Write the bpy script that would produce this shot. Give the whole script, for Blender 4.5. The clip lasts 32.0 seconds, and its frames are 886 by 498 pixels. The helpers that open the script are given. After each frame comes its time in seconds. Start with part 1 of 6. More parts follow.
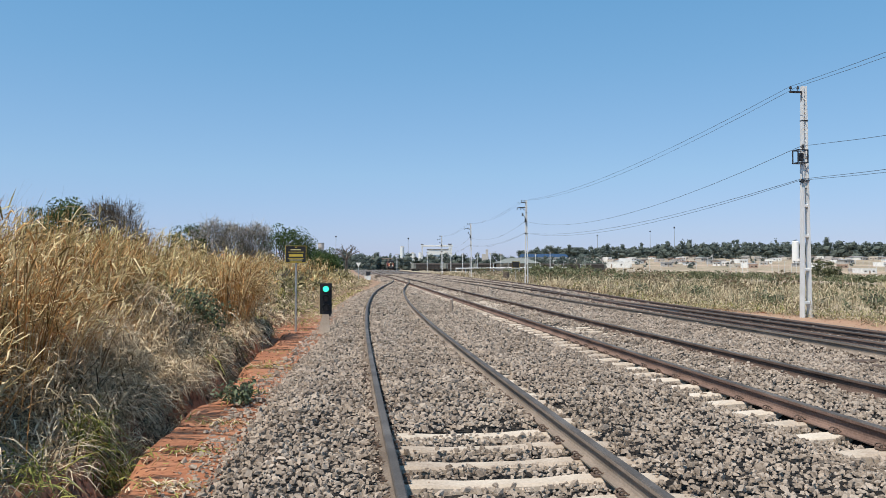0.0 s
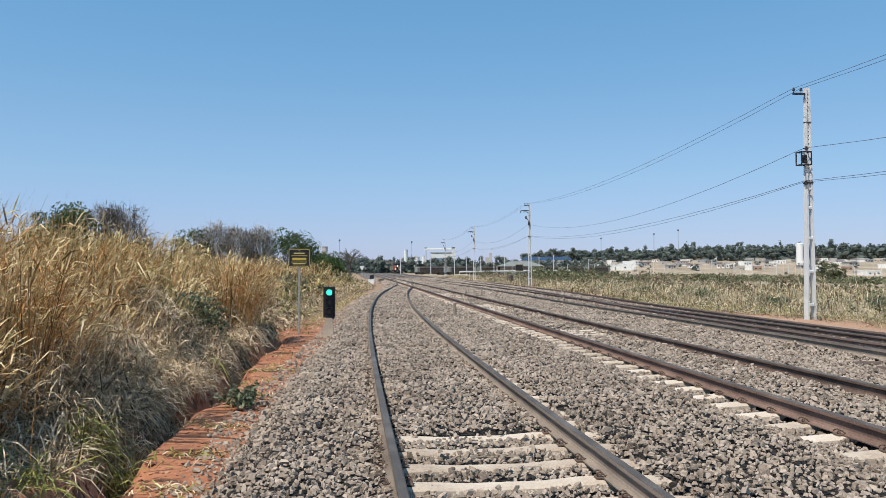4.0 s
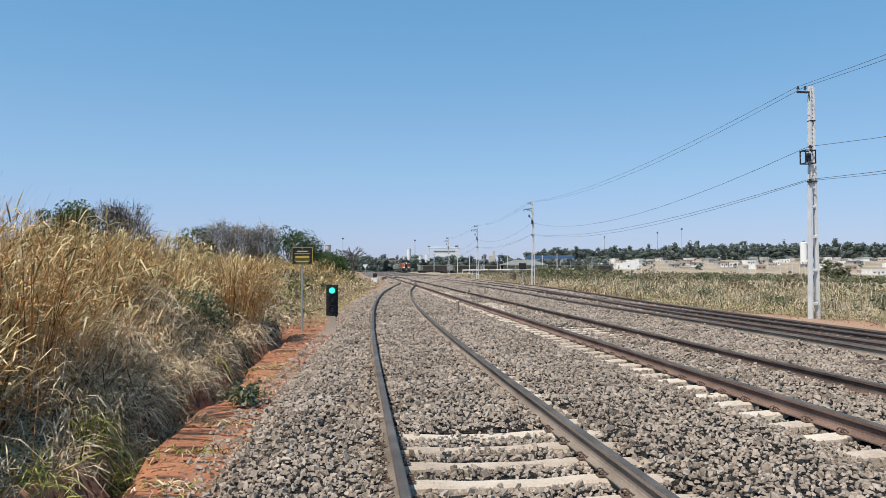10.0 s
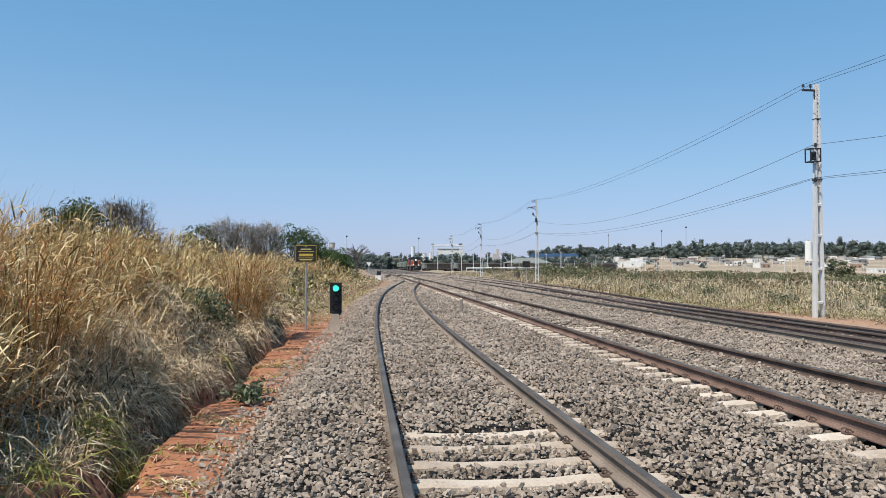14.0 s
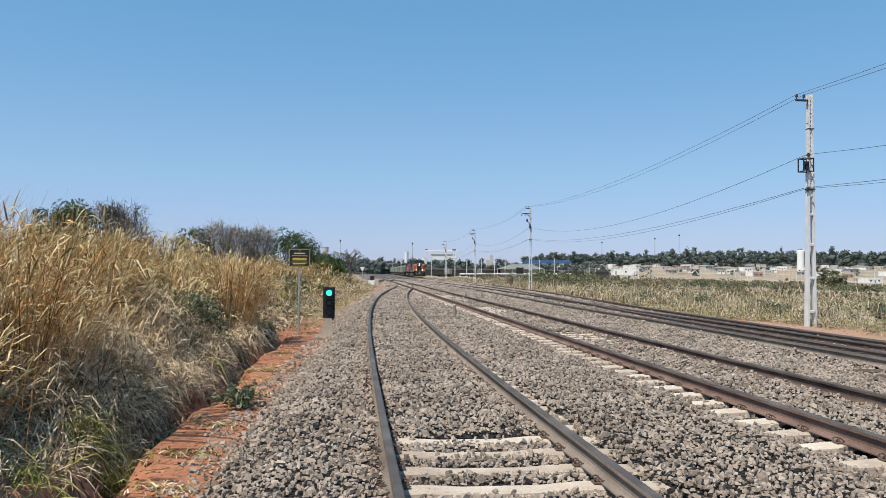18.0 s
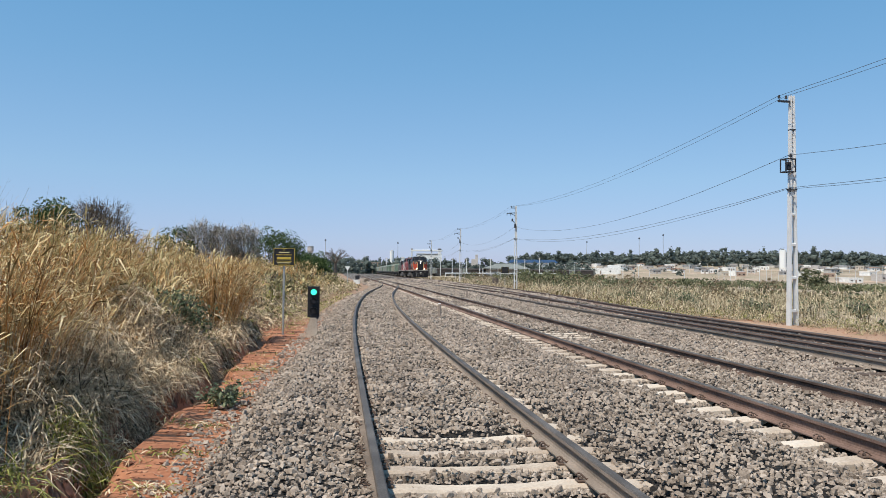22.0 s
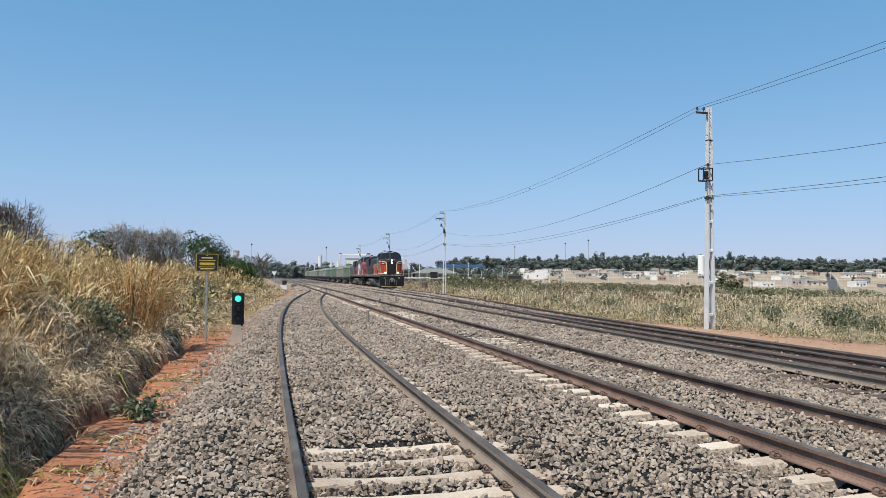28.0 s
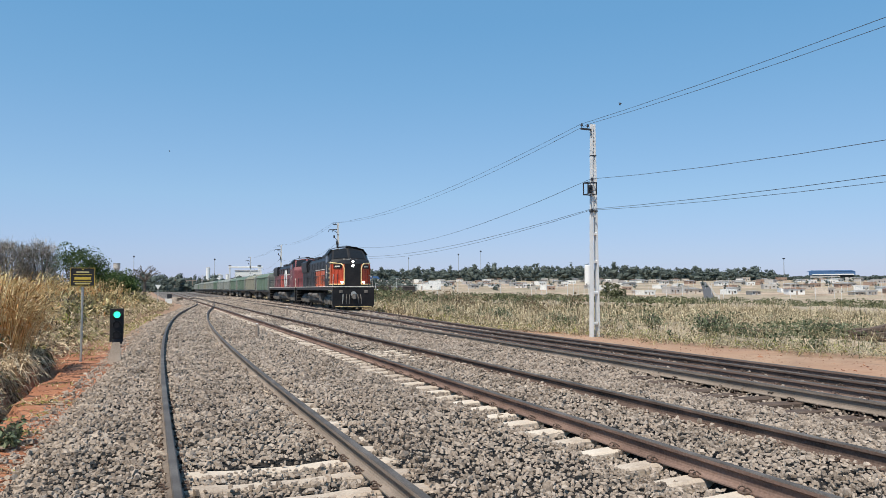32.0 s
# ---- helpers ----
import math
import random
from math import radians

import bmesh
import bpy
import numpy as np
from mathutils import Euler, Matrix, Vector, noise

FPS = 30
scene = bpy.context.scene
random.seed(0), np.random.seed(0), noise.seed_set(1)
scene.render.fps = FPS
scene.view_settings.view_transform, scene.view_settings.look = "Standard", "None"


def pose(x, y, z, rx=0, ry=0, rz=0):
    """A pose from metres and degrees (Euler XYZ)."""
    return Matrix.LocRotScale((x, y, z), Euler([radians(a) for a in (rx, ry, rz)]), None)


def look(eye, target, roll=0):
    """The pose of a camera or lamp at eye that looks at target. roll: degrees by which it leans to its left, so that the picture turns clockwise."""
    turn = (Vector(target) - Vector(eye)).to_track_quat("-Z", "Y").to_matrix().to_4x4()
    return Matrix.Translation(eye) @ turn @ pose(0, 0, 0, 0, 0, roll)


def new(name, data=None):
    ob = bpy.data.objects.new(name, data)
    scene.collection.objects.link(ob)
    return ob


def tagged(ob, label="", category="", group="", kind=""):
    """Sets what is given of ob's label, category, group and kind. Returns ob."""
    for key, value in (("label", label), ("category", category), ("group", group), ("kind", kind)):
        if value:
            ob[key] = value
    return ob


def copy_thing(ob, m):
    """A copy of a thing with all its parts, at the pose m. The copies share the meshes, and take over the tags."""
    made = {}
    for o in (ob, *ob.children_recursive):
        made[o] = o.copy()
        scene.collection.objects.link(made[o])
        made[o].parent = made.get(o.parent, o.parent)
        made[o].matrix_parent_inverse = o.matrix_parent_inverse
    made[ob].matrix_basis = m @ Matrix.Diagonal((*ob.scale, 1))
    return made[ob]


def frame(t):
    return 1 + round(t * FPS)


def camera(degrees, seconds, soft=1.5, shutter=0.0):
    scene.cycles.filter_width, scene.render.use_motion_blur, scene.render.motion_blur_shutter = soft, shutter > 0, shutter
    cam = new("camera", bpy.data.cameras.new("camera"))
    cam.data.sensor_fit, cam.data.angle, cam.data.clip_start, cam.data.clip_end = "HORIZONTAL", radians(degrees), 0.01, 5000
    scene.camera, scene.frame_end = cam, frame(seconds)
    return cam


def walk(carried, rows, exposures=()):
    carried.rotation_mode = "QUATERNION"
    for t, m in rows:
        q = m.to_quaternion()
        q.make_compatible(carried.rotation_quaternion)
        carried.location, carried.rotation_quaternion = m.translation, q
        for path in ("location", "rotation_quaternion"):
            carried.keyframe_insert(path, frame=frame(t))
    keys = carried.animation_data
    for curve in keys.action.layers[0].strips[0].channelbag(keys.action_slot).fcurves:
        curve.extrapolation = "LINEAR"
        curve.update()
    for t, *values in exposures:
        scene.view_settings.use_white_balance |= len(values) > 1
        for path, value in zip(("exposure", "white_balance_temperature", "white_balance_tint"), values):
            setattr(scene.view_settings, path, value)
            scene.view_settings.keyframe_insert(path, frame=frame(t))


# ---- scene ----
# The camera: held by hand beside the track, panning slowly to follow the train.
cam = camera(60.97, 32.0, soft=0.65)
# seconds, x, y, z, heading to the right, tilt up, lean
PATH = [
    (0.0, -0.000, -0.000, 1.450, 0.00, 1.35, -0.00), (0.5, 0.001, 0.004, 1.451, -0.04, 1.41, 0.02),
    (1.0, 0.008, -0.001, 1.453, -0.08, 1.47, 0.03), (1.5, 0.015, 0.003, 1.454, -0.11, 1.52, 0.01),
    (2.0, 0.012, -0.003, 1.454, -0.15, 1.59, 0.00), (2.5, 0.011, -0.006, 1.451, -0.19, 1.66, 0.04),
    (3.0, 0.012, -0.006, 1.445, -0.24, 1.73, -0.01), (3.5, 0.009, -0.007, 1.443, -0.28, 1.70, -0.07),
    (5.5, 0.023, -0.003, 1.447, -0.16, 1.32, -0.53), (6.0, 0.018, 0.000, 1.447, -0.21, 1.41, -0.45),
    (6.5, 0.017, 0.010, 1.442, -0.26, 1.27, -0.33), (7.0, 0.016, 0.009, 1.442, -0.28, 1.23, -0.28),
    (7.5, 0.018, 0.003, 1.443, -0.32, 1.30, -0.25), (8.0, 0.020, -0.002, 1.443, -0.36, 1.38, -0.18),
    (8.5, 0.017, 0.005, 1.444, -0.39, 1.42, -0.20), (9.0, 0.018, 0.007, 1.442, -0.44, 1.49, -0.08),
    (9.5, 0.019, 0.011, 1.441, -0.48, 1.49, -0.10), (10.0, 0.020, 0.002, 1.437, -0.52, 1.49, -0.10),
    (10.5, 0.017, 0.004, 1.437, -0.55, 1.42, -0.13), (11.0, 0.025, 0.008, 1.437, -0.61, 1.33, -0.20),
    (11.5, 0.026, 0.015, 1.440, -0.64, 1.16, -0.35), (12.0, 0.024, 0.015, 1.441, -0.69, 1.16, -0.36),
    (12.5, 0.022, 0.019, 1.440, -0.70, 1.14, -0.21), (13.0, 0.025, 0.018, 1.443, -0.74, 1.21, -0.11),
    (13.5, 0.021, 0.011, 1.445, -0.79, 1.28, -0.05), (14.0, 0.023, 0.015, 1.443, -0.81, 1.33, -0.00),
    (14.5, 0.027, 0.010, 1.443, -0.79, 1.39, 0.09), (16.5, 0.026, 0.013, 1.439, -0.43, 1.68, 0.43),
    (17.0, 0.027, 0.021, 1.439, -0.41, 1.64, 0.43), (17.5, 0.020, 0.017, 1.443, -0.34, 1.68, 0.52),
    (18.0, 0.018, 0.017, 1.445, -0.33, 1.75, 0.57), (18.5, 0.015, 0.009, 1.445, -0.34, 1.82, 0.67),
    (19.0, 0.013, 0.013, 1.444, -0.36, 1.89, 0.66), (19.5, 0.013, 0.025, 1.439, -0.17, 1.79, 0.60),
    (20.0, 0.017, 0.027, 1.440, -0.01, 1.55, 0.61), (20.5, 0.025, 0.029, 1.441, -0.00, 1.55, 0.59),
    (21.0, 0.030, 0.021, 1.441, 0.10, 1.64, 0.56), (21.5, 0.026, 0.015, 1.440, 0.35, 1.74, 0.59),
    (22.0, 0.026, 0.019, 1.439, 0.78, 1.72, 0.61), (22.5, 0.029, 0.027, 1.444, 1.26, 1.61, 0.61),
    (23.0, 0.034, 0.039, 1.442, 1.32, 1.45, 0.60), (23.5, 0.034, 0.037, 1.446, 1.32, 1.34, 0.60),
    (24.0, 0.039, 0.034, 1.449, 1.49, 1.37, 0.56), (24.5, 0.038, 0.040, 1.455, 2.11, 1.44, 0.55),
    (25.0, 0.038, 0.035, 1.458, 2.52, 1.53, 0.52), (25.5, 0.039, 0.044, 1.461, 3.19, 1.64, 0.69),
    (27.5, 0.051, 0.052, 1.466, 5.35, 2.02, 0.57), (28.0, 0.053, 0.056, 1.471, 6.16, 2.13, 0.55),
    (28.5, 0.048, 0.050, 1.472, 6.69, 2.22, 0.69), (29.0, 0.052, 0.050, 1.473, 6.95, 2.33, 0.74),
    (29.5, 0.062, 0.049, 1.475, 7.40, 2.44, 0.69), (30.0, 0.071, 0.049, 1.480, 8.46, 2.54, 0.62),
    (30.5, 0.086, 0.055, 1.482, 9.53, 2.68, 0.50), (31.0, 0.092, 0.054, 1.490, 10.57, 2.78, 0.38),
    (31.5, 0.097, 0.054, 1.499, 11.82, 2.91, 0.15), (32.0, 0.104, 0.047, 1.502, 14.22, 3.02, 0.00),
]


def held(x, y, z, heading, tilt, lean):
    return pose(x, y, z, 0, 0, -heading) @ pose(0, 0, 0, 90 + tilt) @ pose(0, 0, 0, 0, 0, lean)


walk(cam, [(r[0], held(*r[1:])) for r in PATH], [(0, 0.0), (32, 0.0)])

# ---- light: a clear dry-season day, sun high on the left and a little behind ----
SUN_FROM = Vector((-0.74, -0.76, 1.85)).normalized()
world = bpy.data.worlds.new("sky")
scene.world = world
world.use_nodes = True
wn = world.node_tree
sky = wn.nodes.new("ShaderNodeTexSky")
sky.sky_type, sky.sun_disc = "NISHITA", False
sky.sun_elevation = math.asin(SUN_FROM.z)
sky.sun_rotation = math.atan2(SUN_FROM.x, SUN_FROM.y)
sky.air_density, sky.dust_density, sky.ozone_density = 1.0, 0.35, 4.0
haze = wn.nodes.new("ShaderNodeMix")
haze.data_type = "RGBA"
haze.inputs["Factor"].default_value = 0.6
# the haze's own tint: lavender at the horizon, deeper blue above
up = wn.nodes.new("ShaderNodeSeparateXYZ")
wn.links.new(wn.nodes.new("ShaderNodeTexCoord").outputs["Generated"], up.inputs[0])
tint = wn.nodes.new("ShaderNodeValToRGB")
while len(tint.color_ramp.elements) < 6:
    tint.color_ramp.elements.new(0.5)
for e, (spot, shade) in zip(tint.color_ramp.elements, ((0.0, (0.20, 0.265, 0.56)), (0.06, (0.195, 0.29, 0.55)), (0.12, (0.185, 0.335, 0.54)), (0.255, (0.117, 0.303, 0.513)), (0.335, (0.09, 0.283, 0.50)), (1.0, (0.08, 0.25, 0.46)))):
    e.position, e.color = spot, (*shade, 1)
wn.links.new(up.outputs["Z"], tint.inputs[0])
tenfold = wn.nodes.new("ShaderNodeVectorMath")
tenfold.operation = "SCALE"
tenfold.inputs["Scale"].default_value = 10.0
wn.links.new(tint.outputs[0], tenfold.inputs[0])
wn.links.new(tenfold.outputs[0], haze.inputs["B"])
wn.links.new(sky.outputs[0], haze.inputs["A"])
wn.links.new(haze.outputs["Result"], wn.nodes["Background"].inputs[0])
wn.nodes["Background"].inputs[1].default_value = 0.14
sun = new("sun", bpy.data.lights.new("sun", "SUN"))
sun.data.energy, sun.data.angle, sun.data.color = 5.0, radians(0.53), (1.0, 0.925, 0.81)
sun.matrix_world = look(SUN_FROM * 50, (0, 0, 0))


# ---- materials ----
def mat(name, base, dark=None, light=None, rough=0.8, metal=0.0, scale=8.0, fine=60.0, bump=0.15, rand=0.0, island=0.0, coords="Object", spec=0.4):
    """Base colour varied at two scales between dark and light, with bump; rand / island vary it per object / per loose piece."""
    m = bpy.data.materials.new(name)
    m.use_nodes = True
    nt = m.node_tree
    n, ln = nt.nodes, nt.links
    b = n["Principled BSDF"]
    b.inputs["Roughness"].default_value, b.inputs["Metallic"].default_value = rough, metal
    b.inputs["Specular IOR Level"].default_value = spec
    tc = n.new("ShaderNodeTexCoord")
    big = n.new("ShaderNodeTexNoise")
    big.inputs["Scale"].default_value, big.inputs["Detail"].default_value = scale, 5
    small = n.new("ShaderNodeTexNoise")
    small.inputs["Scale"].default_value, small.inputs["Detail"].default_value = fine, 3
    for t in (big, small):
        ln.new(tc.outputs[coords], t.inputs["Vector"])
    add = n.new("ShaderNodeMath")
    add.operation = "MULTIPLY_ADD"
    ln.new(small.outputs["Fac"], add.inputs[0])
    add.inputs[1].default_value = 0.5
    half = n.new("ShaderNodeMath")
    half.operation = "MULTIPLY"
    ln.new(big.outputs["Fac"], half.inputs[0])
    half.inputs[1].default_value = 0.75
    ln.new(half.outputs[0], add.inputs[2])
    fac = add.outputs[0]
    if rand or island:
        src = n.new("ShaderNodeObjectInfo" if rand else "ShaderNodeNewGeometry")
        mul = n.new("ShaderNodeMath")
        mul.operation = "MULTIPLY_ADD"
        ln.new(src.outputs["Random" if rand else "Random Per Island"], mul.inputs[0])
        mul.inputs[1].default_value = rand or island
        sub = n.new("ShaderNodeMath")
        sub.operation = "SUBTRACT"
        ln.new(fac, sub.inputs[0])
        sub.inputs[1].default_value = (rand or island) / 2
        ln.new(sub.outputs[0], mul.inputs[2])
        fac = mul.outputs[0]
    ramp = n.new("ShaderNodeValToRGB")
    dark = dark or tuple(c * 0.6 for c in base)
    light = light or tuple(min(1, c * 1.35) for c in base)
    ramp.color_ramp.elements[0].position, ramp.color_ramp.elements[0].color = 0.3, (*dark, 1)
    ramp.color_ramp.elements[1].position, ramp.color_ramp.elements[1].color = 0.95, (*light, 1)
    e = ramp.color_ramp.elements.new(0.6)
    e.color = (*base, 1)
    ln.new(fac, ramp.inputs[0])
    ln.new(ramp.outputs[0], b.inputs["Base Color"])
    if bump:
        bp = n.new("ShaderNodeBump")
        bp.inputs["Strength"].default_value, bp.inputs["Distance"].default_value = bump, 0.02
        ln.new(add.outputs[0], bp.inputs["Height"])
        ln.new(bp.outputs[0], b.inputs["Normal"])
    return m


def glow(name, colour, strength):
    m = bpy.data.materials.new(name)
    m.use_nodes = True
    b = m.node_tree.nodes["Principled BSDF"]
    b.inputs["Base Color"].default_value = (*colour, 1)
    b.inputs["Emission Color"].default_value, b.inputs["Emission Strength"].default_value = (*colour, 1), strength
    return m


def leafy(name, base, dark=None, light=None, through_it=0.25, island=0.7):
    """Thin leaves and blades: matt, partly letting light through."""
    m = mat(name, base, dark, light, rough=0.75, scale=0.6, fine=9, bump=0, island=island, spec=0.2)
    nt = m.node_tree
    b = nt.nodes["Principled BSDF"]
    tr = nt.nodes.new("ShaderNodeBsdfTranslucent")
    mix = nt.nodes.new("ShaderNodeMixShader")
    mix.inputs[0].default_value = through_it
    nt.links.new(b.inputs["Base Color"].links[0].from_socket, tr.inputs[0])
    nt.links.new(b.outputs[0], mix.inputs[1])
    nt.links.new(tr.outputs[0], mix.inputs[2])
    nt.links.new(mix.outputs[0], nt.nodes["Material Output"].inputs[0])
    return m


M_STONE = mat("ballast_stone", (0.338, 0.272, 0.216), (0.14, 0.108, 0.083), (0.49, 0.405, 0.33), rough=0.92, scale=0.9, fine=60, bump=0.5, island=0.45, spec=0.25)
M_BED = mat("ballast_bed", (0.09, 0.078, 0.068), (0.025, 0.022, 0.02), (0.27, 0.24, 0.21), rough=0.95, scale=11, fine=28, bump=1.0)


def cells(m, scale, lo, hi):
    """Breaks a surface into stone-sized cells of their own tone, with dark gaps and relief."""
    nt = m.node_tree
    n, ln = nt.nodes, nt.links
    b = n["Principled BSDF"]
    tc = n["Texture Coordinate"]
    v = n.new("ShaderNodeTexVoronoi")
    v.inputs["Scale"].default_value = scale
    ln.new(tc.outputs["Object"], v.inputs["Vector"])
    g = n.new("ShaderNodeSeparateColor")
    ln.new(v.outputs["Color"], g.inputs[0])
    r = n.new("ShaderNodeMapRange")
    r.inputs["To Min"].default_value, r.inputs["To Max"].default_value = lo, hi
    ln.new(g.outputs[0], r.inputs["Value"])
    mul = n.new("ShaderNodeMix")
    mul.data_type, mul.blend_type = "RGBA", "MULTIPLY"
    mul.inputs["Factor"].default_value = 1.0
    ln.new(b.inputs["Base Color"].links[0].from_socket, mul.inputs["A"])
    ln.new(r.outputs[0], mul.inputs["B"])
    ln.new(mul.outputs["Result"], b.inputs["Base Color"])
    bp = n.new("ShaderNodeBump")
    bp.invert = True
    bp.inputs["Strength"].default_value, bp.inputs["Distance"].default_value = 1.0, 0.05
    ln.new(v.outputs["Distance"], bp.inputs["Height"])
    ln.new(bp.outputs[0], b.inputs["Normal"])


# fouled grit, coloured near-black to give the shade in the gaps between stones
M_GRITSHADE = mat("ballast_grit_and_shade", (0.024, 0.02, 0.017), (0.01, 0.009, 0.008), (0.05, 0.042, 0.036), rough=0.95, scale=11, fine=50, bump=1.0)
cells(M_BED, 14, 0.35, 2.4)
cells(M_GRITSHADE, 26, 0.4, 1.6)
M_CONC = mat("sleeper_concrete", (0.52, 0.43, 0.34), (0.33, 0.255, 0.195), (0.68, 0.59, 0.485), rough=0.9, scale=3, fine=45, bump=0.25, rand=0.35)
M_RUST = mat("rail_rust", (0.20, 0.162, 0.132), (0.09, 0.07, 0.058), (0.31, 0.255, 0.21), rough=0.85, scale=1.6, fine=40, bump=0.2, rand=0.3, spec=0.15)
M_RUSTDARK = mat("rail_dark_rust", (0.185, 0.128, 0.103), (0.08, 0.056, 0.046), (0.29, 0.205, 0.168), rough=0.85, scale=1.6, fine=40, bump=0.2, rand=0.3, spec=0.15)
M_RUSTRED = mat("rail_red_rust", (0.225, 0.15, 0.12), (0.11, 0.07, 0.056), (0.34, 0.24, 0.195), rough=0.85, scale=1.6, fine=40, bump=0.2, rand=0.3, spec=0.15)
M_HEAD = mat("rail_head_steel", (0.09, 0.08, 0.073), (0.045, 0.04, 0.036), (0.20, 0.182, 0.168), rough=0.62, metal=0.0, spec=0.15, scale=2, fine=60, bump=0.05)
M_CLIP = mat("clip_steel", (0.13, 0.09, 0.07), rough=0.8, metal=0.2, scale=20, bump=0.2)
M_TIMBER = mat("sleeper_timber", (0.10, 0.07, 0.055), (0.05, 0.035, 0.03), (0.17, 0.13, 0.10), rough=0.95, scale=5, fine=50, bump=0.5)
M_POLE = mat("pole_concrete", (0.64, 0.645, 0.64), (0.48, 0.48, 0.47), (0.75, 0.75, 0.745), rough=0.85, scale=1.5, fine=35, bump=0.15)
M_DARK = mat("dark_steel", (0.035, 0.035, 0.04), rough=0.6, metal=0.3, scale=6, bump=0.1)
M_WIRE = mat("wire", (0.07, 0.07, 0.075), rough=0.6, metal=0.3, bump=0)
M_SIGNBLACK = mat("signal_black", (0.018, 0.018, 0.02), rough=0.55, scale=9, bump=0.08)
M_YELLOW = mat("sign_yellow", (0.55, 0.40, 0.06), rough=0.6, scale=14, bump=0.02)
M_CREAMTEXT = mat("sign_pale_yellow", (0.58, 0.50, 0.25), rough=0.6, scale=14, bump=0.02)
M_GALV = mat("galvanised", (0.42, 0.42, 0.40), rough=0.55, metal=0.5, scale=12, bump=0.05)
M_LENS = mat("lens_off", (0.05, 0.052, 0.056), rough=0.2, bump=0, spec=0.6)
M_GREEN = glow("green_lamp", (0.05, 0.95, 0.55), 1.6)
M_WHITE = mat("white_paint", (0.78, 0.78, 0.75), (0.62, 0.61, 0.58), (0.84, 0.84, 0.82), rough=0.7, scale=3, bump=0.05)
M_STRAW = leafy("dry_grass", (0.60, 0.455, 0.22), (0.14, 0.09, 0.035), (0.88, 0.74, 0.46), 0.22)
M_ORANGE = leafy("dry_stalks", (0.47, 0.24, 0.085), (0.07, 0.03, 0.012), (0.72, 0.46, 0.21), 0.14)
M_LITTER = leafy("dead_grass", (0.49, 0.365, 0.225), (0.06, 0.04, 0.022), (0.78, 0.64, 0.45), 0.2)
M_WEED = leafy("green_weed", (0.27, 0.255, 0.06), (0.085, 0.10, 0.022), (0.40, 0.40, 0.12), 0.2)
M_PALEGREEN = leafy("half_dry_leaf", (0.46, 0.375, 0.165), (0.15, 0.115, 0.045), (0.70, 0.61, 0.34), 0.16)
M_LEAF = leafy("tree_leaf", (0.065, 0.105, 0.035), (0.025, 0.05, 0.018), (0.12, 0.165, 0.06))
M_BUSH = leafy("bush_leaf", (0.14, 0.17, 0.095), (0.05, 0.065, 0.036), (0.27, 0.31, 0.19))
M_FIELD = leafy("field_grass", (0.46, 0.375, 0.235), (0.16, 0.12, 0.07), (0.68, 0.58, 0.40))
M_BROWNWEED = leafy("brown_weed", (0.25, 0.19, 0.12), (0.10, 0.072, 0.045), (0.40, 0.32, 0.21))
# leaf green shifted to pale blue-grey: distance haze put into the colour
M_WOODS = leafy("far_leaf_hazed", (0.094, 0.115, 0.10), (0.064, 0.08, 0.072), (0.135, 0.155, 0.13), 0.15, 0.4)
M_POST = mat("weathered_post", (0.30, 0.235, 0.185), rough=0.9, scale=8, bump=0.3)
M_YELLOWGREEN = leafy("yellow_green_leaf", (0.28, 0.24, 0.11), (0.09, 0.08, 0.036), (0.50, 0.44, 0.24), 0.2)
M_SCRUB = leafy("scrub_leaf", (0.135, 0.145, 0.075), (0.06, 0.068, 0.036), (0.24, 0.24, 0.135), 0.15)
M_BARK = mat("bark", (0.12, 0.10, 0.082), rough=0.95, scale=6, fine=40, bump=0.5)
M_TWIG = mat("bare_twig", (0.33, 0.295, 0.262), (0.13, 0.11, 0.096), (0.54, 0.50, 0.46), rough=0.9, scale=3, bump=0.1, island=0.6)


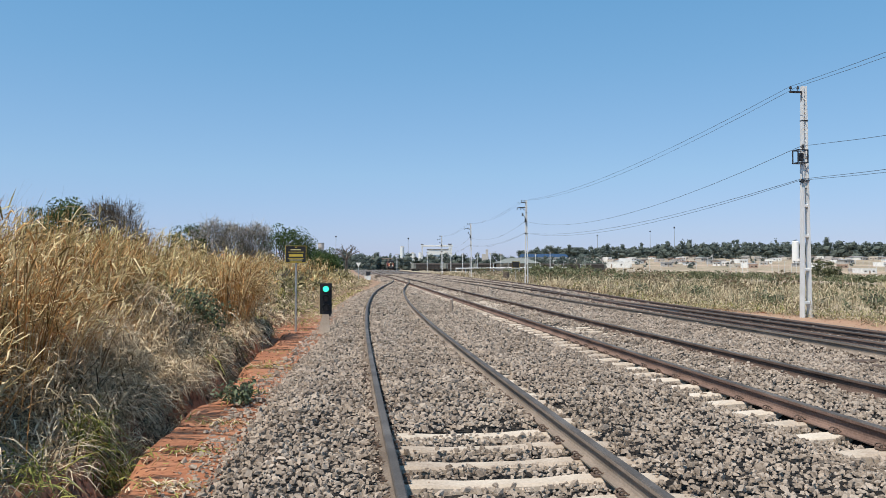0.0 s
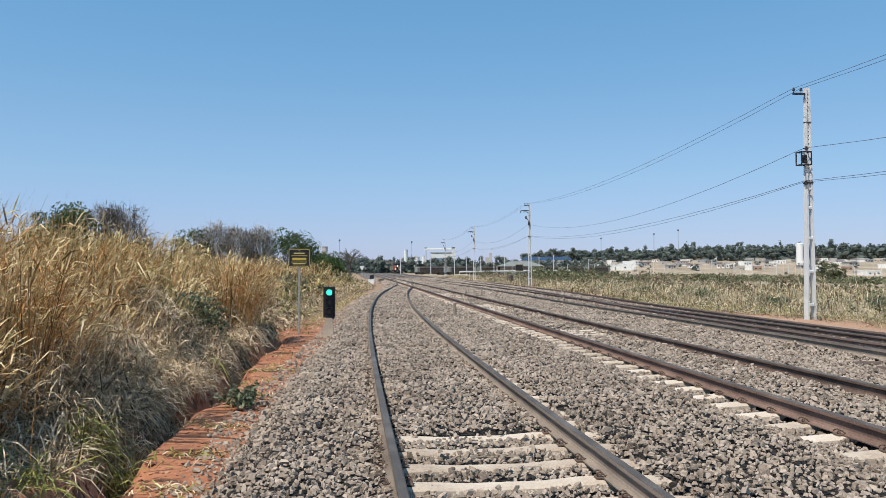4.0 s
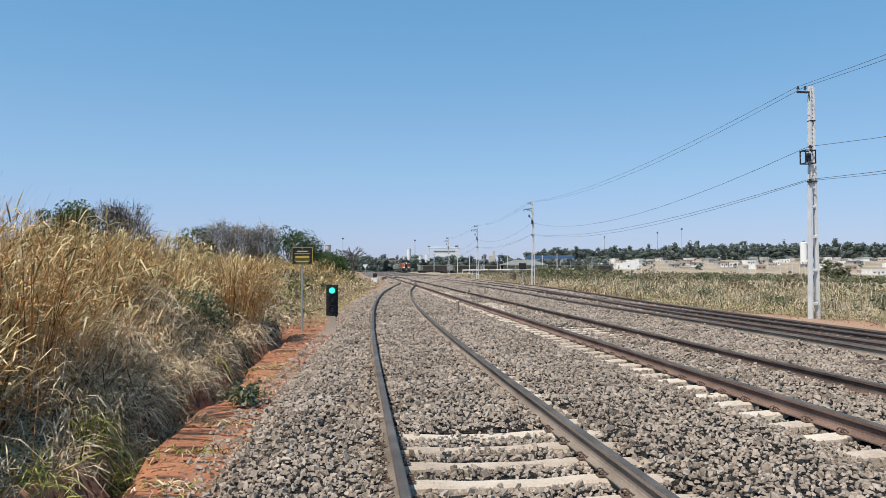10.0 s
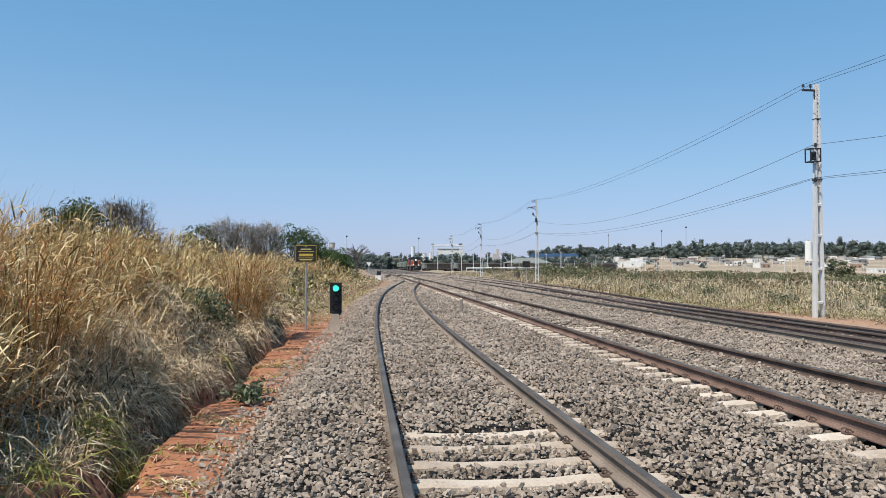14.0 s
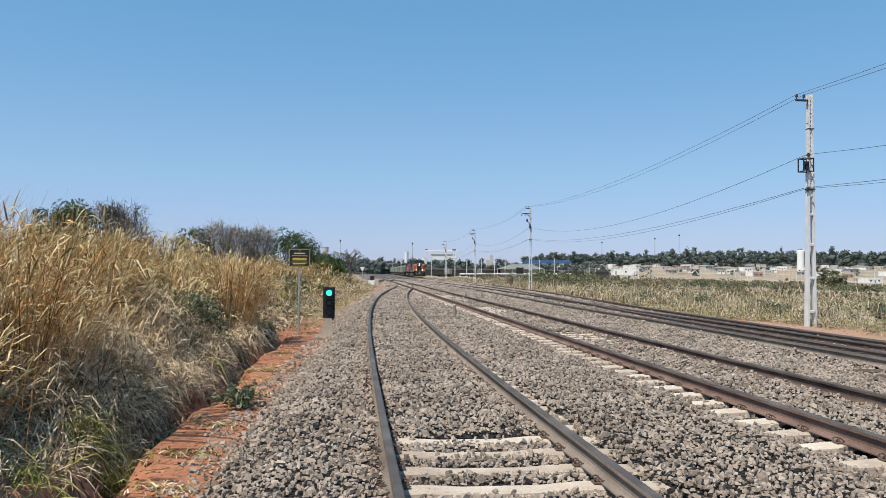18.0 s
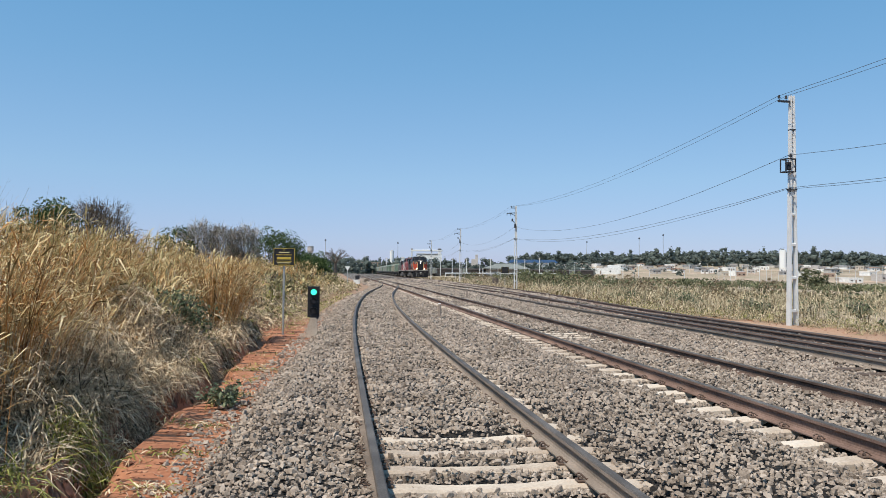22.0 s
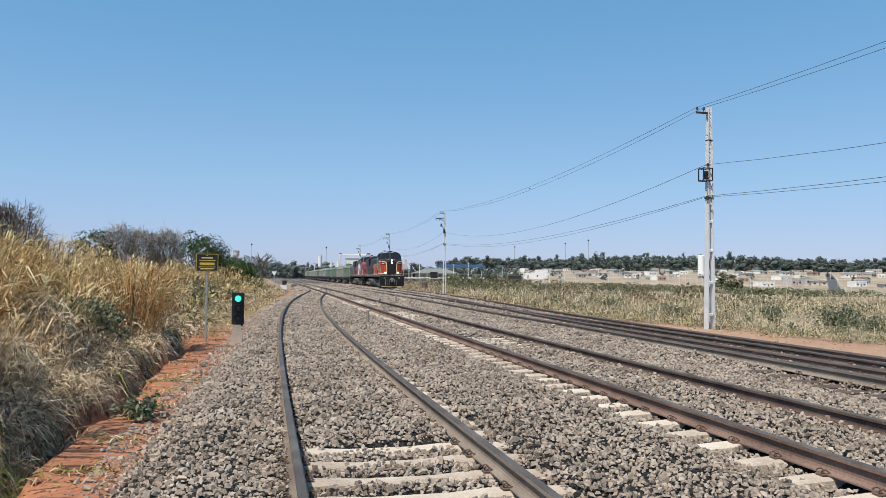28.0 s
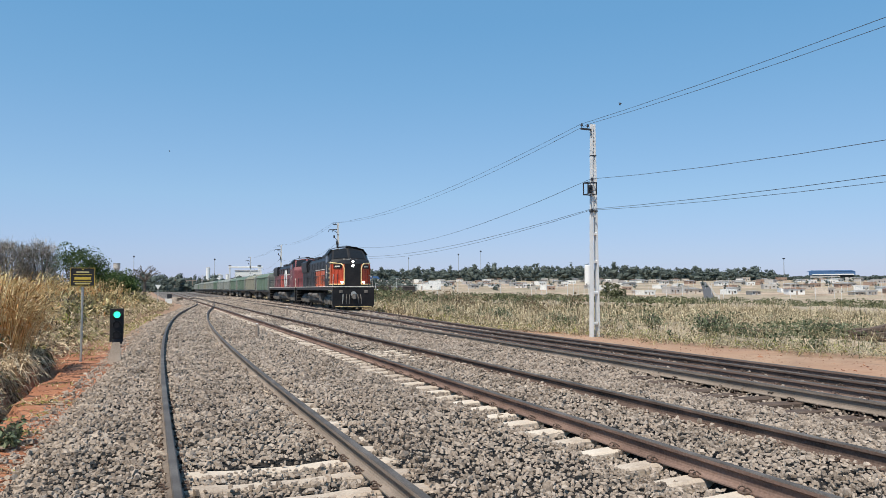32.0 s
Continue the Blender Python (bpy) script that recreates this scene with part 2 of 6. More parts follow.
def soil():
    """Red earth, dry straw field and green patches, mixed by the sheet's own cover values."""
    m = mat("soil", (0.36, 0.145, 0.072), (0.19, 0.066, 0.034), (0.48, 0.235, 0.13), rough=0.95, scale=1.2, fine=18, bump=0.6)
    nt = m.node_tree
    n, ln = nt.nodes, nt.links
    b = n["Principled BSDF"]
    red = b.inputs["Base Color"].links[0].from_socket
    tc = n["Texture Coordinate"]
    at = n.new("ShaderNodeAttribute")
    at.attribute_name = "cover"
    straw_noise = n.new("ShaderNodeTexNoise")
    straw_noise.inputs["Scale"].default_value, straw_noise.inputs["Detail"].default_value = 0.035, 8
    straw_noise.inputs["Roughness"].default_value = 0.7
    ln.new(tc.outputs["Object"], straw_noise.inputs["Vector"])
    ramp = n.new("ShaderNodeValToRGB")
    ramp.color_ramp.elements[0].position, ramp.color_ramp.elements[0].color = 0.36, (0.22, 0.19, 0.12, 1)
    ramp.color_ramp.elements[1].position, ramp.color_ramp.elements[1].color = 0.70, (0.37, 0.235, 0.165, 1)
    for spot, shade in ((0.44, (0.33, 0.268, 0.18, 1)), (0.54, (0.39, 0.315, 0.222, 1)), (0.62, (0.34, 0.24, 0.17, 1))):
        ramp.color_ramp.elements.new(spot).color = shade
    ln.new(straw_noise.outputs["Fac"], ramp.inputs[0])
    field = ramp.outputs[0]
    for scale, low, high in ((0.16, 0.7, 1.25), (2.6, 0.68, 1.28)):
        patchy = n.new("ShaderNodeTexNoise")
        patchy.inputs["Scale"].default_value, patchy.inputs["Detail"].default_value, patchy.inputs["Roughness"].default_value = scale, 7, 0.75
        ln.new(tc.outputs["Object"], patchy.inputs["Vector"])
        span = n.new("ShaderNodeMapRange")
        span.inputs["From Min"].default_value, span.inputs["From Max"].default_value = 0.32, 0.68
        span.inputs["To Min"].default_value, span.inputs["To Max"].default_value = low, high
        ln.new(patchy.outputs["Fac"], span.inputs["Value"])
        shade = n.new("ShaderNodeMix")
        shade.data_type, shade.blend_type = "RGBA", "MULTIPLY"
        shade.inputs["Factor"].default_value = 1.0
        ln.new(field, shade.inputs["A"])
        ln.new(span.outputs[0], shade.inputs["B"])
        field = shade.outputs["Result"]
    mix = n.new("ShaderNodeMix")
    mix.data_type = "RGBA"
    ln.new(at.outputs["Fac"], mix.inputs["Factor"])
    ln.new(red, mix.inputs["A"])
    ln.new(field, mix.inputs["B"])
    # darkens the bank's earth: shade between the blades, put into its colour
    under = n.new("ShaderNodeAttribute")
    under.attribute_name = "gap_shade"
    shade_mix = n.new("ShaderNodeMix")
    shade_mix.data_type = "RGBA"
    shade_mix.inputs["B"].default_value = (0.14, 0.095, 0.058, 1)
    ln.new(under.outputs["Fac"], shade_mix.inputs["Factor"])
    ln.new(mix.outputs["Result"], shade_mix.inputs["A"])
    ln.new(shade_mix.outputs["Result"], b.inputs["Base Color"])
    stretch = n.new("ShaderNodeMapping")
    stretch.inputs["Scale"].default_value = (0.9, 4.6, 5.0)
    ln.new(tc.outputs["Object"], stretch.inputs["Vector"])
    wave = n.new("ShaderNodeTexNoise")
    wave.inputs["Scale"].default_value, wave.inputs["Detail"].default_value, wave.inputs["Roughness"].default_value = 1.0, 6.0, 0.65
    ln.new(stretch.outputs[0], wave.inputs["Vector"])
    crack = n.new("ShaderNodeMapRange")
    crack.inputs["From Min"].default_value, crack.inputs["From Max"].default_value = 0.37, 0.46
    ln.new(wave.outputs["Fac"], crack.inputs["Value"])
    # dark crack lines: plant debris, plus the ledges' shade put into the colour
    debris_shade = n.new("ShaderNodeMix")
    debris_shade.data_type = "RGBA"
    debris_shade.inputs["A"].default_value = (0.085, 0.045, 0.03, 1)
    worn = n.new("ShaderNodeAttribute")
    worn.attribute_name = "eroded"
    smoothed = n.new("ShaderNodeMath")
    smoothed.operation = "SUBTRACT"
    smoothed.inputs[0].default_value = 1.0
    ln.new(worn.outputs["Fac"], smoothed.inputs[1])
    whole = n.new("ShaderNodeMath")
    whole.operation = "MAXIMUM"
    ln.new(crack.outputs[0], whole.inputs[0])
    ln.new(smoothed.outputs[0], whole.inputs[1])
    dust = n.new("ShaderNodeMix")
    dust.data_type = "RGBA"
    dust.inputs["B"].default_value = (0.47, 0.28, 0.18, 1)
    half = n.new("ShaderNodeMath")
    half.operation = "MULTIPLY"
    half.inputs[1].default_value = 0.42
    ln.new(smoothed.outputs[0], half.inputs[0])
    ln.new(half.outputs[0], dust.inputs["Factor"])
    ln.new(red, dust.inputs["A"])
    ln.new(whole.outputs[0], debris_shade.inputs["Factor"])
    ln.new(dust.outputs["Result"], debris_shade.inputs["B"])
    ln.new(debris_shade.outputs["Result"], mix.inputs["A"])
    bp = n.new("ShaderNodeBump")
    bp.inputs["Strength"].default_value, bp.inputs["Distance"].default_value = 1.0, 0.05
    ln.new(whole.outputs[0], bp.inputs["Height"])
    ln.new(n["Bump"].outputs[0], bp.inputs["Normal"])
    ln.new(bp.outputs[0], b.inputs["Normal"])
    return m


M_SOIL = soil()


# ---- builders ----
class Build:
    """Gathers faces of one part."""

    def __init__(self):
        self.v, self.f, self.s = [], [], []

    def add(self, verts, faces, slot=0):
        o = len(self.v)
        self.v.extend(verts)
        self.f.extend([tuple(i + o for i in f) for f in faces])
        self.s.extend([slot] * len(faces))
        return self

    def box(self, c, size, bevel=0.0, m=None, slot=0):
        """A box round the point c, with chamfered edges where bevel is given."""
        hx, hy, hz = (s / 2 for s in size)
        c = Vector(c)
        if not bevel:
            vs = [Vector((x, y, z)) for x in (-hx, hx) for y in (-hy, hy) for z in (-hz, hz)]
            fs = [(0, 1, 3, 2), (4, 6, 7, 5), (0, 4, 5, 1), (2, 3, 7, 6), (0, 2, 6, 4), (1, 5, 7, 3)]
        else:
            b = min(bevel, 0.45 * min(size))
            vs, idx = [], {}
            for sx in (-1, 1):
                for sy in (-1, 1):
                    for sz in (-1, 1):
                        for a in range(3):
                            p = [sx * (hx - b), sy * (hy - b), sz * (hz - b)]
                            p[a] = (sx * hx, sy * hy, sz * hz)[a]
                            idx[sx, sy, sz, a] = len(vs)
                            vs.append(Vector(p))
            fs = []
            for a in range(3):
                u, w = (a + 1) % 3, (a + 2) % 3
                for s in (-1, 1):
                    q = []
                    for su, sw in ((-1, -1), (1, -1), (1, 1), (-1, 1)):
                        k = [0, 0, 0]
                        k[a], k[u], k[w] = s, su, sw
                        q.append(idx[(*k, a)])
                    fs.append(tuple(q if s > 0 else q[::-1]))
            for a in range(3):
                u, w = (a + 1) % 3, (a + 2) % 3
                for su in (-1, 1):
                    for sw in (-1, 1):
                        k0, k1 = [0, 0, 0], [0, 0, 0]
                        k0[a], k1[a] = -1, 1
                        for k in (k0, k1):
                            k[u], k[w] = su, sw
                        q = (idx[(*k0, u)], idx[(*k1, u)], idx[(*k1, w)], idx[(*k0, w)])
                        fs.append(q if su * sw > 0 else q[::-1])
            for sx in (-1, 1):
                for sy in (-1, 1):
                    for sz in (-1, 1):
                        q = tuple(idx[sx, sy, sz, a] for a in range(3))
                        fs.append(q if sx * sy * sz > 0 else q[::-1])
        if m is not None:
            vs = [m @ v for v in vs]
        return self.add([tuple(v + c) for v in vs], fs, slot)

    def tube(self, p0, p1, r0, r1=None, n=8, caps=True, slot=0):
        p0, p1 = Vector(p0), Vector(p1)
        r1 = r0 if r1 is None else r1
        d = p1 - p0
        a = d.orthogonal().normalized()
        b = d.normalized().cross(a)
        vs = []
        for p, r in ((p0, r0), (p1, r1)):
            vs += [tuple(p + (a * math.cos(2 * math.pi * i / n) + b * math.sin(2 * math.pi * i / n)) * r) for i in range(n)]
        fs = [(i, (i + 1) % n, n + (i + 1) % n, n + i) for i in range(n)]
        if caps:
            fs += [tuple(range(n))[::-1], tuple(range(n, 2 * n))]
        return self.add(vs, fs, slot)

    def path(self, pts, r, n=6, slot=0):
        """One bent tube through the points."""
        pts = [Vector(p) for p in pts]
        vs, a = [], None
        for i, p in enumerate(pts):
            d = (pts[min(i + 1, len(pts) - 1)] - pts[max(i - 1, 0)]).normalized()
            a = d.orthogonal().normalized() if a is None else (a - d * a.dot(d)).normalized()
            b = d.cross(a)
            vs += [tuple(p + (a * math.cos(2 * math.pi * k / n) + b * math.sin(2 * math.pi * k / n)) * r) for k in range(n)]
        fs = [(i * n + k, i * n + (k + 1) % n, (i + 1) * n + (k + 1) % n, (i + 1) * n + k) for i in range(len(pts) - 1) for k in range(n)]
        return self.add(vs, fs + [tuple(range(n))[::-1], tuple(range(len(vs) - n, len(vs)))], slot)

    def prism(self, outline, y0, y1, slot=0, axis="y"):
        """A closed outline of (a, b) points pushed from y0 to y1 along an axis; the outline lies in xz, or yz for axis x, xy for axis z."""
        put = {"y": lambda a, b, d: (a, d, b), "x": lambda a, b, d: (d, a, b), "z": lambda a, b, d: (a, b, d)}[axis]
        n = len(outline)
        vs = [put(a, b, y0) for a, b in outline] + [put(a, b, y1) for a, b in outline]
        fs = [(i, (i + 1) % n, n + (i + 1) % n, n + i) for i in range(n)] + [tuple(range(n))[::-1], tuple(range(n, 2 * n))]
        return self.add(vs, fs, slot)

    def mesh(self, name, mats, smooth=False, fix=True):
        me = bpy.data.meshes.new(name)
        me.from_pydata(self.v, [], self.f)
        for m in mats if isinstance(mats, (list, tuple)) else [mats]:
            me.materials.append(m)
        me.polygons.foreach_set("material_index", self.s)
        if fix:
            bm = bmesh.new()
            bm.from_mesh(me)
            bmesh.ops.recalc_face_normals(bm, faces=bm.faces)
            bm.to_mesh(me)
            bm.free()
        if smooth:
            me.polygons.foreach_set("use_smooth", [True] * len(me.polygons))
        me.update()
        return me

    def part(self, name, mats, parent=None, label="", at=None, smooth=False):
        return put(name, self.mesh(name, mats, smooth), parent, label, at)


def put(name, me, parent=None, label="", at=None):
    ob = new(name, me)
    if parent is not None:
        ob.parent = parent
    if at is not None:
        ob.matrix_basis = at
    if label:
        tagged(ob, label)
    return ob


def thing(name, label, category, at=None, group="", kind=""):
    ob = new(name)
    ob.empty_display_size = 0.2
    if at is not None:
        ob.matrix_basis = at
    return tagged(ob, label, category, group, kind)


def soup(name, verts, faces_per, mats, slots=None):
    """One mesh from a numpy block of verts (k, n, 3) that repeats the faces of one small piece."""
    k, n, _ = verts.shape
    faces = (np.array(faces_per)[None] + (np.arange(k) * n)[:, None, None]).reshape(-1, len(faces_per[0]))
    me = bpy.data.meshes.new(name)
    me.vertices.add(k * n)
    me.vertices.foreach_set("co", verts.astype(np.float32).ravel())
    w = faces.shape[1]
    me.loops.add(faces.size)
    me.loops.foreach_set("vertex_index", faces.astype(np.int32).ravel())
    me.polygons.add(len(faces))
    me.polygons.foreach_set("loop_start", np.arange(0, faces.size, w, dtype=np.int32))
    for m in mats:
        me.materials.append(m)
    if slots is not None:
        me.polygons.foreach_set("material_index", np.repeat(slots, len(faces_per)).astype(np.int32))
    me.update(calc_edges=True)
    me.validate()
    me.shade_flat()
    return me


# ---- the plan: centre lines of the four tracks, y away from the camera ----
def curve(pts):
    """A smooth line x(y) through the points (y, x)."""
    ys = np.array([p[0] for p in pts], float)
    xs = np.array([p[1] for p in pts], float)
    d = np.gradient(xs, ys)

    def f(y):
        y = np.asarray(y, float)
        i = np.clip(np.searchsorted(ys, y) - 1, 0, len(ys) - 2)
        h = ys[i + 1] - ys[i]
        t = (y - ys[i]) / h
        tc = np.clip(t, 0, 1)
        v = ((2 * tc**3 - 3 * tc**2 + 1) * xs[i] + (tc**3 - 2 * tc**2 + tc) * h * d[i]
             + (-2 * tc**3 + 3 * tc**2) * xs[i + 1] + (tc**3 - tc**2) * h * d[i + 1])
        return v + np.where(t < 0, t * h * d[i], 0) + np.where(t > 1, (t - 1) * h * d[i + 1], 0)

    return f


SIDING = curve([(-8, 2.33), (0, 1.22), (5, 0.56), (10, -0.06), (20, -1.19), (30, -2.14), (40, -2.88), (50, -3.43), (60, -3.76), (70, -4.0), (80, -4.42), (95, -5.55), (108, -6.88)])
MAIN = curve([(-8, 6.55), (0, 5.62), (5, 5.03), (10, 4.44), (20, 3.28), (30, 2.13), (40, 0.97), (60, -1.31), (80, -3.60), (108, -6.88), (140, -10.7), (230, -21.0), (380, -37.0)])
LOOP = curve([(-8, 10.9), (0, 10.0), (9.5, 8.95), (16, 8.37), (20, 7.97), (25, 7.45), (32, 6.55), (45, 5.3), (60, 3.85), (80, 1.5), (120, -3.7), (200, -14.0), (380, -33.0)])
FAR = curve([(-8, 11.7), (0, 10.8), (10, 9.72), (20, 8.75), (30, 8.02), (45, 7.5), (55, 7.0), (75, 5.6), (95, 3.65), (120, 1.1), (140, -1.0), (165, -3.7), (205, -8.5), (255, -14.0), (315, -20.0), (375, -26.0), (440, -33.0), (520, -44.0), (700, -70.0)])
GAUGE, RAIL_H = 1.60, 0.172


def offset(line, y, d):
    """The place d to the right of a line, seen along it."""
    s = (line(y + 0.5) - line(y - 0.5))
    k = 1 / np.sqrt(1 + s * s)
    return line(y) + d * k, y - d * s * k


def at_line(line, y):
    """Place and heading on a line: y' points along it."""
    s = float(line(y + 0.5) - line(y - 0.5))
    return pose(float(line(y)), y, 0, 0, 0, -math.degrees(math.atan(s)))


# ---- ground ----
def smooth(a, b, x):
    t = np.clip((x - a) / (b - a), 0, 1)
    return t * t * (3 - 2 * t)


def ripple(x, y, w):
    """Cheap rolling unevenness, about -1 to 1, waves some w metres long."""
    a = np.sin(x / w * 2.1 + 1.3 * np.sin(y / w * 1.7)) + np.sin(y / w * 2.6 + 1.7 * np.sin(x / w * 1.3 + 0.6))
    b = np.sin(x / w * 5.3 - y / w * 3.1 + 0.4) + np.sin(y / w * 6.1 + x / w * 4.3 + 2.0)
    return a * 0.35 + b * 0.15


def toes(y):
    left = np.minimum(SIDING(np.minimum(y, 75)) - 2.3, MAIN(y) - 2.6)
    left = np.where(y > 75, np.minimum(MAIN(y), SIDING(75.0)) - 2.4 - (y - 75) * 0.02, left)
    return left, FAR(y) + 1.9


def shoulder(y):
    """Edges of the ballast: it spills over the red strip where the strip is widest."""
    left, right = toes(y)
    return left - 0.38 * (1 - smooth(8, 22, y)), right


def ground_z(x, y):
    left, right = toes(y)
    d = left - x
    z = np.full(np.shape(x), -0.42)
    strip = 0.86 + 0.1 * np.sin(y * 0.9) + 0.06 * np.sin(y * 2.7)
    fade = 1 - smooth(19.0, 23.0, y)
    z = z - 0.30 * fade * smooth(strip - 0.05, strip + 0.12, d) * (1 - smooth(strip + 0.34, strip + 0.48, d))
    z = z + (0.18 * smooth(strip + 0.36, strip + 0.54, d) + 0.3 * smooth(strip + 0.5, strip + 1.6, d) + 0.3 * smooth(1.5, 6, d)) * smooth(-8, 3, y)
    e = x - right
    z = z + 0.05 * smooth(0, 1, e) - 0.45 * smooth(7, 30, e) - 1.9 * smooth(25, 160, e)
    far = np.hypot(x, y)
    hill = smooth(2.0, 9.0, np.degrees(np.arctan2(x, np.maximum(y, 1e-3)))) * smooth(-60, 120, y)
    z = z + hill * (0.0295 * np.clip(far - 380, 0, 490) + 0.008 * np.clip(far - 870, 0, 900)) + (1 - hill) * 3.0 * smooth(430, 700, far) * smooth(-60, 120, y)
    outside = np.clip(np.maximum(d, e), 0, None)
    z = z + 0.05 * ripple(x, y, 1.1) * smooth(0.1, 1.0, outside) + 0.16 * ripple(x, y, 9) * smooth(2, 20, outside)
    inside = np.minimum(x - shoulder(y)[0], right - x)
    return z - 0.18 * smooth(0.15, 0.9, inside) + 0.02 * ripple(x * 0.4, y, 0.22) * (outside > 0.05) * (outside < 1.2)


def cover(x, y):
    """0 bare red earth, 1 grass field."""
    left, right = toes(y)
    d, e = left - x, x - right
    road = 4.6 * (1 - smooth(12, 40, y)) + 0.9 + 0.3 * np.sin(y * 0.5)
    c = np.maximum(smooth(1.0, 2.0, d) * 0.75, smooth(road - 0.2, road + 1.6, e))
    c = np.where((d > -0.6) & (y > 24), np.maximum(c, (0.55 + 0.3 * smooth(1.0, 2.2, d)) * smooth(24, 32, y)), c)
    c = np.where(e > -0.3, np.maximum(c, 0.45), c)
    return np.clip(c + 0.12 * ripple(x, y, 2.3), 0, 1)


def gap_shade(x, y):
    """Where the bank's earth is coloured dark for the shade between grass blades."""
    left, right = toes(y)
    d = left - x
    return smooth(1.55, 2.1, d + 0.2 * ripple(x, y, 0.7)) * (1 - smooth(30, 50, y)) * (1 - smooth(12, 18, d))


def eroded(x, y):
    """1 where rain has cut the earth strip beside the ballast into ledges, 0 where it is trodden to dust."""
    return 1 - smooth(0, 2, x - MAIN(y)) * np.ones(np.shape(x))


def sheet(name, xs, ys, zf, m, label, fields):
    X, Y = np.meshgrid(xs, ys)
    v = np.stack([X, Y, zf(X, Y)], -1).reshape(-1, 3)
    nx, ny = len(xs), len(ys)
    i = np.arange((ny - 1) * nx).reshape(ny - 1, nx)[:, :-1].ravel()
    f = np.stack([i, i + 1, i + nx + 1, i + nx], 1)
    me = bpy.data.meshes.new(name)
    me.from_pydata(v.tolist(), [], f.tolist())
    me.materials.append(m)
    for word, field in fields:
        a = me.attributes.new(word, "FLOAT", "POINT")
        a.data.foreach_set("value", field(X, Y).ravel().astype(np.float32))
    me.polygons.foreach_set("use_smooth", [True] * len(me.polygons))
    me.update()
    return tagged(new(name, me), label, kind="structure")


def steps(*runs):
    """Grid lines: (start, end, step) runs joined."""
    out = []
    for a, b, s in runs:
        out += list(np.arange(a, b - 1e-6, s))
    return np.array(out + [runs[-1][1]])


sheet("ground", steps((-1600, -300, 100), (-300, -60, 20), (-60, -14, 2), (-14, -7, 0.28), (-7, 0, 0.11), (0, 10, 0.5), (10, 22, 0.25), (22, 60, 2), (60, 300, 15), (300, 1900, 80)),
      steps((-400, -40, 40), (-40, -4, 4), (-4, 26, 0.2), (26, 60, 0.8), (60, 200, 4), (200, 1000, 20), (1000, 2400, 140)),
      ground_z, M_SOIL, "red earth and dry grassland, rising to a low ridge", (("cover", cover), ("gap_shade", gap_shade), ("eroded", eroded)))


def bed_z(x, y):
    """Top of the ballast: heaped to the sleepers' tops, scraped clear in some places, sloping off at the sides."""
    left, right = shoulder(y)
    z = -0.128 + 0.016 * ripple(x, y, 0.9) + 0.012 * ripple(x, y, 0.31)
    a = x - SIDING(y)
    near = 1 - smooth(7.2, 7.9, y)
    z = z - 0.066 * near * smooth(-0.86, -0.7, a) * (1 - smooth(0.72, 0.86, a))
    z = z - 0.08 * (1 - 0.75 * smooth(10, 16, y)) * (1 - smooth(50, 60, y)) * smooth(0.72, 0.82, a) * (1 - smooth(1.1, 1.4, a))
    b = x - MAIN(y)
    z = z - 0.092 * smooth(-1.56, -1.3, b) * (1 - smooth(-0.9, -0.72, b)) * smooth(3, 5, y)
    z = z - 0.095 * smooth(16, 19, y) * smooth(-0.2, 0.25, ripple(x, y * 0.35, 2.2)) * smooth(-0.7, -0.5, b) * (1 - smooth(0.5, 0.7, b))
    z = z - 0.125 * np.exp(-(((y - 0.1 * a) - 24.81) / 0.2) ** 2) * smooth(-1.5, -1.3, a) * (1 - smooth(0.8, 1.0, a))
    c = x - LOOP(y)
    z = z - 0.085 * (1 - smooth(11, 16, y)) * smooth(-1.75, -1.55, c) * (1 - smooth(-1.0, -0.86, c))
    ends = np.minimum(x - left, right - x)
    z = z - 0.36 * (1 - smooth(0.0, 1.05, ends))
    mid = x - (MAIN(y) + FAR(y)) / 2
    return z - 0.05 * np.exp(-(mid / 0.7) ** 2) * (1 - smooth(20, 40, y))


def bed():
    ys = steps((-8, 2, 0.5), (2, 14, 0.11), (14, 30, 0.22), (30, 70, 0.6), (70, 200, 3), (200, 560, 12))
    us = np.concatenate([np.linspace(0, 0.25, 40), np.linspace(0.25, 1, 92)[1:]])
    left, right = shoulder(ys)
    left, right = left - 0.25, right + 0.25
    X = left[:, None] + (right - left)[:, None] * us[None]
    Y = np.repeat(ys[:, None], len(us), 1)
    v = np.stack([X, Y, bed_z(X, Y) - 0.055 * (1 - smooth(70, 90, Y))], -1).reshape(-1, 3)
    nx = len(us)
    i = np.arange((len(ys) - 1) * nx).reshape(-1, nx)[:, :-1].ravel()
    me = bpy.data.meshes.new("ballast_bed")
    me.from_pydata(v.tolist(), [], np.stack([i, i + 1, i + nx + 1, i + nx], 1).tolist())
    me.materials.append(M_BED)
    me.materials.append(M_GRITSHADE)
    # nearer than 90 m the bed takes the grit with gap shade in its colour
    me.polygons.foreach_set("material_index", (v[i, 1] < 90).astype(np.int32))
    me.polygons.foreach_set("use_smooth", [True] * len(me.polygons))
    tagged(new("ballast_bed", me), "grey-brown ballast bed under the railway tracks", kind="structure")


bed()
rng = np.random.default_rng(7)


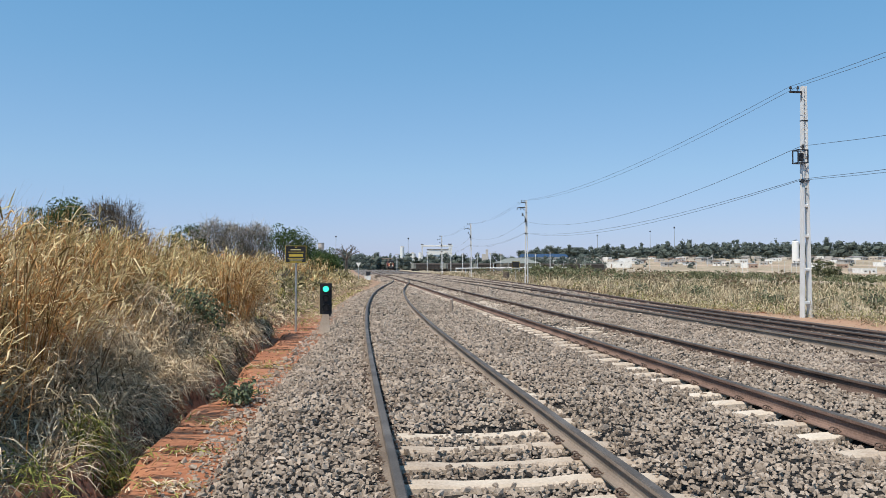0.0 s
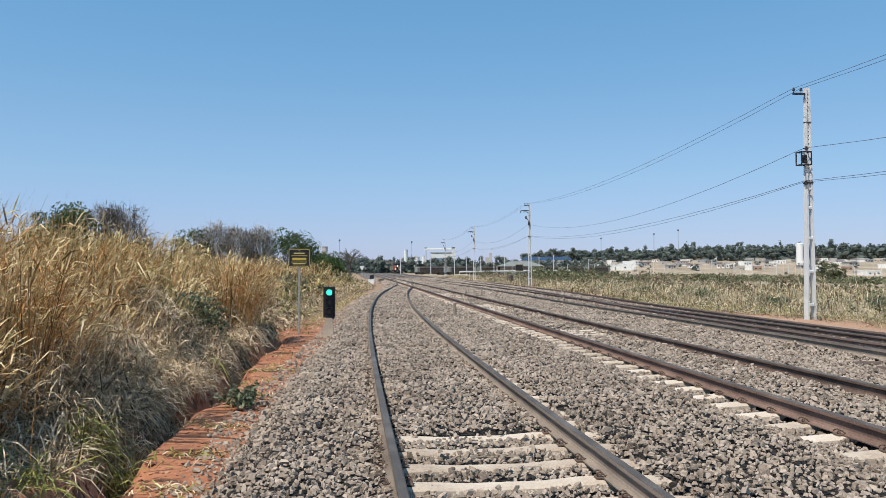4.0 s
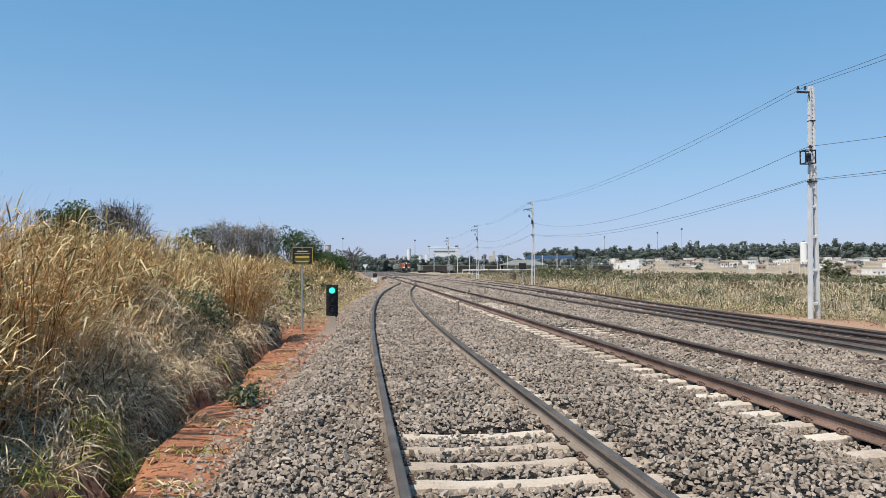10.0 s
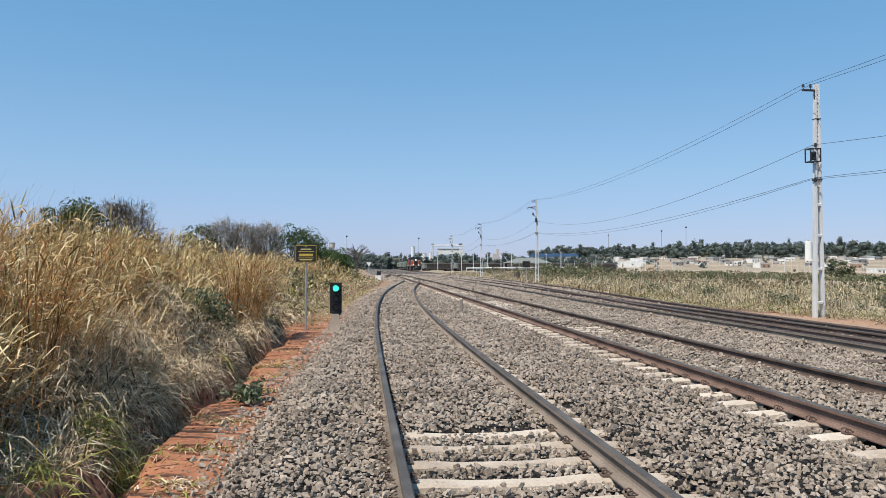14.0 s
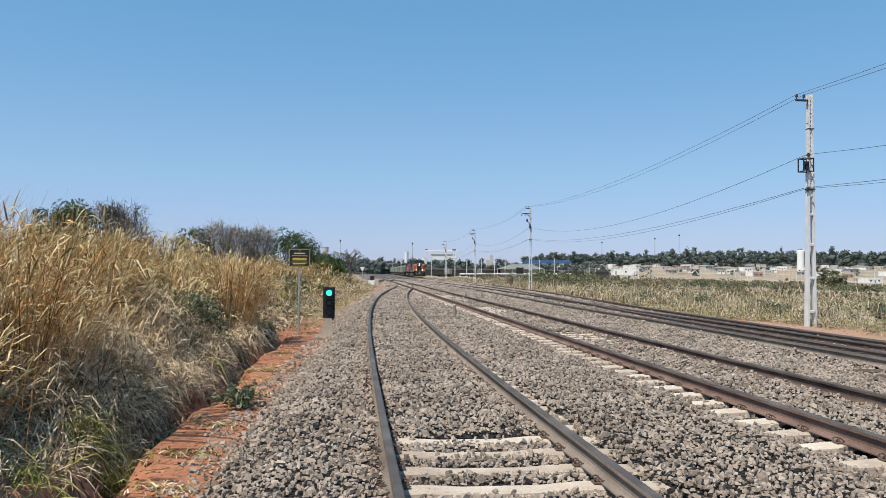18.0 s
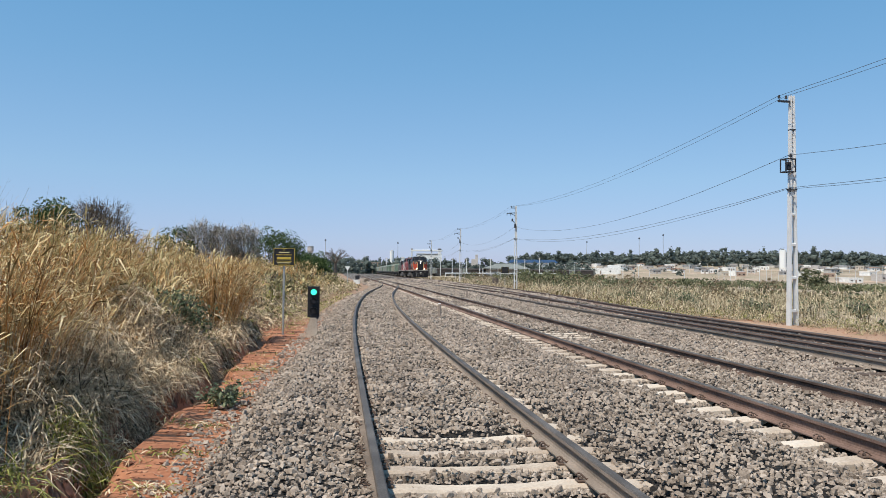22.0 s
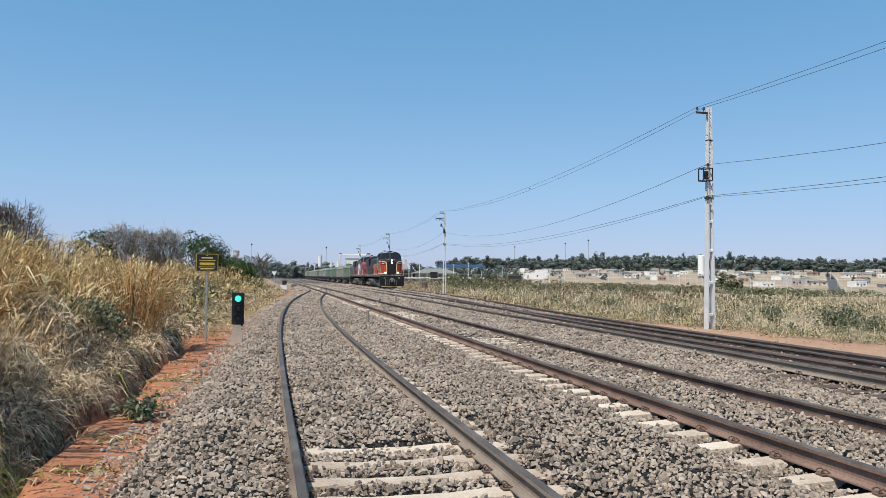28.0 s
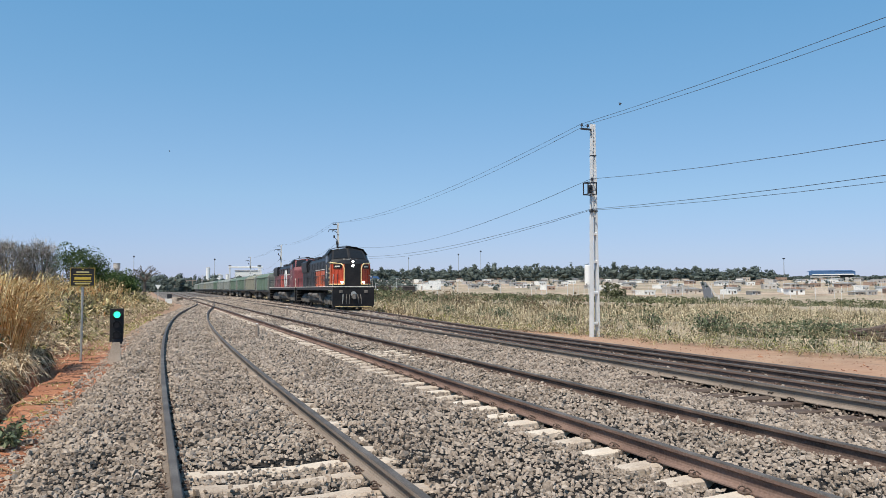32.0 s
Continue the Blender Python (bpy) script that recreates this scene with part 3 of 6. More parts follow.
def turns(k, tilt=math.pi):
    """k random rotation matrices."""
    a, b, c = rng.uniform(0, 2 * math.pi, k), rng.uniform(-tilt, tilt, k), rng.uniform(0, 2 * math.pi, k)
    ca, sa, cb, sb, cc, sc = np.cos(a), np.sin(a), np.cos(b), np.sin(b), np.cos(c), np.sin(c)
    return np.stack([np.stack([ca * cc - sa * cb * sc, -ca * sc - sa * cb * cc, sa * sb], -1),
                     np.stack([sa * cc + ca * cb * sc, -sa * sc + ca * cb * cc, -ca * sb], -1),
                     np.stack([sb * sc, sb * cc, cb], -1)], -2)


SHARD_V = np.array([(-1, -0.9, -0.7), (1, -0.9, -0.7), (0.1, 1, -0.7), (-0.9, -0.85, 0.7), (0.95, -0.8, 0.7), (0.1, 0.95, 0.7)], float)
SHARD_F = [(0, 2, 1), (3, 4, 5), (0, 1, 4), (0, 4, 3), (1, 2, 5), (1, 5, 4), (2, 0, 3), (2, 3, 5)]
SIDING_SLEEPERS, MAIN_SLEEPERS = np.arange(-4.512, 72, 0.543), np.arange(-4.73, 104, 0.61)


def on_sleeper(line, spots, x, y, lo, hi, wide=0.1):
    """Whether a place lies over one of the bared sleepers."""
    a = x - line(y)
    s = line(y + 0.5) - line(y - 0.5)
    yy = y + a * s
    pitch = spots[1] - spots[0]
    gap = np.abs((yy - spots[0] + pitch / 2) % pitch - pitch / 2)
    return (a > lo) & (a < hi) & (gap < wide)


CHUNK_F = [(0, 1, 5), (1, 6, 5), (1, 2, 6), (2, 3, 6), (3, 7, 6), (3, 4, 7), (4, 0, 7), (0, 5, 7), (5, 6, 7)]


def chunks(k):
    """k broken stones of unit size: five-sided and uneven, narrowing upwards."""
    a = np.arange(5) * 2 * math.pi / 5 + rng.uniform(-0.45, 0.45, (k, 5))
    r = rng.uniform(0.6, 1.2, (k, 5))
    low = np.stack([r * np.cos(a), r * np.sin(a), rng.uniform(-0.9, -0.15, (k, 5))], -1)
    q = rng.uniform(0.42, 0.88, (k, 3))
    b = a[:, [0, 2, 3]] + np.array([0.45, -0.2, 0.45])
    top = np.stack([q * np.cos(b), q * np.sin(b), rng.uniform(0.45, 0.9, (k, 3))], -1)
    return np.concatenate([low, top], 1)


def stones():
    """Broken-stone ballast packed side by side on the bed, coarser pieces standing for more of them further off."""
    P, S = [], []
    for y0, y1, cell in ((-5.5, 4.8, 0.1), (4.8, 8, 0.046), (8, 14, 0.05), (14, 24, 0.06), (24, 44, 0.085), (44, 82, 0.15), (82, 150, 0.3)):
        gx, gy = np.meshgrid(np.arange(0, 16.0, cell * 1.12), np.arange(y0, y1, cell * 0.9))
        gx = gx + (np.arange(len(gx)) % 2)[:, None] * cell * 0.56
        n = gx.size
        x0 = gx.ravel() + rng.uniform(-0.3, 0.3, n) * cell
        y = gy.ravel() + rng.uniform(-0.3, 0.3, n) * cell
        left, right = shoulder(y)
        x = left - 0.5 + x0
        keep = (x < right + 0.4) & ((y < 3.5) | (x < y * 1.06 + 1.2) & (x > -y * 0.75 - 1)) & (rng.uniform(0, 1, n) > 0.22 + 0.26 * smooth(12, 40, y))
        off = np.maximum(left - x, x - right)
        keep &= rng.uniform(0, 1, n) > np.clip(off, 0, 0.4) * 7.0
        for line in (LOOP, FAR):
            keep &= (np.abs(x - line(y)) > 0.8) | (y > 45) | (rng.uniform(0, 1, n) > 0.6)
        for line in (SIDING, MAIN, LOOP, FAR):
            for s in (-0.835, 0.835):
                keep &= np.abs(x - line(y) - s) > 0.052 + 0.5 * cell
        keep &= ~(on_sleeper(SIDING, SIDING_SLEEPERS, x, y, -0.85, 0.85, 0.088) & (y < 7.6) & (rng.uniform(0, 1, n) > 0.03))
        keep &= ~(on_sleeper(SIDING, SIDING_SLEEPERS, x, y, 0.8, 1.22, 0.09 + 0.03 * smooth(20, 40, y)) & (y < 58) & (rng.uniform(0, 1, n) > 0.16 + 0.82 * smooth(-0.35, 0.15, ripple(x * 0.2, y, 2.4)) * smooth(9, 15, y)))
        keep &= ~(on_sleeper(SIDING, SIDING_SLEEPERS, x, y, -1.4, 0.85, 0.12) & (y > 24.5) & (y < 25.1))
        keep &= ~(on_sleeper(MAIN, MAIN_SLEEPERS, x, y, -0.75, 0.75) & (y > 17) & (rng.uniform(0, 1, n) > 0.4))
        keep &= ~(on_sleeper(MAIN, MAIN_SLEEPERS, x, y, -1.36, -0.8, 0.1 + 0.06 * smooth(30, 60, y)) & (rng.uniform(0, 1, n) > 0.05))
        x, y = x[keep], y[keep]
        k = len(x)
        s = cell * 0.47 * rng.lognormal(0, 0.28, k)
        P.append(np.stack([x, y, np.maximum(bed_z(x, y), ground_z(x, y)) + np.minimum(s, 0.045) * rng.uniform(-1.0, 1.1, k) - 0.008], 1))
        S.append(s)
    P, S = np.concatenate(P), np.concatenate(S)
    k = len(P)
    shape = chunks(k) * (S[:, None] * np.stack([rng.uniform(1.0, 1.65, k), rng.uniform(0.62, 0.95, k), rng.uniform(0.5, 0.9, k)], 1))[:, None, :]
    v = np.einsum("kij,knj->kni", turns(k, 0.42), shape) + P[:, None]
    tagged(new("ballast_stones", soup("ballast_stones", v, CHUNK_F, [M_STONE])), "loose broken grey-brown ballast stones", "gravel", kind="stuff")


stones()

# ---- tracks ----
RAIL = [(-0.075, 0), (0.075, 0), (0.075, 0.012), (0.02, 0.03), (0.009, 0.05), (0.009, 0.118), (0.036, 0.134), (0.036, 0.162), (0.026, 0.172),
        (-0.026, 0.172), (-0.036, 0.162), (-0.036, 0.134), (-0.009, 0.118), (-0.009, 0.05), (-0.02, 0.03), (-0.075, 0.012)]


def rail(line, d, ys, parent, m):
    """One rail: the profile swept along a line, its running face polished."""
    b = Build()
    x, y = offset(line, ys, d)
    s = line(ys + 0.5) - line(ys - 0.5)
    k = 1 / np.sqrt(1 + s * s)
    n = len(RAIL)
    for i in range(len(ys)):
        b.v += [(x[i] + u * k[i], y[i] - u * s[i] * k[i], w - RAIL_H) for u, w in RAIL]
    for i in range(len(ys) - 1):
        for j in range(n):
            b.f.append((i * n + j, i * n + (j + 1) % n, (i + 1) * n + (j + 1) % n, (i + 1) * n + j))
            b.s.append(1 if j in (7, 8, 9) else 0)
    b.f += [tuple(range(n))[::-1], tuple(range((len(ys) - 1) * n, len(ys) * n))]
    b.s += [0, 0]
    return b.part("rail", [m, M_HEAD], parent)


def sleeper_mesh(length):
    """A concrete sleeper: raised rail seats, lower waist, chamfered top edges."""
    b = Build()
    prof = [(-length / 2, -0.198, 0.10), (-0.80 - 0.16, -0.178, 0.105), (-0.80 + 0.2, -0.178, 0.10), (-0.3, -0.195, 0.085), (0.3, -0.195, 0.085), (0.80 - 0.2, -0.178, 0.10), (0.80 + 0.16, -0.178, 0.105), (length / 2, -0.198, 0.10)]
    for x, top, w in prof:
        b.v += [(x, -w - 0.02, -0.38), (x, -w, top - 0.02), (x, -w + 0.02, top), (x, w - 0.02, top), (x, w, top - 0.02), (x, w + 0.02, -0.38)]
    for i in range(len(prof) - 1):
        for j in range(6):
            b.f.append((i * 6 + j, i * 6 + (j + 1) % 6, i * 6 + 6 + (j + 1) % 6, i * 6 + 6 + j))
    b.f += [tuple(range(6)), tuple(range(42, 48))[::-1]]
    b.s = [0] * len(b.f)
    return b.mesh("sleeper", M_CONC)


def clip_mesh():
    """A coiled spring clip with its shoulder plate."""
    b = Build()
    pts = []
    for i in range(11):
        a = i / 10 * 2 * math.pi * 1.25
        pts.append((0.024 * math.cos(a) + 0.033, -0.04 + 0.008 * i, 0.026 + 0.022 * math.sin(a)))
    b.path(pts, 0.0075, 5)
    b.path([pts[-1], (0.0, 0.05, 0.02), (-0.035, 0.01, 0.012)], 0.0075, 5)
    b.box((0.035, 0, 0.0), (0.06, 0.09, 0.018), 0.005)
    return b.mesh("clip", M_CLIP)


ME_SLEEPER, ME_CLIP = sleeper_mesh(2.66), clip_mesh()


def track(name, line, ys, sleepers, clips_to, label, m=M_RUST, m2=None):
    tr = thing(name, label, "railway track")
    for d, steel in ((-GAUGE / 2 - 0.036, m), (GAUGE / 2 + 0.036, m2 or m)):
        rail(line, d, ys, tr, steel)
    for y in sleepers:
        spot = at_line(line, y) @ pose(0, rng.uniform(-0.02, 0.02), rng.uniform(-0.006, 0.002), 0, 0, rng.uniform(-0.8, 0.8))
        put("sleeper", ME_SLEEPER, tr, "", spot)
        if y < clips_to:
            for s in (-1, 1):
                for q in (-1, 1):
                    put("clip", ME_CLIP, tr, "", spot @ pose(s * 0.836 + q * 0.062, 0, -0.165, 0, 0, 0 if q > 0 else 180))
    return tr


track("railway_track", SIDING, steps((-6, 24, 1.0), (24, 108, 2.0)), SIDING_SLEEPERS, 12.5, "broad-gauge siding with worn steel rails on concrete sleepers in ballast")
track("railway_track", MAIN, steps((-6, 30, 1.0), (30, 110, 3.0), (110, 380, 10)), MAIN_SLEEPERS, 17, "main line with rusty rails on pale concrete sleepers in ballast", M_RUSTRED, M_RUSTDARK)
TIMBER = []
loop = track("railway_track", LOOP, steps((-6, 40, 1.0), (40, 110, 3.0), (110, 380, 10)), [], 0, "loop line with rusty rails branching from the far line", M_RUST, M_RUSTDARK)
far_track = track("railway_track", FAR, steps((-6, 40, 1.0), (40, 140, 3.0), (140, 700, 10)), [], 0, "far line with dark rails that carries the train", M_RUSTDARK)
for line, rails, whole in ((FAR, (-0.836, 0.836), far_track), (LOOP, (0.836,), loop)):
    for y in np.arange(8.2, 27, 0.58):
        spot = at_line(line, y)
        for d in rails:
            for q in (-1, 1):
                put("clip", ME_CLIP, whole, "", spot @ pose(d + q * 0.085, 0, -0.12, 0, 0, 0 if q > 0 else 180))
for y in np.arange(4.6, 31, 0.58):
    at_ = at_line(LOOP, y) @ pose(-0.15 + rng.uniform(-0.2, 0.12), 0, -0.305 + rng.uniform(-0.03, 0.006), 0, 0, rng.uniform(-2, 2))
    TIMBER.append(at_)
timber_mesh = Build().box((0, 0, 0), (2.9, 0.22, 0.24), 0.02).mesh("timber_sleeper", M_TIMBER)
for m in TIMBER:
    put("timber_sleeper", timber_mesh, loop, "", m)
    for s in (-1, 1):
        put("clip", ME_CLIP, loop, "", m @ pose(0.15 + s * 0.0 - 0.836 - 0.07, 0, 0.135, 0, 0, 180))
# crossing nose where the loop leaves the far line
frog = Build()
fx, fy = float(LOOP(29.5)) + 0.84, 29.5
for k in range(9):
    frog.box((fx + 0.55 - 0.075 * k, fy - 3.4 + 0.62 * k, -0.10), (0.62, 0.34, 0.10), 0.01)
frog.part("crossing_plate", M_DARK, loop, "dark steel crossing plates")


# ---- line-side poles and wires ----
POLES = [(15.6, -24.0), (13.1, 27.2), (8.7, 78.5), (4.4, 119.0), (-0.25, 163.0)]
RAISE = [0, 0, 0.38, 0.3, 0.2]


def pole_body(height):
    """A tapered concrete pole of H section: solid and drilled above, with open bays and cross webs below."""
    b = Build()
    w0, w1, d0, d1 = 0.36, 0.17, 0.26, 0.14
    solid = height * 0.56
    for s in (-1, 1):
        vs = []
        for z in (-0.9, height):
            k = max(z, 0) / height
            w, d = w0 + (w1 - w0) * k, d0 + (d1 - d0) * k
            f = 0.058
            vs += [(s * w / 2, -d / 2, z), (s * w / 2, d / 2, z), (s * (w / 2 - f), d / 2, z), (s * (w / 2 - f), -d / 2, z)]
        b.add(vs, [(0, 1, 5, 4), (1, 2, 6, 5), (2, 3, 7, 6), (3, 0, 4, 7), (0, 3, 2, 1), (4, 5, 6, 7)])
    z = 0.0
    k = lambda z: z / height
    for z in (0.55, 1.75, 2.95, 4.05):
        w = w0 + (w1 - w0) * k(z) - 0.06
        b.box((0, 0, z), (w, (d0 + (d1 - d0) * k(z)) * 0.9, 0.10), 0.015)
    w, wt = w0 + (w1 - w0) * k(solid) - 0.06, w1 - 0.06
    d, dt = (d0 + (d1 - d0) * k(solid)) * 0.62, d1 * 0.62
    b.add([(-w / 2, -d / 2, solid), (w / 2, -d / 2, solid), (w / 2, d / 2, solid), (-w / 2, d / 2, solid), (-wt / 2, -dt / 2, height - 0.03), (wt / 2, -dt / 2, height - 0.03), (wt / 2, dt / 2, height - 0.03), (-wt / 2, dt / 2, height - 0.03)],
          [(0, 1, 5, 4), (1, 2, 6, 5), (2, 3, 7, 6), (3, 0, 4, 7), (0, 3, 2, 1), (4, 5, 6, 7)])
    return b


POLE_H = 8.4


def holes():
    """Heights of the drilled holes in the pole's upper part."""
    return np.arange(POLE_H * 0.58, POLE_H - 0.2, 0.15)


ME_HOLE = Build().tube((0, -0.066, 0), (0, -0.03, 0), 0.014, n=6).mesh("drilled_hole", M_DARK)


ME_POLE = pole_body(POLE_H).mesh("pole_shaft", M_POLE)


def insulator(p, parent):
    b = Build()
    x, y, z = p
    b.tube((x, y, z), (x, y, z + 0.10), 0.012, n=6)
    b.tube((x, y, z + 0.08), (x, y, z + 0.13), 0.055, 0.045, 8)
    b.tube((x, y, z + 0.13), (x, y, z + 0.19), 0.04, 0.028, 8)
    b.part("insulator", M_DARK, parent, "dark glazed insulator")


def pole(x, y, kind, raised):
    p = thing("utility_pole", "tapered pale concrete utility pole with open bays beside the tracks", "pole", pose(x, y, -0.4 + raised, 0, 0, 8), "line-side poles")
    put("pole_shaft", ME_POLE, p)
    top = POLE_H
    if kind == "box":
        for z in holes():
            put("drilled_hole", ME_HOLE, p, "", pose(0, 0, z))
    Build().box((-0.28, -0.02, top - 0.22), (0.56, 0.07, 0.07), 0.01).box((-0.06, -0.03, top - 0.37), (0.07, 0.06, 0.36), 0.01).part("crossarm", M_DARK, p, "short dark steel crossarm")
    for dx in (-0.52, -0.24):
        insulator((dx, -0.02, top - 0.19), p)
    Build().box((0, 0, top - 1.25), (0.21, 0.19, 0.03)).part("band", M_DARK, p, "dark steel band")
    Build().box((0, 0, top - 3.45), (0.27, 0.23, 0.04)).part("band", M_DARK, p, "dark steel band")
    if kind == "box":
        bars = []
        z0, z1, x0, x1, y0, y1 = top - 2.82, top - 2.36, -0.44, -0.06, -0.30, 0.02
        for xa in (x0, x1):
            for ya in (y0, y1):
                bars.append(((xa, ya, (z0 + z1) / 2), (0.035, 0.035, z1 - z0)))
        for za in (z0, z1):
            for ya in (y0, y1):
                bars.append((((x0 + x1) / 2, ya, za), (x1 - x0 + 0.035, 0.035, 0.035)))
            for xa in (x0, x1):
                bars.append(((xa, (y0 + y1) / 2, za), (0.035, y1 - y0, 0.035)))
        for at, size in bars:
            Build().box(at, size).part("cage_bar", M_DARK, p, "black square steel bar")
        Build().box((-0.24, -0.14, top - 2.60), (0.17, 0.16, 0.30), 0.02).tube((-0.24, -0.23, top - 2.56), (-0.24, -0.2, top - 2.56), 0.05, n=10).part("lamp_housing", M_DARK, p)
    else:
        b = Build()
        b.path([(-0.1, 0, top - 0.72), (-0.95, 0, top - 0.78), (-0.98, 0, top - 1.0)], 0.045, 6).path([(-0.1, 0, top - 1.05), (-0.55, 0, top - 0.78)], 0.03, 5).path([(-0.6, 0, top - 0.76), (-0.6, 0, top - 1.0)], 0.03, 5)
        b.part("bracket", M_DARK, p, "dark bracket arm")
        c = Build().tube((-0.08, -0.1, top - 1.9), (-0.42, -0.1, top - 1.5), 0.03, n=6)
        c.tube((-0.42, -0.1, top - 1.62), (-0.42, -0.1, top - 1.34), 0.1, 0.07, 8).tube((-0.12, -0.12, top - 2.3), (-0.12, -0.12, top - 1.9), 0.11, 0.09, 8)
        c.part("floodlight", M_DARK, p, "dark floodlight on an arm")
    Build().tube((-0.12, -0.1, top - 2.26), (-0.12, -0.1, top - 2.14), 0.05, 0.04, 8).part("insulator", M_DARK, p)
    Build().tube((-0.15, -0.1, top - 3.52), (-0.15, -0.1, top - 3.38), 0.055, 0.045, 8).part("insulator", M_DARK, p)
    return p


for i, (px, py) in enumerate(POLES):
    pole(px, py, "box" if i == 1 else "light", RAISE[i])


def wire(name, dx, z, sag, r, label):
    """One wire hung from pole to pole."""
    b, pts, n = Build(), [], 14
    for (x0, y0), (x1, y1), r0, r1 in zip(POLES, POLES[1:], RAISE, RAISE[1:]):
        pts += [(x0 + (x1 - x0) * i / n + dx, y0 + (y1 - y0) * i / n, z + r0 + (r1 - r0) * i / n - sag * 4 * (i / n) * (1 - i / n) * ((y1 - y0) / 48)) for i in range(n)]
    b.path(pts + [(POLES[-1][0] + dx, POLES[-1][1], z + RAISE[-1])], r, 4)
    tagged(b.part(name, M_WIRE), label, "wire", "overhead wires")


TOPZ = POLE_H - 0.4
wire("overhead_wire", -0.52, TOPZ - 0.02, 0.75, 0.0075, "thin dark overhead wire on the poles' crossarms")
wire("overhead_wire", -0.24, TOPZ - 0.02, 0.85, 0.0075, "thin dark overhead wire on the poles' crossarms")
wire("overhead_wire", -0.12, TOPZ - 2.18, 1.25, 0.009, "dark insulated cable strung between the poles")
wire("overhead_wire", -0.15, TOPZ - 3.38, 0.75, 0.009, "dark cable strung below the others between the poles")
wire("overhead_wire", -0.15, TOPZ - 3.42, 0.88, 0.008, "dark cable strung below the others between the poles")


# ---- signal, signs and marker posts ----
def dwarf_signal(x, y):
    s = thing("dwarf_signal", "black three-lamp dwarf signal showing green on a concrete foot", "signal", pose(x, y, -0.36, 0, 0, 8))
    Build().prism([(-0.24, -0.1), (0.13, -0.1), (0.08, 0.48), (-0.09, 0.48)], -0.15, 0.13).part("foot", M_CONC, s, "pale concrete wedge foot")
    Build().box((0.02, 0, 0.5), (0.24, 0.16, 0.12), 0.01).part("bracket", M_DARK, s)
    Build().box((0, -0.06, 0.92), (0.33, 0.02, 0.86), 0.006).part("backboard", M_SIGNBLACK, s, "matt black backboard")
    Build().box((0, 0.06, 0.92), (0.26, 0.2, 0.8), 0.02).part("housing", M_SIGNBLACK, s)
    for i, m in enumerate((M_GREEN, M_LENS, M_LENS)):
        z = 1.19 - 0.26 * i
        n = 14
        ring = [(math.cos(a), math.sin(a)) for a in (math.pi * (-0.15 + 1.3 * k / n) for k in range(n + 1))]
        outline = [(0.108 * a, z + 0.108 * b) for a, b in ring] + [(0.101 * a, z + 0.101 * b) for a, b in ring[::-1]]
        h = Build().prism(outline, -0.19, -0.07)
        lamp = h.part("lamp_hood", M_SIGNBLACK, s)
        Build().tube((0, -0.075, z), (0, -0.068, z), 0.082, n=20).tube((0, -0.08, z), (0, -0.075, z), 0.06, 0.082, n=20).part("lens", m, lamp, "lit green lens" if i == 0 else "unlit dark lens")


dwarf_signal(-3.28, 21.1)


def board_sign(x, y, zc, w, h, label, rows, turn=0, steel=M_GALV):
    g = float(ground_z(np.array(x), np.array(y)))
    s = thing("sign", label, "sign", pose(x, y, g - 0.05, 0, 0, turn))
    Build().tube((0, 0, -0.2), (0, 0, zc - g + h * 0.4), 0.03, n=10).part("post", steel, s, "slim grey steel post")
    board = Build().box((0, -0.045, zc - g), (w, 0.015, h), 0.004).part("board", M_SIGNBLACK, s, "black sign board")
    f = Build()
    t = 0.012
    for dz in (-1, 1):
        f.box((0, -0.055, zc - g + dz * (h / 2 - t)), (w - t, 0.006, t))
    for dx in (-1, 1):
        f.box((dx * (w / 2 - t), -0.055, zc - g), (t, 0.006, h - 3 * t))
    f.part("border", M_YELLOW, board, "yellow border line")
    for dz, bw, bh, m in rows:
        Build().box((0, -0.055, zc - g + dz * h), (bw * w, 0.005, bh * h)).part("text_bar", m, board)
    return s


board_sign(-4.24, 21.7, 1.86, 0.60, 0.50, "black sign with yellow writing on a slim post in grass",
           [(0.40, 0.06, 0.05, M_YELLOW), (0.26, 0.50, 0.065, M_CREAMTEXT), (0.12, 0.74, 0.035, M_YELLOW), (-0.07, 0.66, 0.14, M_YELLOW), (-0.24, 0.74, 0.035, M_YELLOW), (-0.33, 0.62, 0.05, M_CREAMTEXT), (-0.41, 0.56, 0.025, M_YELLOW)], 8)
board_sign(8.6, 89.0, 1.75, 0.9, 0.75, "dark board sign on a post beside the far line", [], 0)


def marker(x, y, h):
    m = thing("marker_post", "short weathered concrete marker post standing in the ballast", "post", pose(x, y, -0.3, 0, 0, rng.uniform(-15, 15)), "marker posts")
    Build().box((0, 0, h / 2), (0.10, 0.09, h), 0.015).part("shaft", M_POST, m)
    Build().box((0, 0, h + 0.012), (0.08, 0.07, 0.03), 0.01).part("cap", M_POLE, m, "worn pale cap")


marker(0.28, 26.0, 0.62)
marker(2.2, 47.0, 0.7)


def triangle_sign(x, y):
    s = thing("triangle_sign", "white inverted triangle sign on a thin post", "sign", pose(x, y, -0.35))
    Build().tube((0, 0, -0.2), (0, 0, 2.1), 0.03, n=8).part("post", M_GALV, s)
    Build().prism([(-0.25, 2.2), (0.25, 2.2), (0, 1.76)], -0.05, -0.035).part("plate", M_WHITE, s)


triangle_sign(-8.2, 73.0)
box = thing("relay_box", "low white painted relay box beside the track", "box", pose(-10.4, 104.0, -0.45))
Build().box((0, 0, 0.3), (0.85, 0.5, 0.6), 0.03).part("body", M_WHITE, box)
Build().box((0, 0, 0.62), (0.92, 0.55, 0.05), 0.015).part("lid", M_WHITE, box)
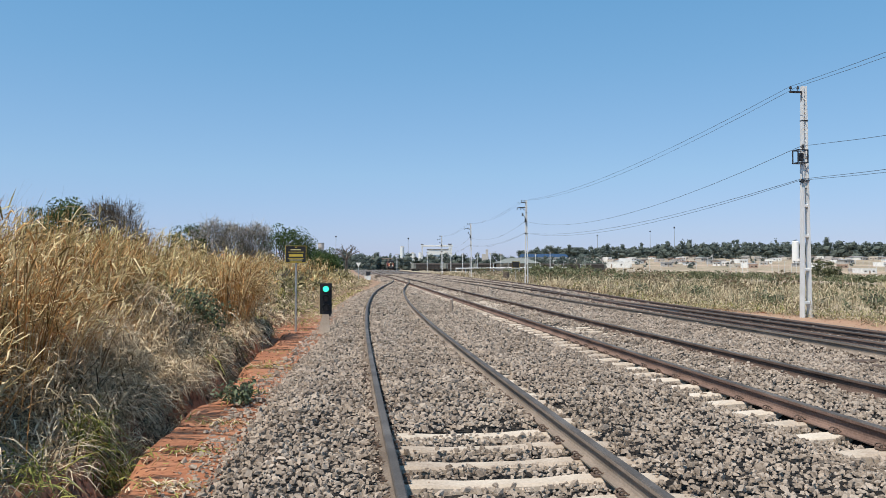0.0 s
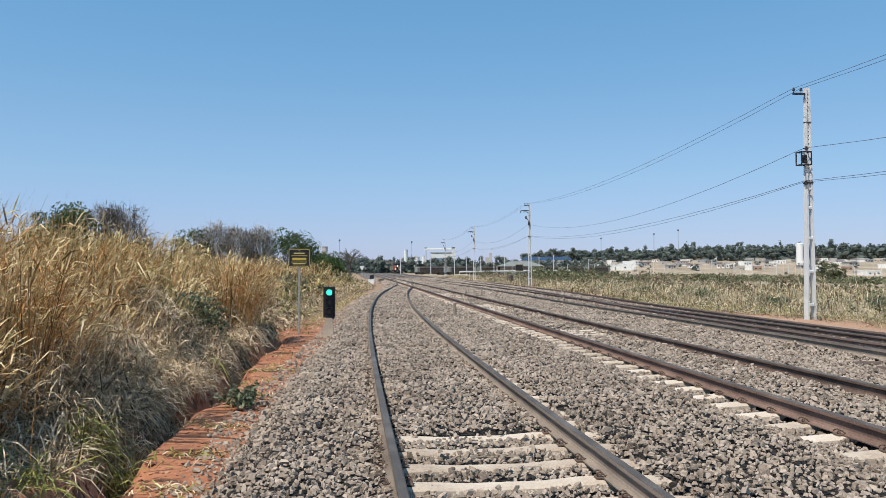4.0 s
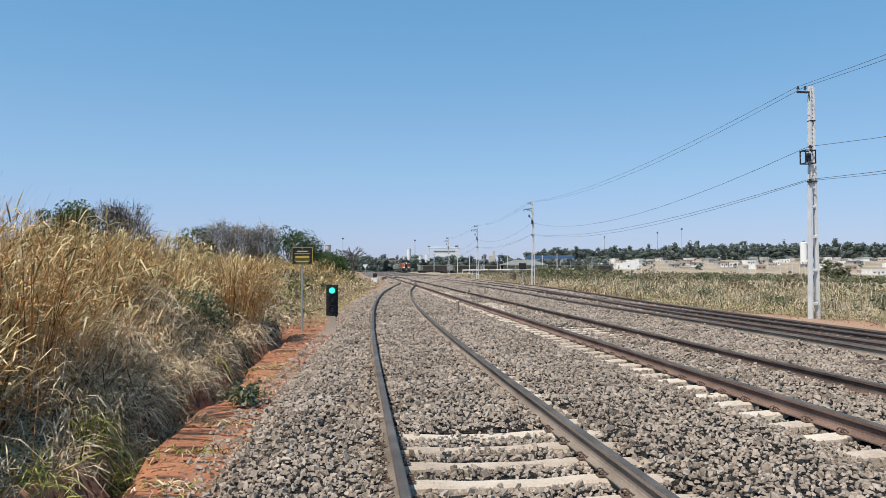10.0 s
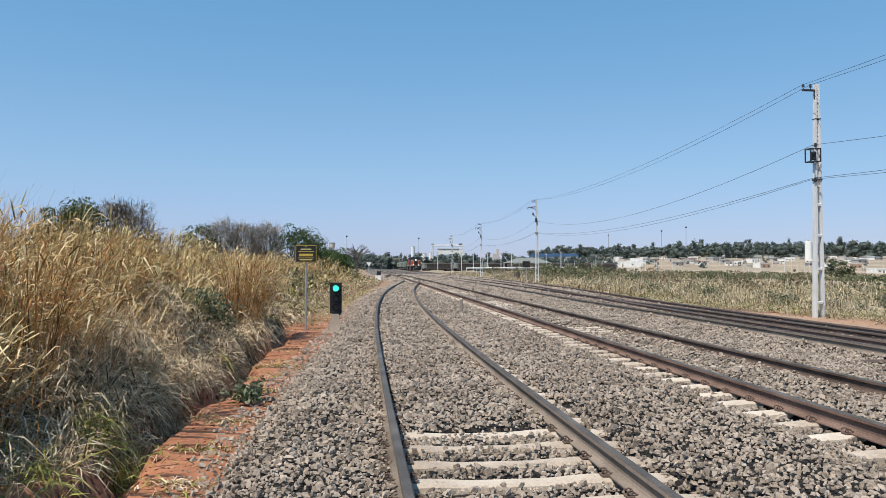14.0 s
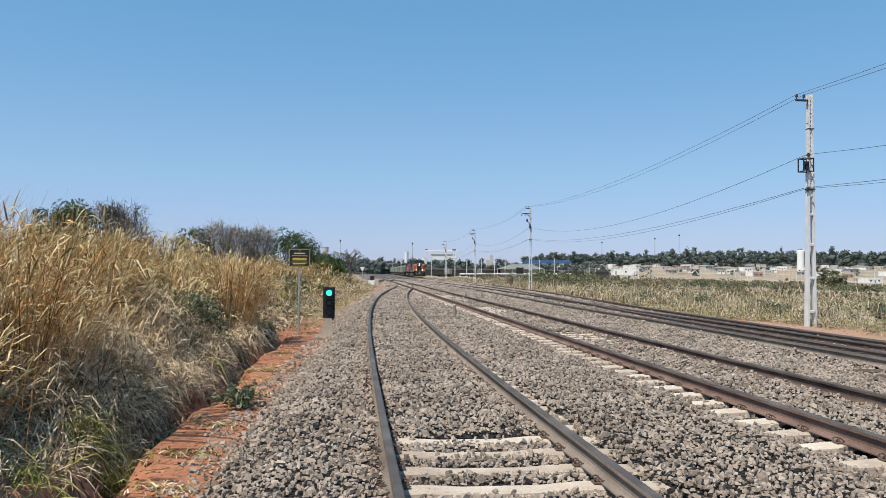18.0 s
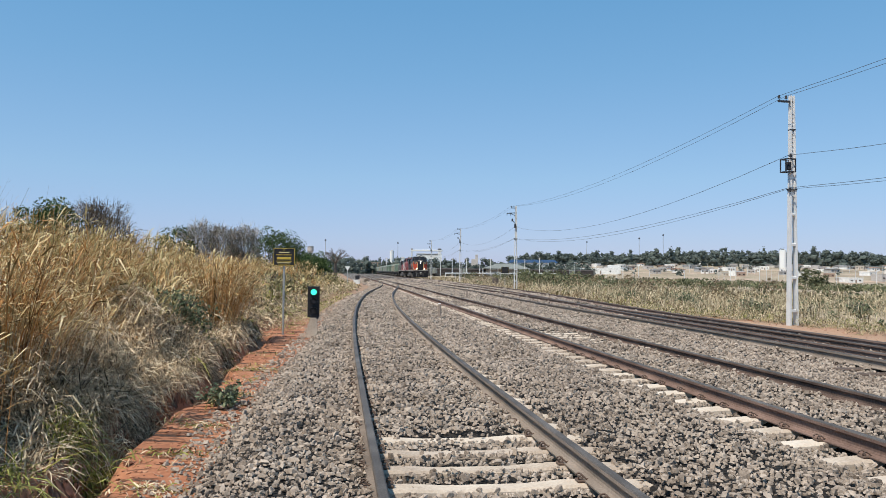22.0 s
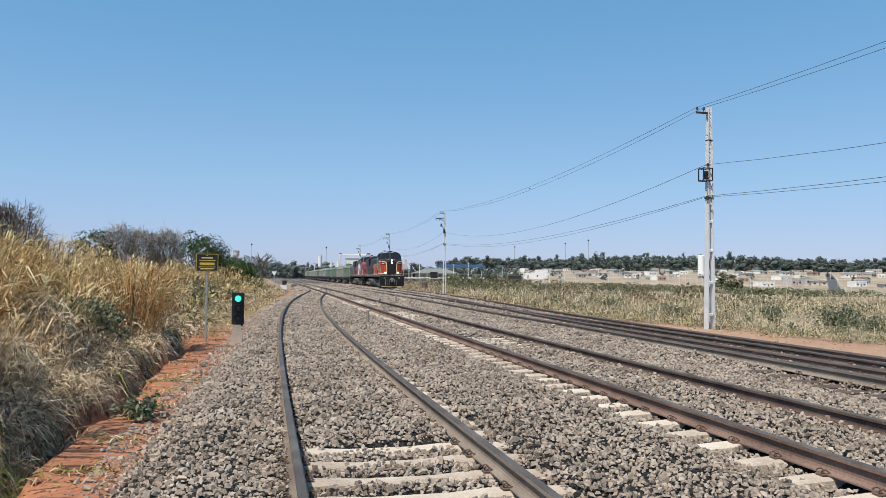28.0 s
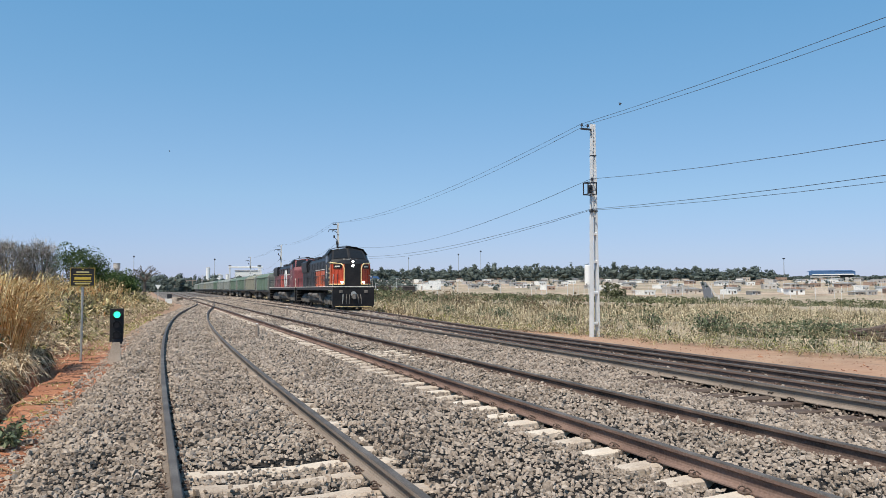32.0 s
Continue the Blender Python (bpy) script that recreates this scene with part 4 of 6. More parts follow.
for x, y, h, m, word in ((-9.6, 111.0, 0.5, M_RUST, "rusty brown point machine beside the turnout"), (-13.9, 140.0, 0.85, M_DARK, "dark steel point machine beside the far turnout"), (-8.6, 119.0, 0.4, M_RUST, "rusty brown point machine beside the turnout")):
    pm = thing("point_machine", word, "railway machine", pose(x, y, -0.35, 0, 0, 8), "point machines")
    Build().box((0, 0, h / 2), (0.8, 0.4, h), 0.06).part("housing", m, pm)
    Build().box((0, 0, h + 0.03), (0.86, 0.45, 0.06), 0.02).part("lid", m, pm)
    Build().tube((0.4, 0, 0.18), (1.7, 0, 0.16), 0.035, n=6).part("throw_rod", M_DARK, pm)
drum = thing("drum", "rusty dark steel drum beside the far line", "drum", pose(8.4, 100.0, -0.45))
Build().tube((0, 0, 0), (0, 0, 1.15), 0.4, n=16).part("shell", M_RUST, drum)
Build().tube((0, 0, 0.36), (0, 0, 0.41), 0.42, n=16).tube((0, 0, 0.75), (0, 0, 0.8), 0.42, n=16).part("hoop", M_RUST, drum)


# ---- plants ----
def blades(n, xs, ys, hs, mats, width=0.02, bend=0.5, curl=0.6, slots=None, zs=None, way=None, tilt=None):
    """Curved tapering grass blades rooted at the given places: 4 rungs each. way and tilt: the heading and the lean of each."""
    a = rng.normal(0.2, 1.1, n) if way is None else way
    lean = rng.uniform(0.05, bend, n) if tilt is None else tilt
    k = np.array([0, 0.4, 0.75, 1.0])
    z0 = ground_z(xs, ys) if zs is None else zs
    out = np.zeros((n, 8, 3))
    side = np.stack([-np.sin(a), np.cos(a)], 1) * (width * rng.uniform(0.5, 1.3, n))[:, None]
    for i, t in enumerate(k):
        r = hs * (lean * t + curl * lean * t**3)
        z = z0 + hs * (t - 0.35 * curl * lean * t**3) * np.cos(lean * 0.5)
        w = (1 - 0.85 * t)
        cx, cy = xs + np.cos(a) * r, ys + np.sin(a) * r
        for s in (0, 1):
            q = (s * 2 - 1) * w
            out[:, i * 2 + s] = np.stack([cx + side[:, 0] * q, cy + side[:, 1] * q, z - (0.06 if i == 0 else 0)], 1)
    return soup("blades", out, [(0, 1, 3, 2), (2, 3, 5, 4), (4, 5, 7, 6)], mats, slots)


def patch(n, y0, y1, d0, d1, side=-1):
    """n places beside the bed: d metres out from its toe."""
    y = rng.uniform(y0, y1, n)
    left, right = toes(y)
    d = rng.uniform(d0, d1, n)
    return (left - d if side < 0 else right + d), y, d


def clumped(x, y, w, low):
    return np.clip(0.5 + 0.9 * ripple(x, y, w) + rng.uniform(-0.25, 0.25, len(x)), low, 1)


def drooping(x, y, z, length, width, mats, slots=None, up=(0.3, 1.1), droop=(0.5, 0.95), way=None):
    """Leaf blades that spring from a height and arch over, 3 rungs each."""
    n = len(x)
    a = rng.uniform(0, 2 * math.pi, n) if way is None else way
    e = rng.uniform(*up, n)
    k = np.array([0, 0.5, 1.0])
    out = np.zeros((n, 6, 3))
    w = width * rng.uniform(0.6, 1.4, n)
    tw, fall = rng.uniform(-0.6, 0.6, n), rng.uniform(*droop, n)
    for i, t in enumerate(k):
        r = length * np.cos(e) * t
        h = length * (np.sin(e) * t - fall * t * t)
        q = w * (0.7, 1.0, 0.08)[i]
        for s in (-1, 1):
            out[:, i * 2 + (s > 0)] = np.stack([x + np.cos(a) * r - np.sin(a) * q * s, y + np.sin(a) * r + np.cos(a) * q * s, z + h + s * q * tw], 1)
    return soup("leaf_blades", out, [(0, 1, 3, 2), (2, 3, 5, 4)], mats, slots)


def grass_clumps(n, y0, y1, d0, d1, each, hmax):
    """Places, heights, tints, headings and leans of blades gathered in wind-bent clumps on the bank."""
    cx, cy, cd = patch(n, y0, y1, d0, d1)
    # grass below y 5, largely out of view, raised to shade the bank
    low = 0.42 + 0.15 * (1 - smooth(4, 6, cy))
    h = hmax * rng.uniform(0.5, 1.3, n) * (low + (1 - low) * smooth(2.3, 4.2, cd))
    tint = ripple(cx * 0.8 + 5, cy * 0.8, 1.9) + rng.uniform(-0.35, 0.35, n)
    way, tilt = rng.normal(0.1, 0.7, n), rng.uniform(0.02, 0.24, n)
    i = np.repeat(np.arange(n), each)
    k = len(i)
    r, a = np.abs(rng.normal(0, 0.19, k)), rng.uniform(0, 2 * math.pi, k)
    return cx[i] + r * np.cos(a), cy[i] + r * np.sin(a), h[i], tint[i], way[i] + rng.normal(0, 0.35, k), tilt[i] * rng.uniform(0.6, 1.3, k)


def bank_grass():
    # second band: added grass, mostly out of view, that shades the dead grass
    for y0, y1, d0, d1, n, each, hmax, fat in ((-4, 3, 2.0, 10, 110, 22, 1.9, 0.007), (3.2, 7.0, 2.0, 3.0, 90, 34, 2.0, 0.0078), (3, 13, 2.45, 10, 440, 34, 1.8, 0.0078), (13, 28, 2.2, 10, 520, 24, 1.82, 0.011), (28, 66, 2.0, 15, 520, 13, 1.68, 0.018)):
        x, y, h, tint, way, tilt = grass_clumps(n, y0, y1, d0, d1, each, hmax)
        hh = h * rng.uniform(0.7, 1.08, len(x))
        stem = (tint + rng.uniform(-0.5, 0.5, len(x)) > -0.4).astype(int)
        tagged(new("tall_grass", blades(len(x), x, y, hh, [M_STRAW, M_ORANGE], fat, 0.24, 0.7, stem, None, way, tilt)), "tall dry straw-coloured grass stalks on the bank", "grass", kind="stuff")
        keep = rng.uniform(0, 1, len(x)) < 0.62
        x, y, h, tint, way, tilt = (np.repeat(q[keep], 2) for q in (x, y, h, tint, way, tilt))
        k = len(x)
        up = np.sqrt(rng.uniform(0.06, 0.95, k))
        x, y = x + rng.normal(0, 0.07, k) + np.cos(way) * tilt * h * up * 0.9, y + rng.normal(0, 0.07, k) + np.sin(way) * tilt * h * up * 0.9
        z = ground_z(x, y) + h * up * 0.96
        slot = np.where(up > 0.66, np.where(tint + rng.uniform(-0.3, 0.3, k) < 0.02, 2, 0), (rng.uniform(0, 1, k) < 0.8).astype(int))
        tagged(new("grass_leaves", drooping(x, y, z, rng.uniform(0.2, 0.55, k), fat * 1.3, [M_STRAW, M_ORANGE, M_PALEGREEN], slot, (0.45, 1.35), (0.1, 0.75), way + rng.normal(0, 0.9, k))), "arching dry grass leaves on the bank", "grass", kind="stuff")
    x, y, d = patch(34000, 4.5, 15, 1.16, 2.9)
    x2, y2, d2 = patch(9000, 15, 34, 0.7, 4.5)
    x3, y3, d3 = patch(5000, -5, 4.5, 1.5, 4.5)
    x, y, d = np.concatenate([x, x2, x3]), np.concatenate([y, y2, y3]), np.concatenate([d, d2, d3])
    thin = (y < 7.2) & (rng.uniform(0, 1, len(x)) < 0.62)
    x, y, d = x[~thin], y[~thin], d[~thin]
    bare = (d < 1.16 + 0.08 * np.sin(y * 3.1))
    x, y, d = x[~bare], y[~bare], d[~bare]
    up = (0.10 + 0.72 * smooth(1.25, 2.2, d) + 0.3 * smooth(9, 13, y) * smooth(1.3, 2.2, d)) * clumped(x, y, 0.8, 0.3)
    z = ground_z(x, y) + up * rng.uniform(0, 1, len(x))
    green = (ripple(x + 3, y * 0.9 + 1, 1.5) + rng.uniform(-0.25, 0.25, len(x)) - 0.35 * smooth(1.6, 2.6, d) + 0.55 * (1 - smooth(5.8, 6.8, y)) > 0.42).astype(int)
    tagged(new("dead_grass", drooping(x, y, z, rng.uniform(0.15, 0.5, len(x)), 0.0058 + 0.012 * smooth(9, 26, y), [M_LITTER, M_WEED], green, (-0.1, 1.3), (0.2, 0.9))), "matted dead grass with green weeds along the ditch", "grass", kind="stuff")
    x, y, d = patch(3800, 3, 60, 0.2, 0.95)
    keep = ripple(x * 1.3, y * 1.1, 0.8) + 0.8 * smooth(20, 26, y) > 0.28
    x, y = x[keep], y[keep]
    tagged(new("strip_grass", drooping(x, y, ground_z(x, y) + 0.01, rng.uniform(0.12, 0.3, len(x)), 0.006 + 0.01 * smooth(15, 50, y), [M_LITTER, M_WEED], (rng.uniform(0, 1, len(x)) > 0.55).astype(int), (0.2, 1.3))), "sparse grass tufts on the red earth strip", "grass", kind="stuff")


bank_grass()
n = 900
spot = rng.integers(0, 6, n)
y = np.array([5.2, 6.35, 7.7, 9.0, 11.2, 14.0])[spot] + rng.normal(0, 0.1, n)
x = toes(y)[0] - np.clip(rng.normal(0.42, 0.22, n), -0.1, 0.85)
tagged(new("strip_tufts", drooping(x, y, ground_z(x, y) + 0.01, rng.uniform(0.08, 0.24, n), 0.006, [M_LITTER, M_WEED], (rng.uniform(0, 1, n) > 0.5).astype(int), (0.0, 0.9))), "flattened green and dry tufts across the red earth strip", "grass", kind="stuff")
x, y, d = patch(4800, 7.1, 21, 1.24, 1.7)
tagged(new("hanging_grass", drooping(x, y, ground_z(x, y) + rng.uniform(0.0, 0.28, len(x)), rng.uniform(0.12, 0.48, len(x)), 0.006 + 0.006 * smooth(9, 20, y), [M_LITTER, M_WEED], (ripple(x + 3, y * 0.9 + 1, 1.5) + rng.uniform(-0.3, 0.3, len(x)) > 0.5).astype(int), (-0.4, 1.1), (0.5, 1.3))), "dead grass hanging over the ditch's edge", "grass", kind="stuff")


def clods():
    """Crumbled red earth on the strip beside the ballast and on the track side of the dirt road."""
    x, y, d = patch(2000, 2.5, 24, -0.1, 0.85)
    x2, y2, d2 = patch(2600, 7, 34, 0.3, 5, 1)
    x, y = np.concatenate([x, x2]), np.concatenate([y, y2])
    k = len(x)
    s = 0.0085 * rng.lognormal(0, 0.5, k)
    shape = (SHARD_V[None] * rng.uniform(0.6, 1.3, (k, 6, 1)) + rng.uniform(-0.25, 0.25, (k, 6, 3))) * (s[:, None] * np.stack([rng.uniform(1, 2.2, k), rng.uniform(0.8, 1.4, k), rng.uniform(0.4, 0.8, k)], 1))[:, None, :]
    v = np.einsum("kij,knj->kni", turns(k, 0.4), shape) + np.stack([x, y, ground_z(x, y)], 1)[:, None]
    tagged(new("clods", soup("clods", v, SHARD_F, [M_CLOD])), "crumbled red earth clods", "earth", kind="stuff")


M_CLOD = mat("clod", (0.34, 0.15, 0.08), (0.13, 0.05, 0.03), (0.46, 0.24, 0.14), rough=0.95, scale=3, fine=30, bump=0.3, island=0.8)
clods()
n = 60
x, y = rng.uniform(-6.0, -4.1, n), rng.uniform(6.5, 9.5, n)
tagged(new("tall_stems", blades(n, x, y, rng.uniform(1.9, 2.5, n), [M_LITTER], 0.006, 0.3, 0.8)), "thin tall dry stems above the grass", "grass", kind="stuff")


def reed_clump(x0, x1, y0, y1, n, h0, h1, tone, leaf, wide, label):
    """A stand of reeds: stems fanning out from its foot, leafy above."""
    x, y = rng.uniform(x0, x1, n), rng.uniform(y0, y1, n)
    cx, cy = (x0 + x1) / 2, (y0 + y1) / 2
    u, v = (x - cx) / (x1 - x0) * 2, (y - cy) / (y1 - y0) * 2
    way, tilt = np.arctan2(v, u + 0.45) + rng.normal(0, 0.3, n), 0.05 + 0.22 * np.hypot(u, v) + np.abs(rng.normal(0, 0.06, n))
    h = rng.uniform(h0, h1, n)
    tagged(new("reed_stems", blades(n, x, y, h, [tone, M_STRAW], wide, 0.3, 0.6, (rng.uniform(0, 1, n) < 0.2).astype(int), None, way, tilt)), label, "grass", kind="stuff")
    i = np.repeat(np.arange(n), 4)
    up = rng.uniform(0.45, 1.0, len(i))
    x, y = x[i] + np.cos(way[i]) * tilt[i] * h[i] * up, y[i] + np.sin(way[i]) * tilt[i] * h[i] * up
    tagged(new("reed_leaves", drooping(x, y, ground_z(x, y) + h[i] * up * 0.95, rng.uniform(0.18, 0.5, len(i)), wide * 1.15, [leaf, tone], (rng.uniform(0, 1, len(i)) < 0.35).astype(int), (0.3, 1.3), (0.1, 0.9), way[i] + rng.normal(0, 0.8, len(i)))), "arching leaves of " + label, "grass", kind="stuff")


reed_clump(-6.4, -5.0, 7.6, 9.0, 190, 1.4, 2.25, M_ORANGE, M_STRAW, 0.0085, "tall dense dry reeds on the bank")
reed_clump(-5.1, -4.1, 7.7, 8.9, 230, 1.45, 2.0, M_ORANGE, M_STRAW, 0.0075, "upright russet reeds over the ditch")
reed_clump(-5.8, -4.95, 18.8, 20.0, 330, 1.5, 2.0, M_ORANGE, M_STRAW, 0.009, "rust-red fan of dry reeds on the bank")
reed_clump(-6.6, -5.6, 12.4, 13.6, 380, 1.5, 2.05, M_ORANGE, M_PALEGREEN, 0.008, "tall half-dry reeds leaning over the bank")


def field_grass():
    x, y, d = patch(54000, 6, 75, 0.6, 45, 1)
    road = 4.6 * (1 - smooth(12, 40, y)) + 0.9 + 0.3 * np.sin(y * 0.5)
    keep = (d > road - 0.75 + 0.5 * ripple(x, y, 1.3) + rng.uniform(-0.2, 0.9, len(x))) & (x < y * 1.1 + 6)
    x, y, d = x[keep], y[keep], d[keep]
    h = (0.16 + 0.34 * clumped(x, y, 2.2, 0.1)) * rng.uniform(0.5, 1.3, len(x)) * (1 + 0.5 * smooth(20, 50, y))
    near = 1 - smooth(0.5, 5.0, d - road[keep])
    slots = (ripple(x + 9, y, 4.0) * 0.6 + near * 0.4 + rng.uniform(-0.4, 0.4, len(x)) > 0.6).astype(int)
    slots = slots + slots * (rng.uniform(0, 1, len(x)) < 0.4 * near)
    tagged(new("field_grass", drooping(x, y, ground_z(x, y) + h * rng.uniform(0, 0.8, len(x)), h * 1.3 + 0.1, 0.008 + 0.016 * smooth(20, 60, y), [M_FIELD, M_SCRUB, M_WEED], slots, (0.3, 1.5), (0.2, 0.8))), "dry pale field grass with green patches", "grass", kind="stuff")
    y = rng.uniform(12, 46, 11000)
    edge = 4.6 * (1 - smooth(12, 40, y)) + 0.9 + 0.3 * np.sin(y * 0.5)
    x = toes(y)[1] + edge - 0.5 + 0.4 * ripple(y, y * 0.3, 1.1) + np.abs(rng.normal(0, 1.7, 11000))
    tagged(new("edge_grass", drooping(x, y, ground_z(x, y) + rng.uniform(0, 0.2, 11000), rng.uniform(0.12, 0.45, 11000), 0.009 + 0.008 * smooth(20, 45, y), [M_FIELD, M_WEED, M_SCRUB], rng.choice(3, 11000, p=(0.64, 0.18, 0.18)), (0.1, 1.3), (0.2, 0.9))), "green and dry grass along the dirt road's edge", "grass", kind="stuff")
    x, y, d = patch(16000, 34, 190, 1.0, 8, 1)
    keep = x < y * 0.6
    x, y = x[keep], y[keep]
    h = 0.72 * clumped(x, y, 3, 0.25) * rng.uniform(0.5, 1.2, len(x))
    slots = np.clip((rng.uniform(0, 1.6, len(x)) + 0.9 * ripple(x, y, 4) + 0.4).astype(int), 0, 2)
    tagged(new("verge_grass", blades(len(x), x, y, h, [M_BROWNWEED, M_FIELD, M_SCRUB], 0.05, 0.7, 0.8, slots)), "rough dry grass and weeds along the far line", "grass", kind="stuff")


field_grass()

LEAF_Q = np.array([(-0.5, 0, 0), (0, 0.28, 0.06), (0.5, 0, 0), (0, -0.28, 0.06)])


def leaf_cloud(P, size, m, name="crown"):
    k = len(P)
    s = size * rng.uniform(0.6, 1.4, k)
    v = np.einsum("kij,nj->kni", turns(k), LEAF_Q) * s[:, None, None] + P[:, None]
    return soup(name, v, [(0, 1, 2, 3)], [m])


def limbs(b, p, d, length, r, depth, tips, droop=0.0):
    """Forking limbs; the ends are kept as places for leaves."""
    p, d = Vector(p), Vector(d).normalized()
    q = p + d * length
    b.tube(p, q, r, r * 0.68, 6 if depth > 1 else 4, False)
    tips.append(tuple(q))
    if depth == 0:
        return
    for i in range(3 if depth > 1 else 3):
        a = Vector((rng.uniform(-1, 1), rng.uniform(-1, 1), rng.uniform(-0.25, 0.8) - droop))
        limbs(b, q, d * 0.75 + a * 0.85, length * rng.uniform(0.6, 0.82), r * 0.6, depth - 1, tips, droop)


def tree(x, y, h, leaves, size, label, m=M_LEAF, w=4.0, low=0.25, bark=M_BARK, twigs=0, name="tree", group="", lumps=26, thick=1.0):
    """A forking trunk whose limbs reach uneven lumps of leaves or bare twigs that fill a rounded crown h high and w wide."""
    g = float(ground_z(np.array(float(x)), np.array(float(y))))
    t = thing(name, label, name, pose(x, y, g), group)
    zc, hz = h * (1 + low) / 2, h * (1 - low) / 2
    d = rng.normal(0, 1, (lumps, 3))
    d /= np.linalg.norm(d, axis=1)[:, None]
    c = d * (rng.uniform(0.35, 0.86, lumps) ** 0.6)[:, None] * np.array([w / 2, w / 2, hz]) + np.array([0, 0, zc])
    b = Build()
    fork = Vector((rng.uniform(-0.1, 0.1), 0, h * max(low, 0.16)))
    b.tube((0, 0, -0.3), fork, h * 0.032, h * 0.024, 8, False)
    for p in c:
        q = Vector(p)
        mid = fork.lerp(q, 0.5) + Vector((rng.normal(0, 0.06 * w), rng.normal(0, 0.06 * w), -0.03 * h))
        b.tube(fork, mid, h * 0.013 * thick, h * 0.008 * thick, 5, False).tube(mid, q, h * 0.008 * thick, h * 0.003 * thick, 4, False)
    b.part("trunk", bark, t, smooth=False)
    if leaves:
        r = (w + 2 * hz) / 2 * rng.uniform(0.09, 0.17, lumps)
        i = rng.integers(0, lumps, leaves)
        off = rng.normal(0, 1, (leaves, 3))
        off /= np.linalg.norm(off, axis=1)[:, None]
        P = c[i] + off * (r[i] * rng.uniform(0.3, 1, leaves) ** 0.5)[:, None] * np.array([1.25, 1.25, 0.85])
        put("crown", leaf_cloud(P, size, m), t, "uneven crown of small leaves")
    if twigs:
        i = rng.integers(0, lumps, twigs)
        P = c[i] + rng.normal(0, 0.075 * w, (twigs, 3)) * np.array([1, 1, 0.9])
        out = np.arctan2(P[:, 1], P[:, 0]) + rng.normal(0, 0.9, twigs)
        put("twig_mass", drooping(P[:, 0], P[:, 1], P[:, 2], rng.uniform(0.05, 0.13, twigs) * h, 0.0024 * h, [bark], None, (-0.5, 1.3), (-0.3, 0.4), out), t, "tangle of fine bare twigs")
    return t


tree(-23.3, 46.0, 5.35, 18000, 0.14, "broad green tree behind the tall grass", w=4.6, low=0.05, lumps=70)
tree(-20.2, 46.6, 5.35, 3000, 0.11, "half-bare brown tree behind the tall grass", M_BROWNWEED, w=4.2, low=0.08, bark=M_BARK, twigs=5000, lumps=60)
tree(-20.9, 62.0, 4.95, 5000, 0.17, "dark green tree among bare ones", w=3.2, low=0.05, lumps=40)
for x, y, h, w in ((-19.6, 62.6, 5.2, 2.9), (-17.6, 63.4, 4.9, 3.0), (-15.9, 64.4, 4.8, 2.8)):
    tree(x, y, h + 0.2, 1500, 0.12, "bare grey-brown tree with fine twigs", M_SCRUB, w=w, low=0.1, bark=M_TWIG, twigs=5000, group="bare trees", lumps=60)
tree(-15.3, 74.0, 5.15, 9000, 0.18, "dense dark green tree at the end of the grass", w=5.2, low=0.02, lumps=55)
def bare_tree(x, y, h, label):
    """A leafless tree of forking limbs with a rounded crown."""
    g = float(ground_z(np.array(float(x)), np.array(float(y))))
    t = thing("tree", label, "tree", pose(x, y, g))
    b, tips = Build(), []
    b.tube((0, 0, -0.3), (0.05, 0, h * 0.42), h * 0.045, h * 0.036, 8, False)
    for i in range(5):
        a = i * 1.26 + rng.uniform(0, 0.8)
        limbs(b, (0.05, 0, h * 0.42), (math.cos(a) * 0.95, math.sin(a) * 0.95, 0.8), h * 0.2, h * 0.024, 3, tips, 0.12)
    b.part("trunk", M_BARK, t, "dark forking trunk and limbs")


bare_tree(-15.7, 122.0, 5.6, "leafless tree with a rounded crown beside the track")
for x, y, h in ((-17.8, 100.0, 3.6), (-17.0, 108.0, 3.3), (-15.0, 98.0, 2.6), (-18.5, 116.0, 4.2)):
    tree(x, y, h, 2600, 0.26, "low dark scrub tree beside the track", M_LEAF, w=4.6, low=0.05)


def bush(x, y, h, n, size, m, label, name="bush"):
    g = float(ground_z(np.array(float(x)), np.array(float(y))))
    t = thing(name, label, "bush", pose(x, y, g))
    tips = []
    for i in range(5):
        b = Build()
        a = i * 1.26 + rng.uniform(0, 1)
        limbs(b, (0, 0, -0.05), (math.cos(a) * 0.7, math.sin(a) * 0.7, 1), h * 0.42, h * 0.02, 2, tips)
        b.part("stem", M_BARK, t)
    T = np.array(tips)
    P = T[rng.integers(0, len(T), n)] + rng.normal(0, h * 0.09, (n, 3))
    P[:, 2] = np.abs(P[:, 2]) * rng.uniform(0.3, 1.0, n)
    put("foliage", leaf_cloud(P, size, m), t)
    return t


bush(-2.75, 10.3, 0.45, 420, 0.075, M_BUSH, "low leafy green weed on the red earth")
bush(-5.25, 15.2, 1.2, 2400, 0.075, M_BUSH, "dark leafy bush among the tall grass")
bush(-6.1, 17.2, 1.0, 1000, 0.075, M_BUSH, "dark leafy bush among the tall grass")
for x, y, h, n in ((17.0, 25.3, 1.15, 800), (18.6, 32.5, 0.9, 300), (18.9, 26.2, 0.6, 200), (22.8, 26.0, 0.9, 400), (14.3, 42.0, 0.9, 500), (15.4, 35.0, 0.7, 350), (16.4, 39.0, 0.8, 350), (20.5, 36.0, 0.8, 300), (13.0, 50.0, 1.0, 400), (25.5, 30.0, 0.7, 250)):
    bush(x, y, h, int(n * 1.5), 0.105, M_BUSH, "leafy green bush at the edge of the field")


